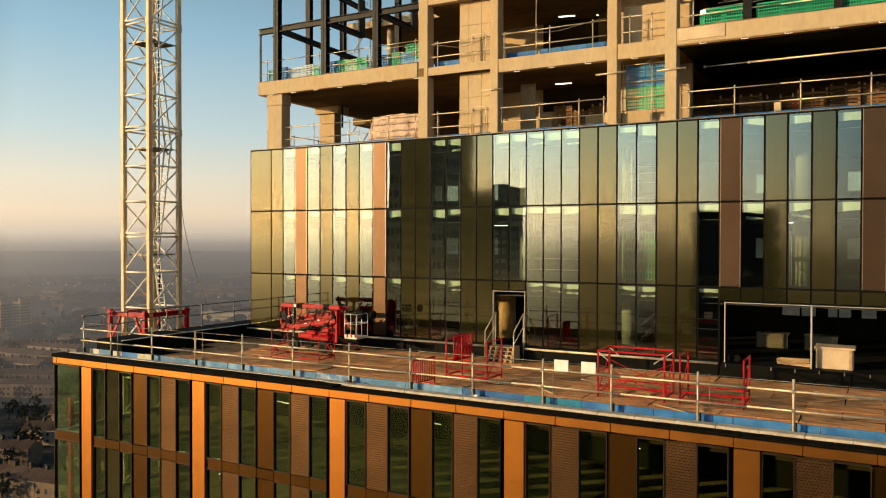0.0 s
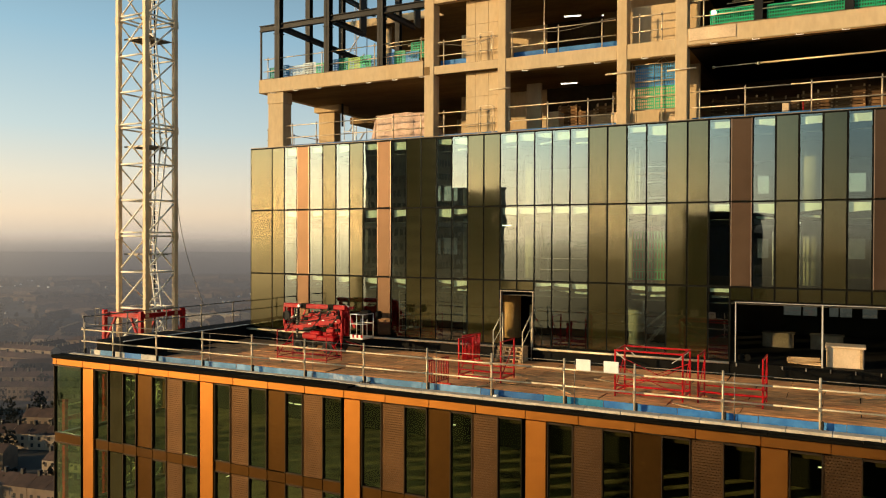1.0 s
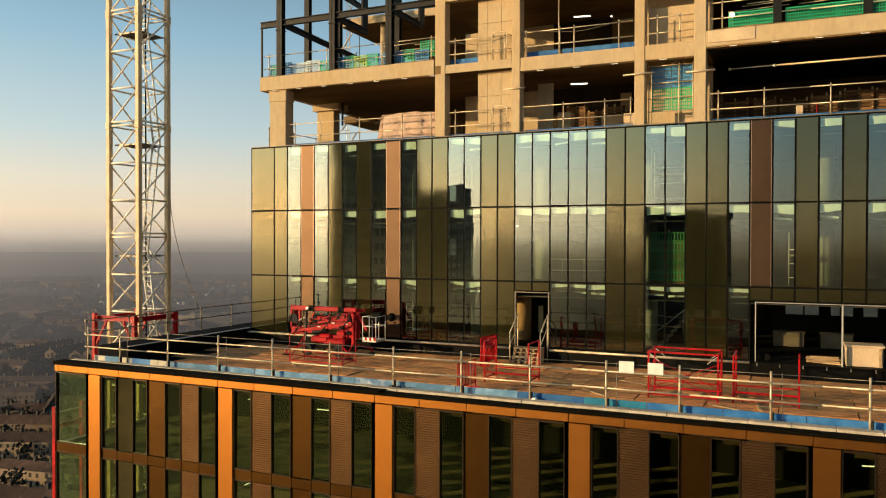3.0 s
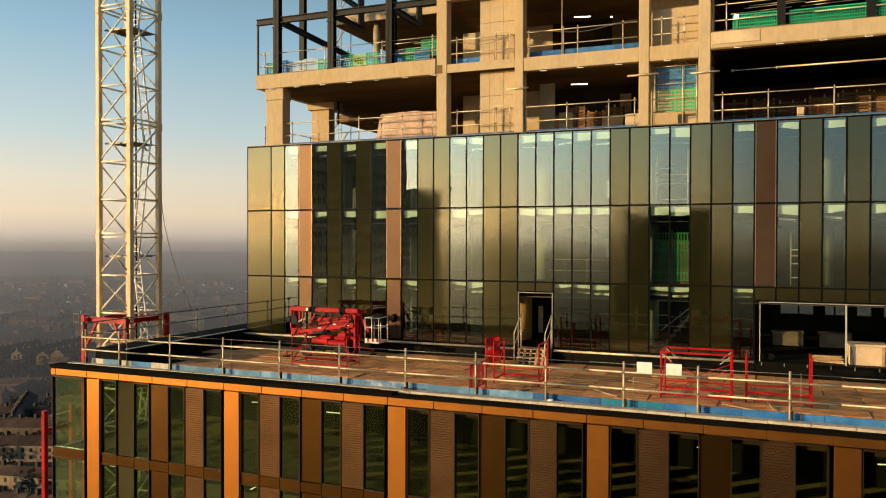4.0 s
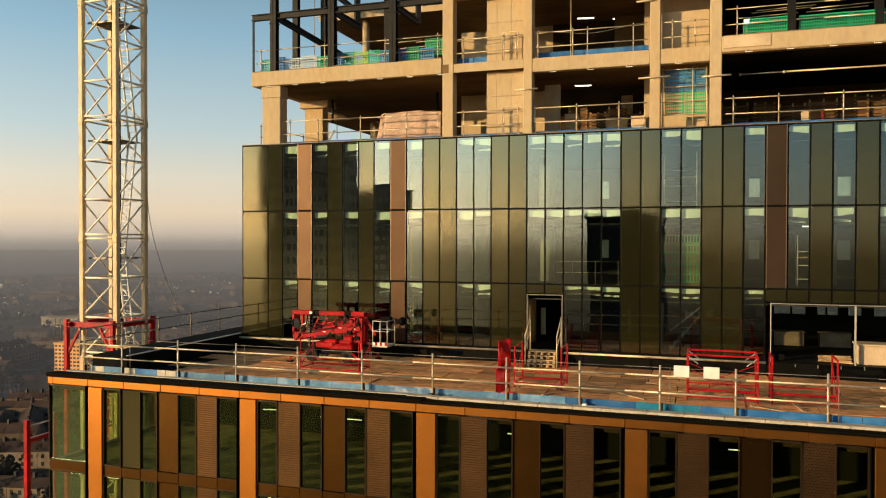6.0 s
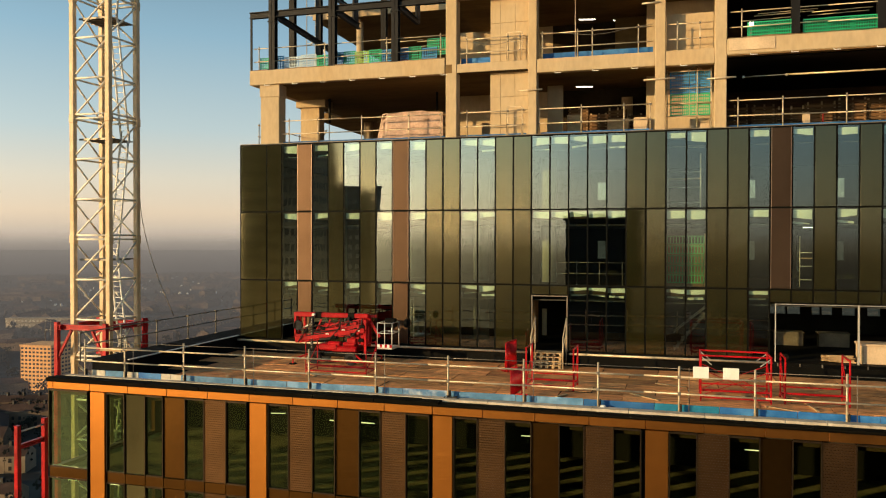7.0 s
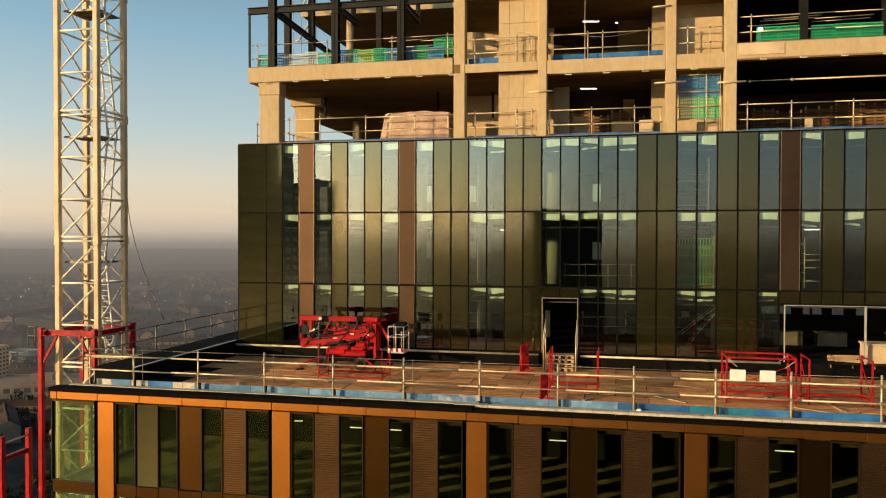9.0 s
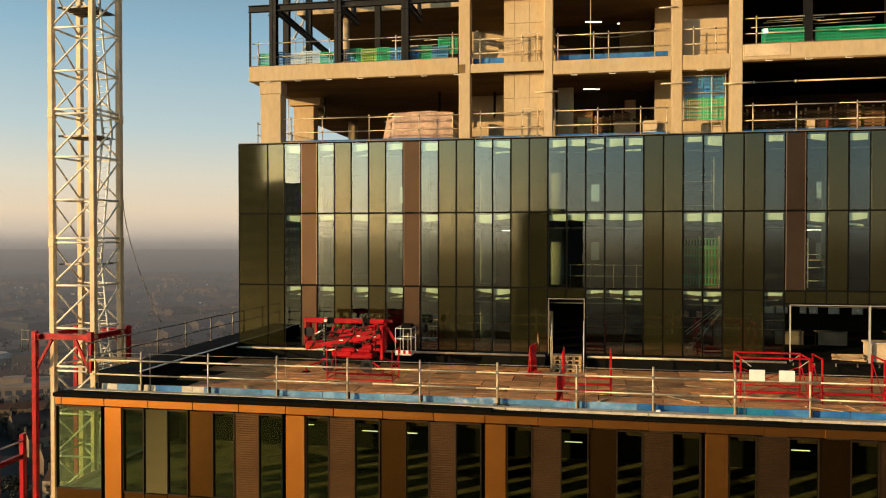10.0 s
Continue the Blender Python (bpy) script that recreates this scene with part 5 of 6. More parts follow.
BOARD_LABEL = {"blue_board": "blue-painted plywood toe board", "teal_board": "teal-painted plywood toe board", "pale_board": "bare pale plywood toe board",
               "scuffed_blue_board": "blue toe board scuffed white by dust", "faded_blue_board": "faded blue plywood toe board"}
xx = -34.3
j = 0
FIRST = ((0.7, PALE), (0.9, FADED), (0.75, PALE), (1.1, BLUE), (0.45, PALE), (0.5, PALE))
while xx < 11:
    w, m = FIRST[j] if j < len(FIRST) else (rng.choice((2.4, 2.4, 2.4, 1.8)), BLUE if xx > -16 else FADED)
    if -20.6 < xx < -18.6 or -13.6 < xx < -12.0:
        w, m = 1.9, SCUFF
    elif -12.0 < xx < -9.6:
        w, m = 2.1, TEAL
    me = Geo().box(0, 0, 0, w - 0.012, 0.025, 0.40, 0.005).mesh("toe_board")
    me.materials.append(m)
    me.materials.append(DULL_BOARD)
    for p in me.polygons:
        p.material_index = 1 if p.normal.y > 0.9 else 0
    ob = part("toe_board", me, None)
    ob.location = (xx, FRONT_Y + 0.2 + rng.uniform(0, 0.02), 74.15)
    ob.rotation_euler = (radians(rng.uniform(-3, 1)), radians(rng.uniform(-0.3, 0.3)), radians(rng.uniform(-0.3, 0.3)))
    tagged(ob, BOARD_LABEL[m.name], "toe board", "toe boards")
    xx += w
    j += 1

# two blank white signs tied to the rail
for x in (-9.71, -8.77):
    tagged(part("sign", Geo().box(x - 0.25, FRONT_Y - 0.09, 75.53, x + 0.25, FRONT_Y - 0.065, 75.91, 0.008), WHITE), "blank white sign board tied to the rail", "sign", "signs")

# upper storeys
up = [
    ((-30.9, -21.7), A85, FY + 0.45, [-30.5, -28.8, -26.3, -23.7, -22.0]),
    ((-20.95, -17.6), A85, FY + 0.35, [-20.58, -18.5, -17.75]),
    ((-16.9, -11.6), A85, FY + 0.3, [-16.92, -14.9, -12.9, -11.7]),
    ((-8.2, 4.0), A85, FY + 0.35, [-7.84, -5.95, -3.36, -0.8, 1.8]),
    ((-20.95, -17.6), A88, FY + 0.35, [-20.6, -18.5, -17.9]),
    ((-16.9, -11.6), A88, FY + 0.35, [-16.8, -15.1, -14.4, -12.26]),
    ((-10.9, -8.9), A88, FY + 0.35, [-10.5, -9.5]),
    ((-8.2, 4.0), 89.23, FY + 0.4, [-7.7, -2.0, 2.0]),
    ((-32.6, -21.7), 89.17, FY + 0.45, [-32.3, -28.4, -24.9, -22.0]),
]
for (xa, xb), z, y, posts in up:
    guard_rail([(xa, y), (xb, y)], z, 1.38, (1.25, 0.55), [(x, y) for x in posts], "scaffold-tube guard rail across an open bay", r=0.026)
guard_rail([(-16.3, 36.3), (-11.9, 36.3)], 77.88, 1.15, (1.1, 0.55), [(-16.2, 36.3), (-15.2, 36.3), (-14.1, 36.3), (-13.0, 36.3), (-12.0, 36.3)], "dull tube guard rail standing behind the glass", DARKTUBE, 0.017)
guard_rail([(-32.4, FY + 0.6), (-32.4, 46.0)], A85, 1.2, (1.1, 0.5), [(-32.4, FY + 0.6 + 2.4 * i) for i in range(5)], "dull tube guard rail along the slab's west edge", DARKTUBE, 0.024)

for xa, xb, z, y in ((-30.9, -21.8, A85, FY + 0.3), (-21.0, -17.6, A85, FY + 0.3), (-16.9, -11.6, A85, FY + 0.28), (-8.2, 6, A85, FY + 0.3), (-21.0, -17.6, A88, FY + 0.55), (-16.9, -15.2, A88, FY + 0.6), (-15.1, -11.6, A88, FY + 0.6)):
    hgt = 0.15 if z == A85 else 0.40
    tagged(part("toe_board", Geo().box(xa, y + 0.2, z, xb, y + 0.225, z + hgt, 0.004), BLUE), "blue-painted toe board at the open slab edge", "toe board", "slab toe boards")

# ---------------------------------------------------------------- tower crane mast
mast = thing("tower_crane", (-42.57, 35.6, 0), "cream lattice mast of a tower crane beside the building", "tower crane")
CX0, CX1, CY0, CY1 = -43.64, -41.21, 34.42, 36.8
PITCH = 2.298
Z0 = 80.06 - 9 * PITCH
for x, y in ((CX0, CY0), (CX1, CY0), (CX1, CY1), (CX0, CY1)):
    lg = Geo().box(x - 0.15, y - 0.15, 0, x + 0.15, y + 0.15, 104, 0.03)
    leg = part("leg", lg, CREAM, mast)
    for k in range(-2, 8):
        z = 80.06 + 3 * PITCH * k
        part("joint_sleeve", Geo().box(x - 0.175, y - 0.175, z - 0.24, x + 0.175, y + 0.175, z + 0.24, 0.03), CREAM, leg)
nlev = 20
for k in range(nlev):
    z = Z0 + PITCH * k
    for (xa, ya), (xb, yb) in (((CX0, CY0), (CX1, CY0)), ((CX1, CY0), (CX1, CY1)), ((CX1, CY1), (CX0, CY1)), ((CX0, CY1), (CX0, CY0))):
        part("cross_bar", Geo().tube((xa, ya, z), (xb, yb, z), 0.06, 6), LATTICE, mast)
        if k % 3 == 0:
            part("cross_bar", Geo().tube((xa, ya, z + 0.24), (xb, yb, z + 0.24), 0.06, 6), LATTICE, mast)
    part("diagonal", Geo().tube((CX0, CY0, z + 0.08), (CX1, CY0, z + PITCH - 0.08), 0.055, 6), LATTICE, mast)
    part("diagonal", Geo().tube((CX1, CY0, z + 0.08), (CX1, CY1, z + PITCH - 0.08), 0.055, 6), LATTICE, mast)
    part("diagonal", Geo().tube((CX1, CY1, z + 0.08), (CX0, CY1, z + PITCH - 0.08), 0.055, 6), LATTICE, mast)
    part("diagonal", Geo().tube((CX0, CY1, z + 0.08), (CX0, CY0, z + PITCH - 0.08), 0.055, 6), LATTICE, mast)
for k in range(-2, 4):
    zb = 78.9 + 3 * PITCH * k
    pl = part("rest_platform", Geo().box(CX0 + 0.2, CY0 + 0.25, zb, CX1 - 0.1, CY1 - 0.15, zb + 0.05), DARKTUBE, mast)
    for s in range(6):
        part("bearer", Geo().box(CX0 + 0.2, CY0 + 0.25 + s * 0.33, zb - 0.06, CX1 - 0.1, CY0 + 0.29 + s * 0.33, zb), DARKTUBE, pl)
    a, b = Vector((CX1 - 0.35, CY0 + 0.75, zb)), Vector((CX1 - 0.35, CY1 - 0.55, zb + 3 * PITCH + 0.6))
    if k % 2:
        a.y, b.y = b.y, a.y
    ld = Geo()
    for off in (-0.27, 0.27):
        ld.tube(a + Vector((off, 0, 0)), b + Vector((off, 0, 0)), 0.06, 6)
    for s in range(24):
        c = a.lerp(b, s / 24)
        ld.tube(c + Vector((-0.27, 0, 0)), c + Vector((0.27, 0, 0)), 0.02, 5)
    part("ladder", ld, WHITE, mast)
part("cable", Geo().tube((CX0 + 0.9, CY1 - 0.3, 20), (CX0 + 0.9, CY1 - 0.3, 104), 0.05, 6), BLACK, mast, "black power cable")
cg = Geo().path([(CX1 + 0.15 + 2.3 * (k / 14) ** 1.6, CY1 + 0.1, 82.5 - 6.9 * k / 14) for k in range(15)], 0.022, 5)
part("slack_rope", cg, DARKTUBE, mast, "slack wire rope hanging beside the mast")

# red collar that ties the mast
col = thing("crane_collar", (-42.57, 35.6, 74.4), "red steel tie collar clamped round the crane mast", "crane collar")
zc = 75.05
for (xa, ya), (xb, yb) in (((-44.3, 34.05), (-41.0, 34.05)), ((-44.3, 37.2), (-41.0, 37.2)), ((-44.1, 33.8), (-44.1, 37.4)), ((-41.1, 33.8), (-41.1, 37.6))):
    part("beam", Geo().beam((xa, ya, zc), (xb, yb, zc), 0.24, 0.30), RED, col)
for x, y, zl in ((-44.35, 33.9, 60.0), (-41.05, 33.9, 73.3), (-44.35, 37.3, 66.0), (-41.05, 37.3, 72.8)):
    part("upright", Geo().box(x - 0.13, y - 0.13, zl, x + 0.13, y + 0.13, zc + 0.3, 0.02), RED, col)
    part("bracket", Geo().bar((x, y, 73.2), (x + (1.0 if x < -43 else -0.9), y, 74.9), 0.12, 0.14), RED, col)
part("guard", Geo().tube((-44.6, 33.7, 74.3), (-44.6, 33.7, 75.45), 0.02).tube((-45.0, 33.7, 74.3), (-45.0, 33.7, 75.45), 0.02).tube((-44.35, 33.7, 75.4), (-45.0, 33.7, 75.4), 0.02).tube((-44.35, 33.7, 74.9), (-45.0, 33.7, 74.9), 0.02), DARKTUBE, col)
low = thing("lower_tie_frame", (-44.35, 32.0, 60), "red steel tie frame with a pale rail below the collar", "tie frame")
part("upright", Geo().box(-44.43, 30.87, 58, -44.17, 31.13, 70.08, 0.02), RED, low)
part("upright", Geo().box(-44.54, 32.87, 58, -44.28, 33.13, 70.06, 0.02), RED, low)
part("beam", Geo().beam((-44.3, 31.1, 68.9), (-44.4, 32.9, 68.9), 0.2, 0.26), RED, low)
part("rail", Geo().tube((-44.3, 31.0, 69.7), (-44.4, 33.0, 69.7), 0.05, 8), GREYMETAL, low, "pale tube rail")
part("walkway", Geo().box(-41.0, 33.4, 73.9, -36.0, 34.4, 74.0), TIMBER, col)

# ---------------------------------------------------------------- boom lift on the terrace
LY = 32.6
lift = thing("boom_lift", (-26.4, LY, DECK), "red articulated boom lift parked folded on the terrace", "boom lift")
part("chassis", Geo().box(-27.5, LY - 0.5, 74.42, -25.2, LY + 0.5, 74.66, 0.05), BLACK, lift)
for x in (-27.3, -25.4):
    for y in (LY - 0.6, LY + 0.6):
        w = part("wheel", Geo().tube((x, y - 0.12, 74.38), (x, y + 0.12, 74.38), 0.31, 20), RUBBER, lift)
        part("rim", Geo().tube((x, y - 0.135, 74.38), (x, y + 0.135, 74.38), 0.15, 14), BLACK, w)
part("turret", Geo().box(-26.9, LY - 0.42, 74.68, -25.2, LY + 0.42, 74.92, 0.06), RED, lift)
part("hood", Geo().box(-26.75, LY - 0.44, 74.92, -26.05, LY - 0.1, 75.14, 0.07), RED, lift)
part("hood", Geo().box(-25.95, LY - 0.40, 74.92, -25.3, LY + 0.2, 75.12, 0.06), RED, lift)
for xa, za, xb, zb, y, h in ((-27.3, 75.78, -24.85, 76.16, LY - 0.2, 0.15), (-26.9, 75.42, -24.85, 75.72, LY - 0.34, 0.2), (-28.3, 75.2, -26.3, 75.5, LY - 0.33, 0.16), (-26.2, 75.9, -25.0, 76.2, LY + 0.05, 0.2)):
    part("boom_link", Geo().bar((xa, y, za), (xb, y, zb), 0.09, h), RED, lift)
for xq, zq, r_ in ((-24.92, 75.72, 0.12), (-25.3, 76.08, 0.10), (-28.25, 75.24, 0.11), (-26.3, 75.5, 0.09)):
    part("pivot", Geo().tube((xq, LY - 0.42, zq), (xq, LY - 0.3, zq), r_, 14), RED, lift)
part("chain_guide", Geo().box(-27.66, LY - 0.36, 74.7, -27.54, LY - 0.31, 76.3, 0.01), RUBBER, lift)
for q in range(11):
    part("guide_bolt", Geo().box(-27.63, LY - 0.372, 74.8 + 0.135 * q, -27.57, LY - 0.36, 74.86 + 0.135 * q), DARKTUBE, lift)
for y, z, w, h in ((LY - 0.22, 0.0, 0.09, 0.17), (LY + 0.16, 0.0, 0.09, 0.17), (LY - 0.04, 0.16, 0.12, 0.10)):
    part("lower_arm", Geo().bar((-28.35, y, 75.08 + z), (-25.1, y, 75.60 + z), w, h), RED, lift)
for y in (LY - 0.24, LY + 0.18):
    part("middle_arm", Geo().bar((-28.2, y, 75.30), (-24.95, y, 75.86), 0.07, 0.13), RED, lift)
part("upper_boom", Geo().box(-28.68, LY - 0.15, 76.27, -24.72, LY + 0.1, 76.50, 0.03), RED, lift)
part("fly_boom", Geo().box(-27.9, LY + 0.14, 76.30, -24.4, LY + 0.28, 76.44, 0.02), RED, lift)
for xq in (-27.5, -25.75):
    part("boom_band", Geo().box(xq - 0.02, LY - 0.17, 76.24, xq + 0.32, LY + 0.12, 76.52, 0.01), BLACK, lift)
for y, za, zb in ((LY - 0.30, 75.22, 75.80), (LY + 0.24, 75.30, 75.90)):
    part("side_beam", Geo().bar((-28.0, y, za), (-24.8, y, zb), 0.06, 0.12), RED, lift)
part("turntable", Geo().box(-26.5, LY - 0.45, 74.64, -25.2, LY + 0.4, 74.9, 0.06), RED, lift)
part("counterweight", Geo().box(-25.75, LY - 0.36, 75.0, -25.25, LY + 0.3, 75.32, 0.05), RED, lift)
part("mast_plate", Geo().box(-24.86, LY - 0.36, 74.6, -24.72, LY - 0.28, 76.24, 0.02).box(-25.2, LY - 0.36, 75.5, -25.08, LY - 0.28, 76.24, 0.02), RED, lift)
part("mast_plate", Geo().box(-25.2, LY + 0.2, 74.9, -24.72, LY + 0.28, 76.24, 0.02), RED, lift)
part("tower_frame", Geo().box(-28.62, LY - 0.24, 75.3, -28.5, LY - 0.1, 76.3, 0.02).box(-28.1, LY - 0.24, 75.4, -27.98, LY - 0.1, 76.28, 0.02).box(-28.62, LY - 0.24, 75.28, -27.98, LY - 0.1, 75.42, 0.02), RED, lift)
for q in range(5):
    xa = -27.5 + 0.48 * q
    part("web_strut", Geo().bar((xa, LY - 0.28, 75.42 + 0.06 * q), (xa + 0.4, LY - 0.28, 76.2), 0.05, 0.07), RED, lift)
part("knuckle", Geo().box(-28.62, LY - 0.18, 74.98, -28.38, LY + 0.18, 75.42, 0.05), RED, lift)
part("knuckle", Geo().box(-28.52, LY - 0.06, 75.4, -28.36, LY + 0.14, 76.28, 0.04), RED, lift)
part("hose_loop", Geo().tube((-28.42, LY - 0.24, 75.85), (-28.42, LY - 0.12, 75.85), 0.24, 18), RUBBER, lift)
part("riser", Geo().box(-25.1, LY - 0.22, 75.0, -24.92, LY - 0.12, 76.2, 0.03), RED, lift)
part("riser", Geo().box(-24.85, LY + 0.05, 75.1, -24.65, LY + 0.2, 76.3, 0.03), RED, lift)
for y, za, zb, w in ((LY - 0.26, 75.18, 75.66, 0.15), (LY + 0.20, 75.45, 75.98, 0.14), (LY + 0.02, 75.6, 76.06, 0.12)):
    part("parallel_link", Geo().bar((-27.6, y, za), (-24.9, y, zb), 0.10, w), RED, lift)
part("knuckle_plate", Geo().box(-25.62, LY - 0.26, 75.02, -25.12, LY - 0.2, 75.62, 0.02), RED, lift)
part("knuckle_plate", Geo().box(-25.45, LY - 0.3, 75.66, -24.98, LY - 0.22, 76.22, 0.02), RED, lift)
part("knuckle_plate", Geo().box(-24.92, LY - 0.27, 75.05, -24.62, LY - 0.2, 75.9, 0.02), RED, lift)
part("knuckle_plate", Geo().box(-28.2, LY - 0.3, 75.1, -27.75, LY - 0.22, 75.35, 0.02), RED, lift)
part("boom_cover", Geo().box(-27.0, LY - 0.2, 75.86, -25.8, LY + 0.05, 76.02, 0.03), RED, lift)
part("riser_web", Geo().bar((-25.05, LY - 0.17, 75.3), (-24.72, LY + 0.12, 75.8), 0.08, 0.14), RED, lift)
part("riser_web", Geo().bar((-25.05, LY - 0.17, 75.9), (-24.72, LY + 0.12, 76.2), 0.08, 0.14), RED, lift)
for x in (-25.70, -27.60):
    part("link_plate", Geo().box(x - 0.06, LY - 0.27, 75.05, x + 0.06, LY - 0.2, 76.36, 0.02), RUBBER, lift)
for x in (-27.55,):
    part("pivot_pin", Geo().tube((x, LY - 0.3, 76.40), (x, LY - 0.12, 76.40), 0.075, 16), GREYMETAL, lift)
part("cylinder", Geo().tube((-28.1, LY - 0.2, 75.75), (-27.55, LY - 0.2, 76.0), 0.05), GREYMETAL, lift)
part("cylinder", Geo().tube((-26.9, LY - 0.30, 75.42), (-26.1, LY - 0.30, 75.55), 0.035), GREYMETAL, lift)
part("cylinder", Geo().tube((-27.2, LY - 0.30, 75.2), (-26.2, LY - 0.30, 75.32), 0.06), RUBBER, lift)
for j in range(5):
    part("hose", Geo().path([(-28.2 + 3.0 * q / 9, LY - 0.3 - 0.03 * j, 75.25 + 0.14 * j + 0.38 * q / 9 + 0.10 * math.sin(6 * q / 9 + j)) for q in range(10)], 0.022), RUBBER, lift)
part("turret_cover", Geo().box(-27.2, LY - 0.48, 74.72, -26.2, LY + 0.4, 75.02, 0.06), RED, lift)
for y, za, zb in ((LY - 0.34, 75.66, 75.98), (LY - 0.1, 75.86, 76.2)):
    part("lift_link", Geo().bar((-27.1, y, za), (-25.0, y, zb), 0.07, 0.09), RED, lift)
for q in (0, 3, 5):
    xh = -28.3 + 0.55 * q
    part("hose", Geo().path([(xh, LY - 0.42, 75.05 + 0.06 * q), (xh + 0.5, LY - 0.40, 75.75 + 0.05 * (q % 3)), (xh + 0.6, LY - 0.39, 76.0), (xh + 0.62, LY - 0.38, 76.3)], 0.03), RUBBER, lift)
for xq, zq in ((-27.9, 75.6), (-27.0, 75.75), (-26.4, 75.35), (-25.4, 75.5), (-24.95, 75.9), (-25.0, 75.25)):
    part("valve_block", Geo().box(xq - 0.13, LY - 0.42, zq - 0.09, xq + 0.13, LY - 0.33, zq + 0.09, 0.02), BLACK, lift)
for xq, zq in ((-26.75, 75.5), (-25.9, 75.72), (-25.15, 75.7)):
    part("decal", Geo().box(xq - 0.09, LY - 0.395, zq - 0.025, xq + 0.09, LY - 0.385, zq + 0.025), WHITE, lift)
part("jib", Geo().bar((-24.6, LY - 0.05, 76.1), (-24.15, LY - 0.05, 75.4), 0.08, 0.12), RED, lift)
for x, y in ((-28.2, LY - 1.15), (-24.5, LY - 1.15), (-28.2, LY + 1.1), (-24.5, LY + 1.1)):
    xm = -27.3 if x < -26 else -25.4
    lg = part("outrigger", Geo().bar((xm, LY + (y - LY) * 0.4, 74.65), (x, y, 74.32), 0.06, 0.07).box(x - 0.03, y - 0.03, 74.12, x + 0.03, y + 0.03, 74.36), RED, lift)
    part("foot_plate", Geo().box(x - 0.15, y - 0.15, DECK + 0.02, x + 0.15, y + 0.15, DECK + 0.08, 0.02), BLACK, lg)
# basket
bk = part("basket_floor", Geo().box(-24.08, LY - 0.62, 74.90, -23.30, LY + 0.37, 75.0, 0.02), GREYMETAL, lift)
BX0, BX1, BY0, BY1 = -24.06, -23.32, LY - 0.6, LY + 0.35
for x in (BX0, (BX0 + BX1) / 2, BX1):
    for y in (BY0, BY1):
        part("basket_post", Geo().tube((x, y, 74.98), (x, y, 76.14), 0.022, 8), GREYMETAL, bk)
for z in (76.14, 75.66):
    for a, b in (((BX0, BY0), (BX1, BY0)), ((BX1, BY0), (BX1, BY1)), ((BX1, BY1), (BX0, BY1)), ((BX0, BY1), (BX0, BY0))):
        part("basket_rail", Geo().tube((*a, z), (*b, z), 0.020, 8), GREYMETAL, bk)
for j in range(6):
    xa = BX0 + j * (BX1 - BX0) / 6
    part("toe_stripe", Geo().box(xa, BY0 - 0.02, 74.98, xa + (BX1 - BX0) / 6, BY0 - 0.005, 75.13), RED if j % 2 else WHITE, bk)
part("control_box", Geo().box(-23.95, BY1 - 0.3, 75.86, -23.4, BY1 - 0.02, 76.3, 0.05), BLACK, bk)
part("work_lamp", Geo().box(-22.95, LY - 0.1, 75.9, -22.7, LY + 0.3, 76.3, 0.08), BLACK, bk)

# ---------------------------------------------------------------- red transport racks


def rack(x0, x1, y0, y1, h, tops, label, gates=False, turn=0.0):
    """A steel stillage: two end frames joined by base bars, with or without long top bars."""
    cx, cy = (x0 + x1) / 2, (y0 + y1) / 2
    th = thing("transport_rack", (cx, cy, DECK), label, "transport rack", "transport racks")
    z0, z1 = DECK + 0.03, DECK + h
    th_ = 0.031 if h > 1.5 else 0.02
    for x in (x0, x1):
        for y in (y0, y1):
            part("post", Geo().box(x - th_, y - th_, z0, x + th_, y + th_, z1, 0.008), RED, th)
        part("end_bar", Geo().bar((x, y0, z1 - 0.04), (x, y1, z1 - 0.04), 1.6 * th_, 1.6 * th_), RED, th)
        part("end_bar", Geo().bar((x, y0, z0 + 0.16), (x, y1, z0 + 0.16), 1.6 * th_, 2 * th_), RED, th)
        part("brace", Geo().bar((x, y0, z0 + 0.2), (x, y1, z1 - 0.3), 0.03, 0.03), RED, th)
        if gates:
            for j in range(9):
                y = y0 + (j + 0.5) * (y1 - y0) / 9
                part("bar", Geo().bar((x, y, z0 + 0.2), (x, y, z1 - 0.05), 0.035, 0.035, (0, 1, 0)), RED, th)
    for y in (y0, y1):
        part("base_bar", Geo().bar((x0, y, z0 + 0.16), (x1, y, z0 + 0.16), 2 * th_, 2.6 * th_), RED, th)
        part("base_bar", Geo().bar((x0, y, z0 + 0.42), (x1, y, z0 + 0.42), 0.04, 0.05), RED, th)
        if tops:
            part("top_bar", Geo().bar((x0, y, z1 - 0.04), (x1, y, z1 - 0.04), 1.5 * th_, 2 * th_), RED, th)
            for sx_, xe in ((1, x0), (-1, x1)):
                part("knee_brace", Geo().bar((xe, y, z1 - 0.08), (xe + sx_ * 0.38, y, z1 - 0.38), 0.03, 0.03), GREYMETAL, th)
            part("brace", Geo().bar((x0, y, z0 + 0.2), (x1, y, z1 - 0.55), 0.025, 0.025), RED, th)
            part("brace", Geo().bar((x0, y, z1 - 0.55), (x1, y, z0 + 0.2), 0.025, 0.025), RED, th)
    th.rotation_euler = (0, 0, radians(turn))
    return th


rack(-9.6, -7.15, 28.2, 29.6, 1.78, True, "red steel transport rack with long top bars, empty")
rack(-6.65, -4.5, 28.4, 29.75, 1.76, False, "red steel transport rack with open sides, empty")
rack(-16.3, -14.4, 28.6, 30.0, 1.72, False, "red steel transport rack standing before the doorway")
rack(-26.4, -23.5, 29.2, 30.4, 1.48, False, "low red steel transport rack before the boom lift")


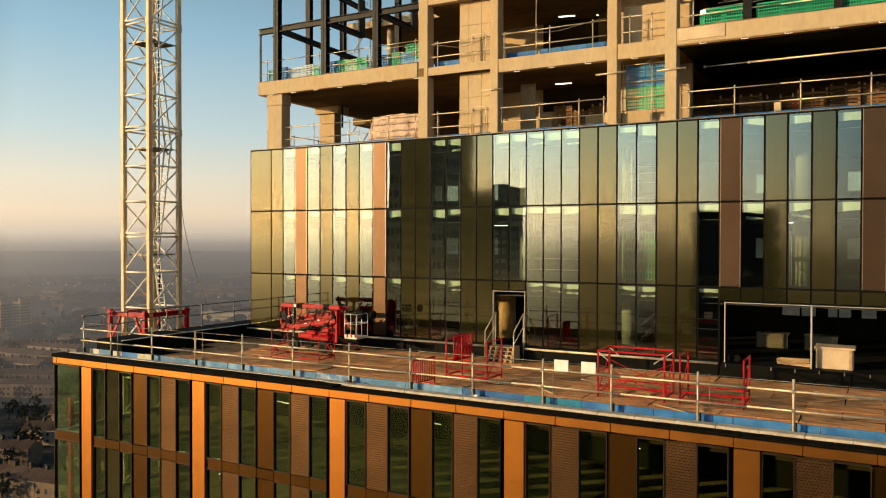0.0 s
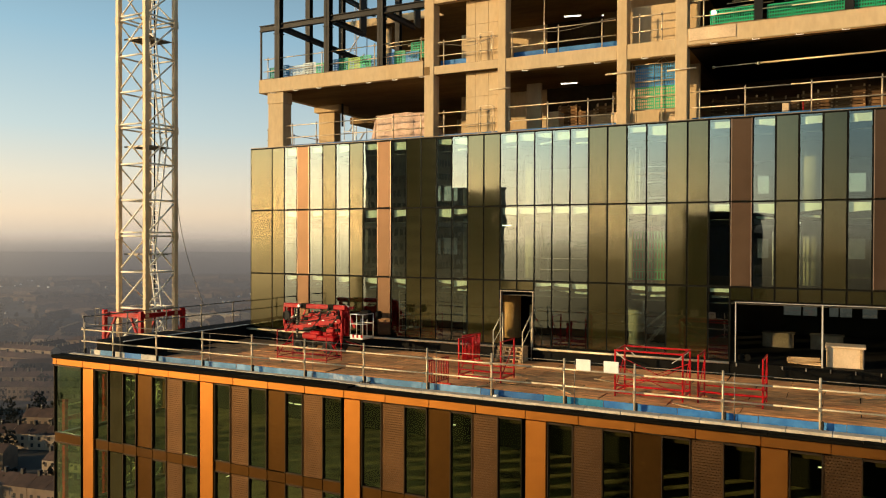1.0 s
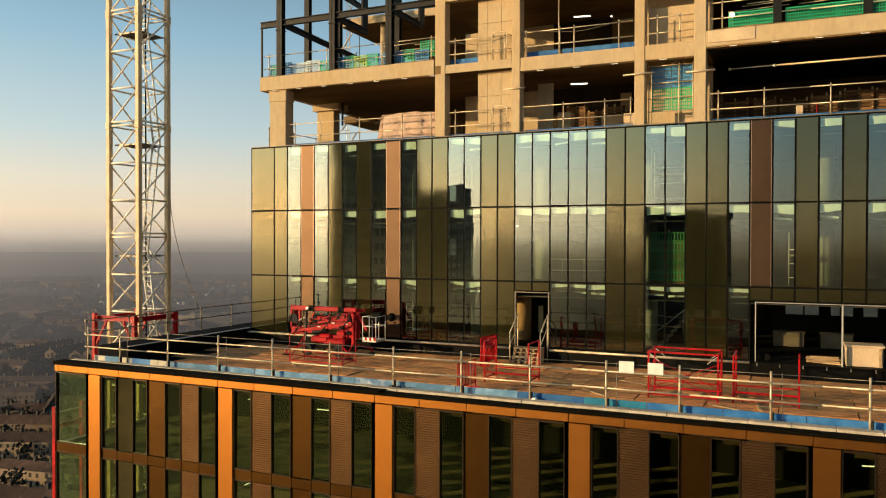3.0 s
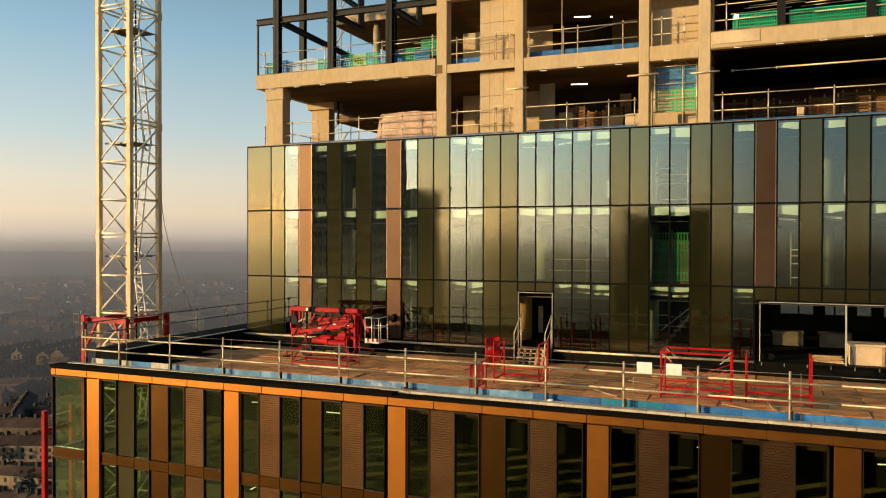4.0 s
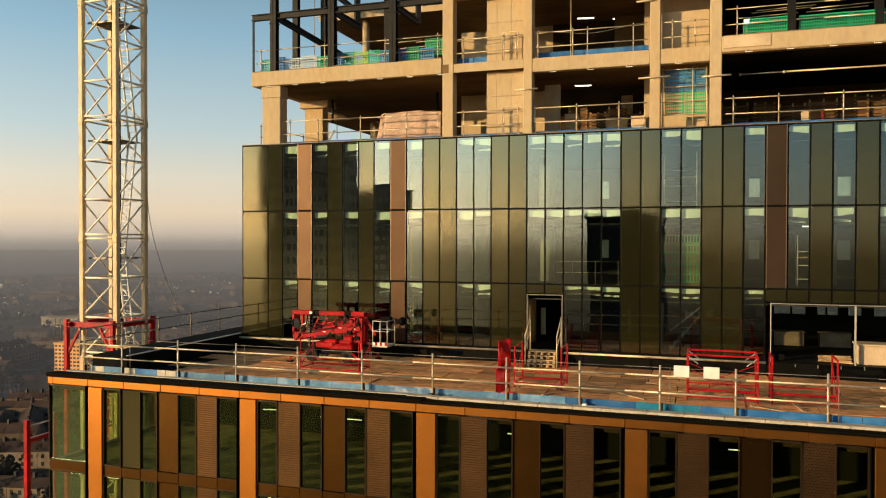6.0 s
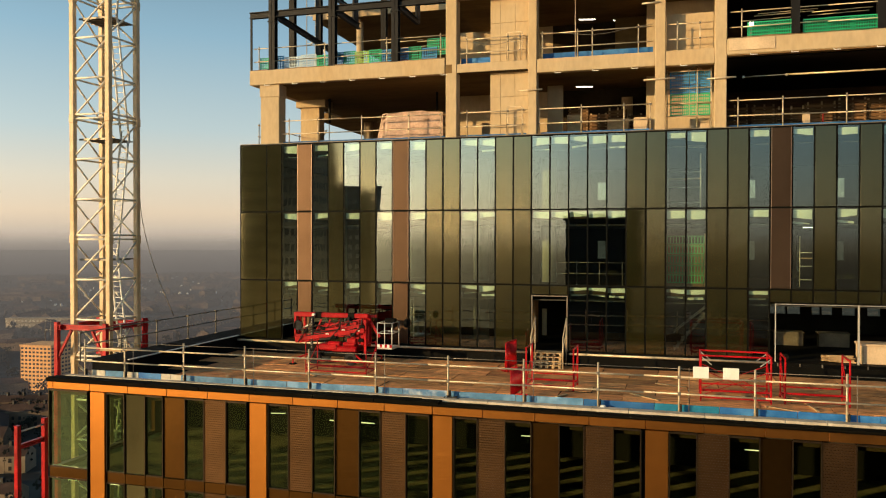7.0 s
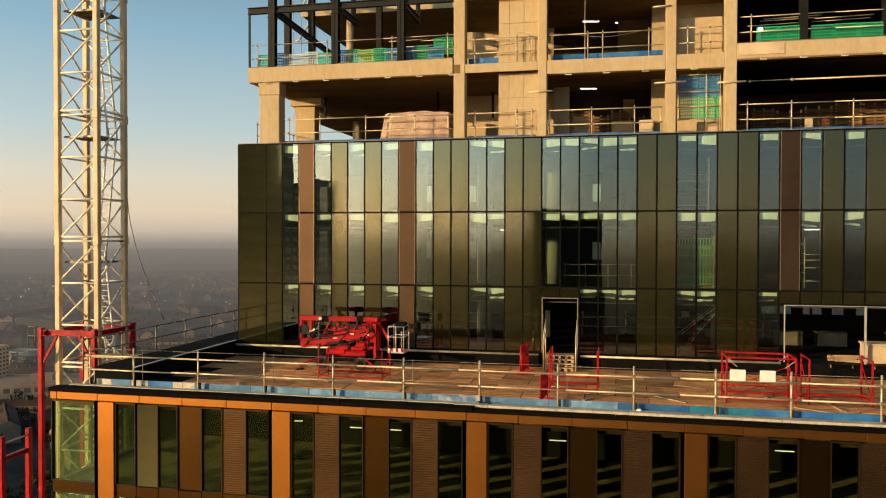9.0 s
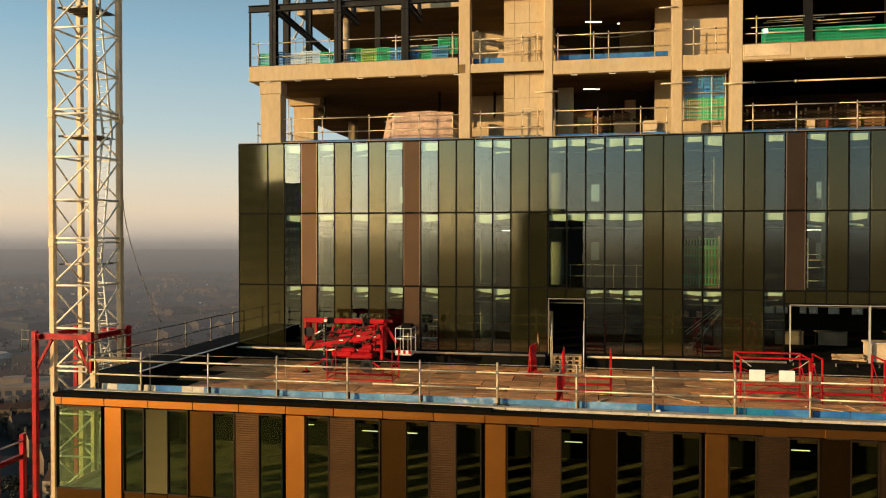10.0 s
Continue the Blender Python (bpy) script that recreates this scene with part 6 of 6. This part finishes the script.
def barrier(x, y, turn, tilt, label, h=1.1):
    """A pedestrian barrier of vertical bars on two feet."""
    th = thing("barrier", (x, y, DECK), label, "barrier", "barriers")
    for z in (0.2, h):
        part("rail", Geo().tube((x - 0.75, y, DECK + z), (x + 0.75, y, DECK + z), 0.028), RED, th)
    for xe in (x - 0.75, x + 0.75):
        part("upright", Geo().tube((xe, y, DECK + 0.03), (xe, y, DECK + h), 0.028), RED, th)
    for j in range(11):
        xe = x - 0.62 + j * 0.125
        part("bar", Geo().tube((xe, y, DECK + 0.2), (xe, y, DECK + h), 0.022, 6), RED, th)
    for xe in (x - 0.5, x + 0.5):
        part("foot", Geo().bar((xe, y - 0.3, DECK + 0.05), (xe, y + 0.3, DECK + 0.05), 0.05, 0.05), RED, th)
    th.rotation_euler = (radians(tilt), 0, radians(turn))
    return th


barrier(-16.35, 26.85, 85, 0, "red barrier of upright bars standing on the deck")
barrier(-17.75, 32.9, 85, -3, "tall red barrier of upright bars near the doorway", 1.35)
barrier(-17.85, 33.0, 83, 2, "tall red barrier of upright bars near the doorway", 1.35)

# ---------------------------------------------------------------- steps and handrails at the doorway
steps = thing("door_steps", (-16.3, 34.3, DECK), "rough timber steps of stacked slats below the doorway", "steps")
for lv in range(4):
    y0, z = 33.75 + lv * 0.1, DECK + 0.02 + lv * 0.18
    part("tread", Geo().box(-16.95, y0, z + 0.12, -15.62, 34.76, z + 0.17, 0.008), TIMBER, steps)
    for j in range(5):
        xa = -16.95 + j * 0.3
        part("bearer", Geo().box(xa, y0 + 0.03, z, xa + 0.13, 34.7, z + 0.118, 0.006), TIMBER, steps)
for x in (-17.02, -15.52):
    hr = thing("handrail", (x, 34.3, DECK), "pale tube handrail sloping down beside the steps", "handrail", "door handrails")
    part("post", Geo().tube((x, 34.9, DECK + 0.02), (x, 34.9, 76.35), 0.03), TUBE, hr)
    part("post", Geo().tube((x, 33.75, DECK + 0.02), (x, 33.75, 75.55), 0.03), TUBE, hr)
    part("sloping_rail", Geo().tube((x, 34.9, 76.33), (x, 33.75, 75.53), 0.03), TUBE, hr)
    part("sloping_rail", Geo().tube((x, 34.9, 75.7), (x, 33.75, 74.95), 0.022), TUBE, hr)

# ---------------------------------------------------------------- in and before the wide opening
crate = thing("crate", (-2.05, 36.0, 74.7), "large pale plywood crate with a lid, just inside the opening", "crate")
part("body", Geo().box(-2.72, 35.35, 74.68, -1.35, 36.4, 75.48, 0.02), CARTON, crate)
part("lid", Geo().box(-2.78, 35.3, 75.485, -1.28, 36.45, 75.57, 0.02), CARTON, crate)
part("batten", Geo().box(-2.7, 35.31, 74.72, -2.6, 35.345, 75.46), TIMBER, crate)
part("batten", Geo().box(-1.5, 35.31, 74.72, -1.4, 35.345, 75.46), TIMBER, crate)
# bench boards coloured dull brown, the room's dimness put into the colour
for x, y in ((-4.98, 41.0), (-2.85, 41.0), (0.6, 41.2)):
    tb = thing("desk", (x, y, 74.68), "board-fronted bench, its colour darkened for the dim room", "desk", "benches")
    part("front_panel", Geo().box(x - 0.70, y - 0.4, 74.72, x + 0.70, y - 0.36, 75.38, 0.01), DULL_BOARD, tb)
    part("top", Geo().box(x - 0.74, y - 0.42, 75.38, x + 0.74, y + 0.4, 75.42), DULL_BOARD, tb)
    for xl in (x - 0.68, x + 0.63):
        part("leg", Geo().box(xl, y + 0.3, 74.68, xl + 0.05, y + 0.35, 75.38), BLACK, tb)
for j in range(16):
    a = rng.uniform(-0.3, 0.3)
    ob = part("plank", Geo().box(-0.55, -0.07, 0, 0.55, 0.07, 0.05, 0.006), TIMBER)
    ob.location, ob.rotation_euler = (-3.55 + rng.uniform(-0.15, 0.15), 35.55 + 0.17 * (j % 3), 74.69 + 0.052 * (j // 3)), (0, 0, a)
    tagged(ob, "short sawn plank in a loose pile", "plank", "planks in a pile")
solo("threshold", Geo().box(BIGX, FY - 0.22, 74.505, TOWER_R, FY + 0.24, 74.68), BLACK, "black threshold of the wide opening", "threshold", kind="structure")
for j in range(14):
    x = BIGX + 0.3 + j * 0.9
    tagged(part("peg", Geo().box(x - 0.025, FY - 0.28, 74.52, x + 0.025, FY - 0.225, 74.66, 0.008), DARKTUBE), "short metal bracket on the threshold", "bracket", "threshold brackets")
roll = thing("cable_drum", (-5.9, 35.4, 74.7), "small dark hose reel by the threshold", "hose reel")
for dx in (-0.12, 0.12):
    part("coil", Geo().tube((-5.9 + dx, 35.3, 74.86), (-5.9 + dx, 35.5, 74.86), 0.15, 16), BLACK, roll)

# loose things on the deck
for j in range(16):
    ob = part("offcut", Geo().box(-0.5, -0.06, 0, 0.5, 0.06, 0.04, 0.006), TIMBER)
    ob.location = (rng.uniform(-31, -1), rng.uniform(26.8, 33.4), DECK + 0.03)
    ob.rotation_euler = (0, 0, rng.uniform(0, 3.1))
    ob.scale = (rng.uniform(0.5, 1.6), 1, 1)
    tagged(ob, "loose timber offcut lying on the deck", "offcut", "timber offcuts")
cl = Geo()
for j in range(8):
    a0 = rng.uniform(0, 6.28)
    prev = None
    for s_ in range(9):
        u = s_ / 8
        p = Vector((-18.3 + 0.28 * math.cos(a0) * u + 0.1 * rng.uniform(-1, 1), 24.66 + 0.12 * math.sin(a0 * 1.7) * u, 74.20 + 0.34 * math.sin(u * 3.0) * (0.4 + 0.1 * j / 2)))
        if prev:
            cl.tube(prev, p, 0.018, 5)
        prev = p
solo("cable_bundle", cl, RUBBER, "tangle of black cable looped round a rail post", "cable")
solo("floodlight", Geo().box(-13.0, 24.62, 74.2, -12.82, 24.8, 74.42, 0.03), WHITE, "small white lamp fixed at the foot of a rail post", "lamp")

# ---------------------------------------------------------------- open storeys: barriers, stores, props


def mesh_panel(x0, x1, y, z0, z1, material, label, lean=0.0, nx=None, thick=0.03):
    """A moulded plastic barrier panel: a frame with a grid of slots."""
    g2 = Geo()
    w, h = x1 - x0, z1 - z0
    fr = 0.05
    g2.box(0, 0, 0, w, thick, fr).box(0, 0, h - fr, w, thick, h).box(0, 0, fr, fr, thick, h - fr).box(w - fr, 0, fr, w, thick, h - fr)
    nx = nx or max(4, int(w / 0.095))
    nz = max(3, int(h / 0.13))
    for i in range(1, nx):
        x = i * w / nx
        g2.box(x - 0.020, 0.004, fr, x + 0.020, thick - 0.004, h - fr)
    for i in range(1, nz):
        z = i * h / nz
        g2.box(fr, 0.002, z - 0.022, w - fr, thick - 0.002, z + 0.022)
    ob = part("mesh_barrier", g2, material)
    ob.location = (x0, y, z0)
    ob.rotation_euler = (radians(lean), 0, 0)
    return tagged(ob, label, "mesh barrier", "plastic mesh barriers")


cols = {"g": (GREEN, "green plastic mesh barrier along the slab edge"), "b": (SKYBLUE, "blue plastic mesh barrier along the slab edge"), "l": (LIME, "lime plastic mesh barrier along the slab edge"), "p": (PALEBLUE, "pale faded mesh barrier along the slab edge")}
x = -32.35
for ch, w in zip("gbppgbglgbbgbbg", (0.7, 0.75, 1.0, 0.9, 0.8, 0.75, 0.7, 0.8, 0.7, 0.8, 0.75, 0.7, 0.8, 0.75, 0.7)):
    if x + w > -21.65:
        break
    mesh_panel(x, x + w, FY + 0.62 + rng.uniform(0, 0.08), 89.12 + rng.uniform(-0.05, 0.05), 89.98 + rng.uniform(-0.06, 0.06), *cols[ch], lean=rng.uniform(-5, 2))
    x += w + rng.uniform(-0.04, 0.03)
mesh_panel(-22.8, -21.8, FY + 0.75, 89.55, 90.4, *cols["g"])
x = -7.45
for j in range(8):
    mesh_panel(x, x + 1.0, FY + 0.55, 89.15, 90.0 + rng.uniform(-0.03, 0.03), *cols["g"], lean=rng.uniform(-3, 2))
    x += 1.02 if j != 1 else 1.3
# stack of panels in a scaffold cage between the columns
for r in range(4):
    z = 85.95 + r * 0.52
    for i, (xa, xb) in enumerate(((-10.85, -9.95), (-9.95, -9.0))):
        ch = "bbb" if r == 3 else ("bgb" if r == 2 else "lgg" if r == 1 else "ggl")
        mesh_panel(xa + 0.02, xb - 0.02, 35.94 + 0.02 * i, z, z + 0.50, *cols[ch[(i + r) % 3]], nx=9)
cage = thing("scaffold_cage", (-9.95, 35.85, A85), "small tube scaffold cage holding plastic panels", "scaffold")
for x in (-10.95, -9.6, -8.98):
    for y in (35.85, 36.6):
        part("standard", Geo().tube((x, y, A85), (x, y, 88.1), 0.026), TUBE, cage)
for z in (85.9, 86.5, 87.2, 88.0):
    part("ledger", Geo().tube((-11.0, 35.83, z), (-8.95, 35.83, z), 0.024), TUBE, cage)
for a, b in (((-10.95, 87.6), (-9.6, 88.35)), ((-9.6, 88.35), (-8.98, 87.7))):
    part("brace", Geo().tube((a[0], 36.3, a[1]), (b[0], 36.3, b[1]), 0.024), TUBE, cage)

# wrapped pallet of boards
wr = thing("wrapped_pallet", (-24.3, 37.4, A85), "pallet of boards in wrinkled pinkish shrink wrap", "pallet")
for q in range(6):
    z = A85 + 0.15 + q * 0.235
    dx = rng.uniform(-0.05, 0.05)
    part("board_layer", Geo().box(-25.45 + dx + (0.1 if q > 3 else 0.0), 36.35 + rng.uniform(-0.03, 0.03), z, -22.2 + dx, 38.45, z + 0.225, 0.025), WRAP if q % 3 else WRAP_DARK, wr)
film = Geo()
nu, nv2 = 34, 16
for a in range(nu + 1):
    for b in range(nv2 + 1):
        u, v = a / nu, b / nv2
        x = -25.95 + 3.85 * u + 0.30 * v * max(0.0, 1 - 4 * u)
        wob = 0.05 * noise.noise(Vector((x * 2.2, v * 5.0, 1.3))) + 0.035 * noise.noise(Vector((x * 7.0, v * 9.0, 4.1)))
        film.v.append((x, 36.27 - abs(wob) + 0.5 * max(0.0, 1 - 6 * u), A85 + 0.12 + 1.44 * v + 0.07 * noise.noise(Vector((x * 1.4, 3.0, 0.5))) * v))
for a in range(nu):
    for b in range(nv2):
        k = a * (nv2 + 1) + b
        film.f.append((k, k + nv2 + 1, k + nv2 + 2, k + 1))
        film.s.append(True)
part("wrap_film", film, FILM, wr, "wrinkled pinkish shrink film")
for q in range(3):
    za = A85 + 0.3 + 0.42 * q
    part("film_band", Geo().path([(-25.75 + 0.3 * k, 36.225 + 0.012 * math.sin(2.3 * k + q), za + 0.035 * math.sin(1.7 * k + 2 * q)) for k in range(13)], 0.009, 4), WRAP_DARK if q % 2 else WRAP, wr)
cap = Geo()
for a in range(17):
    for b in range(9):
        u, v = a / 16, b / 8
        cap.v.append((-25.65 + 3.5 * u, 36.22 + 2.25 * v, A85 + 1.58 + 0.06 * noise.noise(Vector((u * 7, v * 5, 2.0))) - 0.22 * max(0, 1 - 7 * u) - 0.05 * (v < 0.05)))
for a in range(16):
    for b in range(8):
        k = a * 9 + b
        cap.f.append((k, k + 9, k + 10, k + 1)); cap.s.append(True)
part("top_film", cap, FILM, wr, "wrinkled pinkish shrink film over the top")
part("pallet_base", Geo().box(-25.55, 36.4, A85 + 0.02, -22.15, 38.4, A85 + 0.14), TIMBER, wr)

# stores and partitions behind the rails
def store(name, x0, x1, y0, y1, z0, z1, m, label, cat):
    return solo(name, Geo().box(x0, y0, z0, x1, y1, z1, 0.02), m, label, cat)


store("partition", -16.9, -16.1, 37.6, 37.8, A85, 88.0, CONCRETE, "narrow concrete nib behind the rail", "wall")
store("stacked_board", -15.9, -15.2, 37.8, 38.6, A85, 86.5, TIMBER, "thick timber board bundle on the slab", "board bundle")
store("stacked_board", -14.0, -12.9, 39.4, 40.0, A85, 86.45, TIMBER, "thick timber board bundle on the slab", "board bundle")
store("stacked_board", -12.6, -11.9, 38.2, 38.6, A85, 86.3, CARTON, "pale stack of boards leaning by the wall", "board stack")
store("door_blank", -13.4, -12.8, 41.30, 41.45, A85, 87.9, TIMBER, "timber door panel in the inner wall", "door panel")
store("stacked_board", -20.6, -19.5, 38.6, 39.4, A85, 86.4, TIMBER, "stack of pale boards on the slab", "timber stack")
store("stacked_board", -20.8, -19.6, 39.0, 39.6, A88, 90.1, CARTON, "pale stack of boards on the slab", "board stack")
store("partition", -20.3, -20.0, 40.6, 40.9, A88, 91.2, CONCRETE, "slim concrete nib inside the bay", "wall")
store("stacked_board", -9.9, -9.0, 36.7, 37.3, A85, 85.9, CARTON, "low pale stack of boards on the slab", "board stack")


def slatted_crate(x0, x1, y, z0, z1):
    """A tall crate of horizontal boards nailed to two posts."""
    th = thing("slatted_crate", ((x0 + x1) / 2, y, z0), "tall brown crate of horizontal boards stored on the slab", "crate", "slatted crates")
    for xp in (x0 + 0.05, (x0 + x1) / 2, x1 - 0.1):
        part("post", Geo().box(xp, y + 0.035, z0, xp + 0.08, y + 0.12, z1), TIMBER, th)
    n = int((z1 - z0) / 0.17)
    for q in range(n):
        za = z0 + 0.02 + q * 0.17
        part("board", Geo().box(x0, y, za, x1, y + 0.03, za + 0.13, 0.004), SLATS, th)
    part("back", Geo().box(x0, y + 0.6, z0, x1, y + 0.64, z1), SLATS, th)


x = -8.3
while x < 5:
    w = rng.uniform(0.95, 1.5)
    slatted_crate(x, x + w, 41.2 + rng.uniform(0, 0.5), A85, A85 + rng.uniform(1.85, 2.25))
    x += w + rng.uniform(0.05, 0.25)
x = -16.2
while x < -12.3:
    w = rng.uniform(0.8, 1.3)
    slatted_crate(x, x + w, 40.2 + rng.uniform(0, 0.5), A85, A85 + rng.uniform(1.6, 2.1))
    x += w + rng.uniform(0.05, 0.25)
store("fire_point", -3.85, -3.80, 38.3, 38.35, A85, 86.2, RED, "slim red fire-point post on the slab", "fire post")
store("sack_pile", -4.7, -4.4, 38.2, 38.6, A85, 86.15, CARTON, "small pale pile of sacks on the slab", "sacks")
for z, y in ((87.82, 37.0),):
    th = thing("prop", (-4, y, z), "long pale adjustable steel prop slung below the ceiling", "prop")
    part("inner_tube", Geo().tube((-7.55, y, z), (-5.6, y, z + 0.01), 0.025), GREYMETAL, th)
    part("outer_tube", Geo().tube((-5.6, y, z + 0.01), (2.5, y, z + 0.02), 0.042), TUBE, th)
    for x in (-7.5, -5.6):
        part("collar", Geo().tube((x - 0.05, y, z), (x + 0.05, y, z), 0.07), GREYMETAL, th)
    for x in (-6.8, 0.5):
        part("hanger", Geo().tube((x, y, z), (x, y, 88.44), 0.008, 5), BLACK, th)
# pegs left through the columns, hooks below the slab edges
for x0, x1, z in ((-12.0, -10.6, 87.55), (-9.2, -7.95, 87.45), (-17.9, -16.75, 87.35), (-12.1, -11.3, 91.1)):
    tagged(part("tie_tube", Geo().tube((x0, FY + 0.06, z), (x1, FY + 0.06, z + 0.02), 0.045), TUBE), "short scaffold tube tied across a column", "tie tube", "tie tubes")
for x in [-31.6 + 1.65 * i for i in range(7)] + [-16.0, -14.2, -12.4, -10.2] + [-7.2 + 1.7 * i for i in range(8)]:
    z = 88.36 if x < -21 else (88.15 if x < -9 else 88.45)
    y = FY + (0.06 if x < -21 or x > -9 else 0.14)
    tagged(part("hook", Geo().box(x - 0.14, y - 0.035, z - 0.03, x + 0.14, y + 0.03, z + 0.0).box(x - 0.16, y - 0.035, z - 0.03, x - 0.13, y + 0.0, z + 0.05), WHITE), "small cast-in bracket below the slab edge", "bracket", "slab brackets")
strip_light(-15.2, 39.4, 88.25, 12, 0.9)
strip_light(-15.1, 39.6, 91.85, 12, 0.9)
strip_light(-13.4, 40.8, 92.0, 12, 0.9)
bl = thing("site_lamp", (-7.29, 35.54, 89.4), "round lit site lamp on a short post", "lamp")
part("post", Geo().tube((-7.29, 35.6, 89.23), (-7.29, 35.6, 89.8), 0.025), DARKTUBE, bl)
part("bulb", Geo().tube((-7.38, 35.5, 89.89), (-7.2, 35.5, 89.89), 0.10, 14), STRIP, bl)
# dark steel columns above the right-hand bay
for x in (-5.45, -2.0, 1.6):
    solo("steel_column", Geo().beam((x, FY + 0.5, A88), (x, FY + 0.5, 96.5), 0.34, 0.34), STEEL, "dark steel column standing on the slab", "steel column", "steel frame", "structure")
for j, (x, z) in enumerate(((-7.6, 90.5), (-7.0, 90.75), (-6.8, 90.9), (-4.6, 90.7), (-4.4, 90.9))):
    tagged(part("scaffold_tube", Geo().tube((x, 37.2 + 0.2 * j, z), (x + 2.6, 37.2 + 0.2 * j, z + 0.05), 0.024), TUBE), "loose pale scaffold tube on brackets", "scaffold tube", "loose tubes")
for j, (x, z) in enumerate(((-25.4, 90.55), (-24.6, 90.3), (-23.8, 90.65))):
    tagged(part("scaffold_tube", Geo().tube((x, 36.6 + 0.3 * j, z), (x + 2.1, 36.6 + 0.3 * j, z + 0.03), 0.024), TUBE), "loose pale scaffold tube on brackets", "scaffold tube", "loose tubes")
# lattice stair tower behind the rear wing
lt = thing("scaffold_stair", (-35.3, 49.0, 74.8), "pale lattice scaffold stair behind the rear wing", "scaffold")
for x in (-35.8, -34.7):
    for y in (48.3, 49.7):
        part("standard", Geo().tube((x, y, 74.85), (x, y, 99), 0.035, 6), GREYMETAL, lt)
for k in range(12):
    z = 76 + 2 * k
    part("flight", Geo().bar((-35.6, 48.6, z), (-34.9, 49.6, z + 2), 0.3, 0.06), GREYMETAL, lt)
    part("ledger", Geo().tube((-35.8, 48.3, z), (-34.7, 48.3, z), 0.025, 6), GREYMETAL, lt)
# pipe drops below the slab
for x, y in ((-30.3, 40.2), (-23.5, 39.8), (-20.5, 40.5)):
    solo("downpipe", Geo().tube((x, y, 87.0), (x, y, 88.42), 0.07, 10), STEEL, "dark pipe stub hanging below the slab", "pipe")
# slack cable across the open bays
for xa, xb, z in ((-17.0, -11.6, 90.15), (-20.9, -17.5, 90.0)):
    cg = Geo().path([(xa + (xb - xa) * k / 12, FY + 0.25, z - 0.22 * math.sin(math.pi * k / 12) + 0.05 * math.sin(0.75 * k)) for k in range(13)], 0.014, 5)
    solo("cable", cg, DARKTUBE, "slack cable draped along the guard rail", "cable")

solo("site_pole", Geo().tube((-15.25, FY + 0.7, A88), (-15.25, FY + 0.7, 92.08), 0.022, 6), TUBE, "slim pale pole standing between slab and soffit", "pole")

# tube end gates closing the bays beside the shaft wall, and before the cage
for x0, x1, y, z in ((-18.55, -17.75, FY + 0.22, A85), (-18.55, -17.75, FY + 0.22, A88)):
    gt = thing("end_gate", ((x0 + x1) / 2, y, z), "bent tube gate at the end of a guard rail", "gate", "end gates")
    part("frame", Geo().path([(x0, y, z + 0.02), (x0, y, z + 1.34), (x0 + 0.06, y, z + 1.42), (x1 - 0.06, y, z + 1.42), (x1, y, z + 1.34), (x1 - 0.05, y, z + 0.02)], 0.022, 6), TUBE, gt)
    for h in (0.5, 0.95):
        part("rung", Geo().tube((x0, y, z + h), (x1 - 0.02, y, z + h), 0.016, 6), TUBE, gt)
# white lattice girder lying across the steel frame, with a pale sheet over the frame's end
lg = thing("lattice_girder", (-27.0, 39.6, 94.4), "white lattice girder laid across the steel frame", "girder")
for dz, dy in ((0.0, 0.0), (0.55, 0.22), (0.0, 0.45)):
    part("chord", Geo().tube((-28.6, 39.4 + dy, 94.7 + dz), (-24.4, 39.4 + dy, 94.7 + dz), 0.03, 6), WHITE, lg)
for q in range(12):
    xa = -28.6 + 0.35 * q
    part("lacing", Geo().tube((xa, 39.4, 94.7), (xa + 0.175, 39.62, 95.25), 0.016, 5).tube((xa + 0.175, 39.62, 95.25), (xa + 0.35, 39.85, 94.7), 0.016, 5), WHITE, lg)
for x in (-28.4, -24.6):
    part("bearer", Geo().box(x - 0.05, 39.3, 92.38, x + 0.05, 39.95, 94.66), STEEL, lg)
solo("debris_sheet", Geo().box(-23.4, 36.2, 92.55, -21.7, 37.2, 92.58), TEAL, "teal sheet lying over the end of the steel frame", "sheet")
# ragged mortar crust left along the tops of the slab upstands
CRUST = mat("mortar_crust", (0.27, 0.175, 0.09), 0.95, var=0.4, scale=3, fine=14, bump=0.4, bump_scale=18, spec=0.1)
for x0, x1, y0, z in ((-32.6, -21.7, FY + 0.06, 89.172), (-8.3, 11.8, FY + 0.11, 89.232)):
    cg = Geo()
    n = int((x1 - x0) / 0.11)
    for k in range(n + 1):
        x = x0 + (x1 - x0) * k / n
        h = 0.012 + 0.055 * max(0.0, noise.noise(Vector((x * 1.3, 2.0, z))) + 0.25) + 0.02 * abs(noise.noise(Vector((x * 6.0, 5.0, z))))
        cg.v += [(x, y0, z), (x, y0 + 0.03, z + h), (x, y0 + 0.2, z + h * 0.8), (x, y0 + 0.27, z)]
        if k:
            q = 4 * k
            for i in range(3):
                cg.f.append((q - 4 + i, q + i, q + i + 1, q - 3 + i)); cg.s.append(False)
    cg.f += [(3, 2, 1, 0), (4 * n, 4 * n + 1, 4 * n + 2, 4 * n + 3)]
    cg.s += [False, False]
    solo("mortar_crust", cg, CRUST, "ragged brown mortar crust along the slab upstand", "mortar", kind="structure")
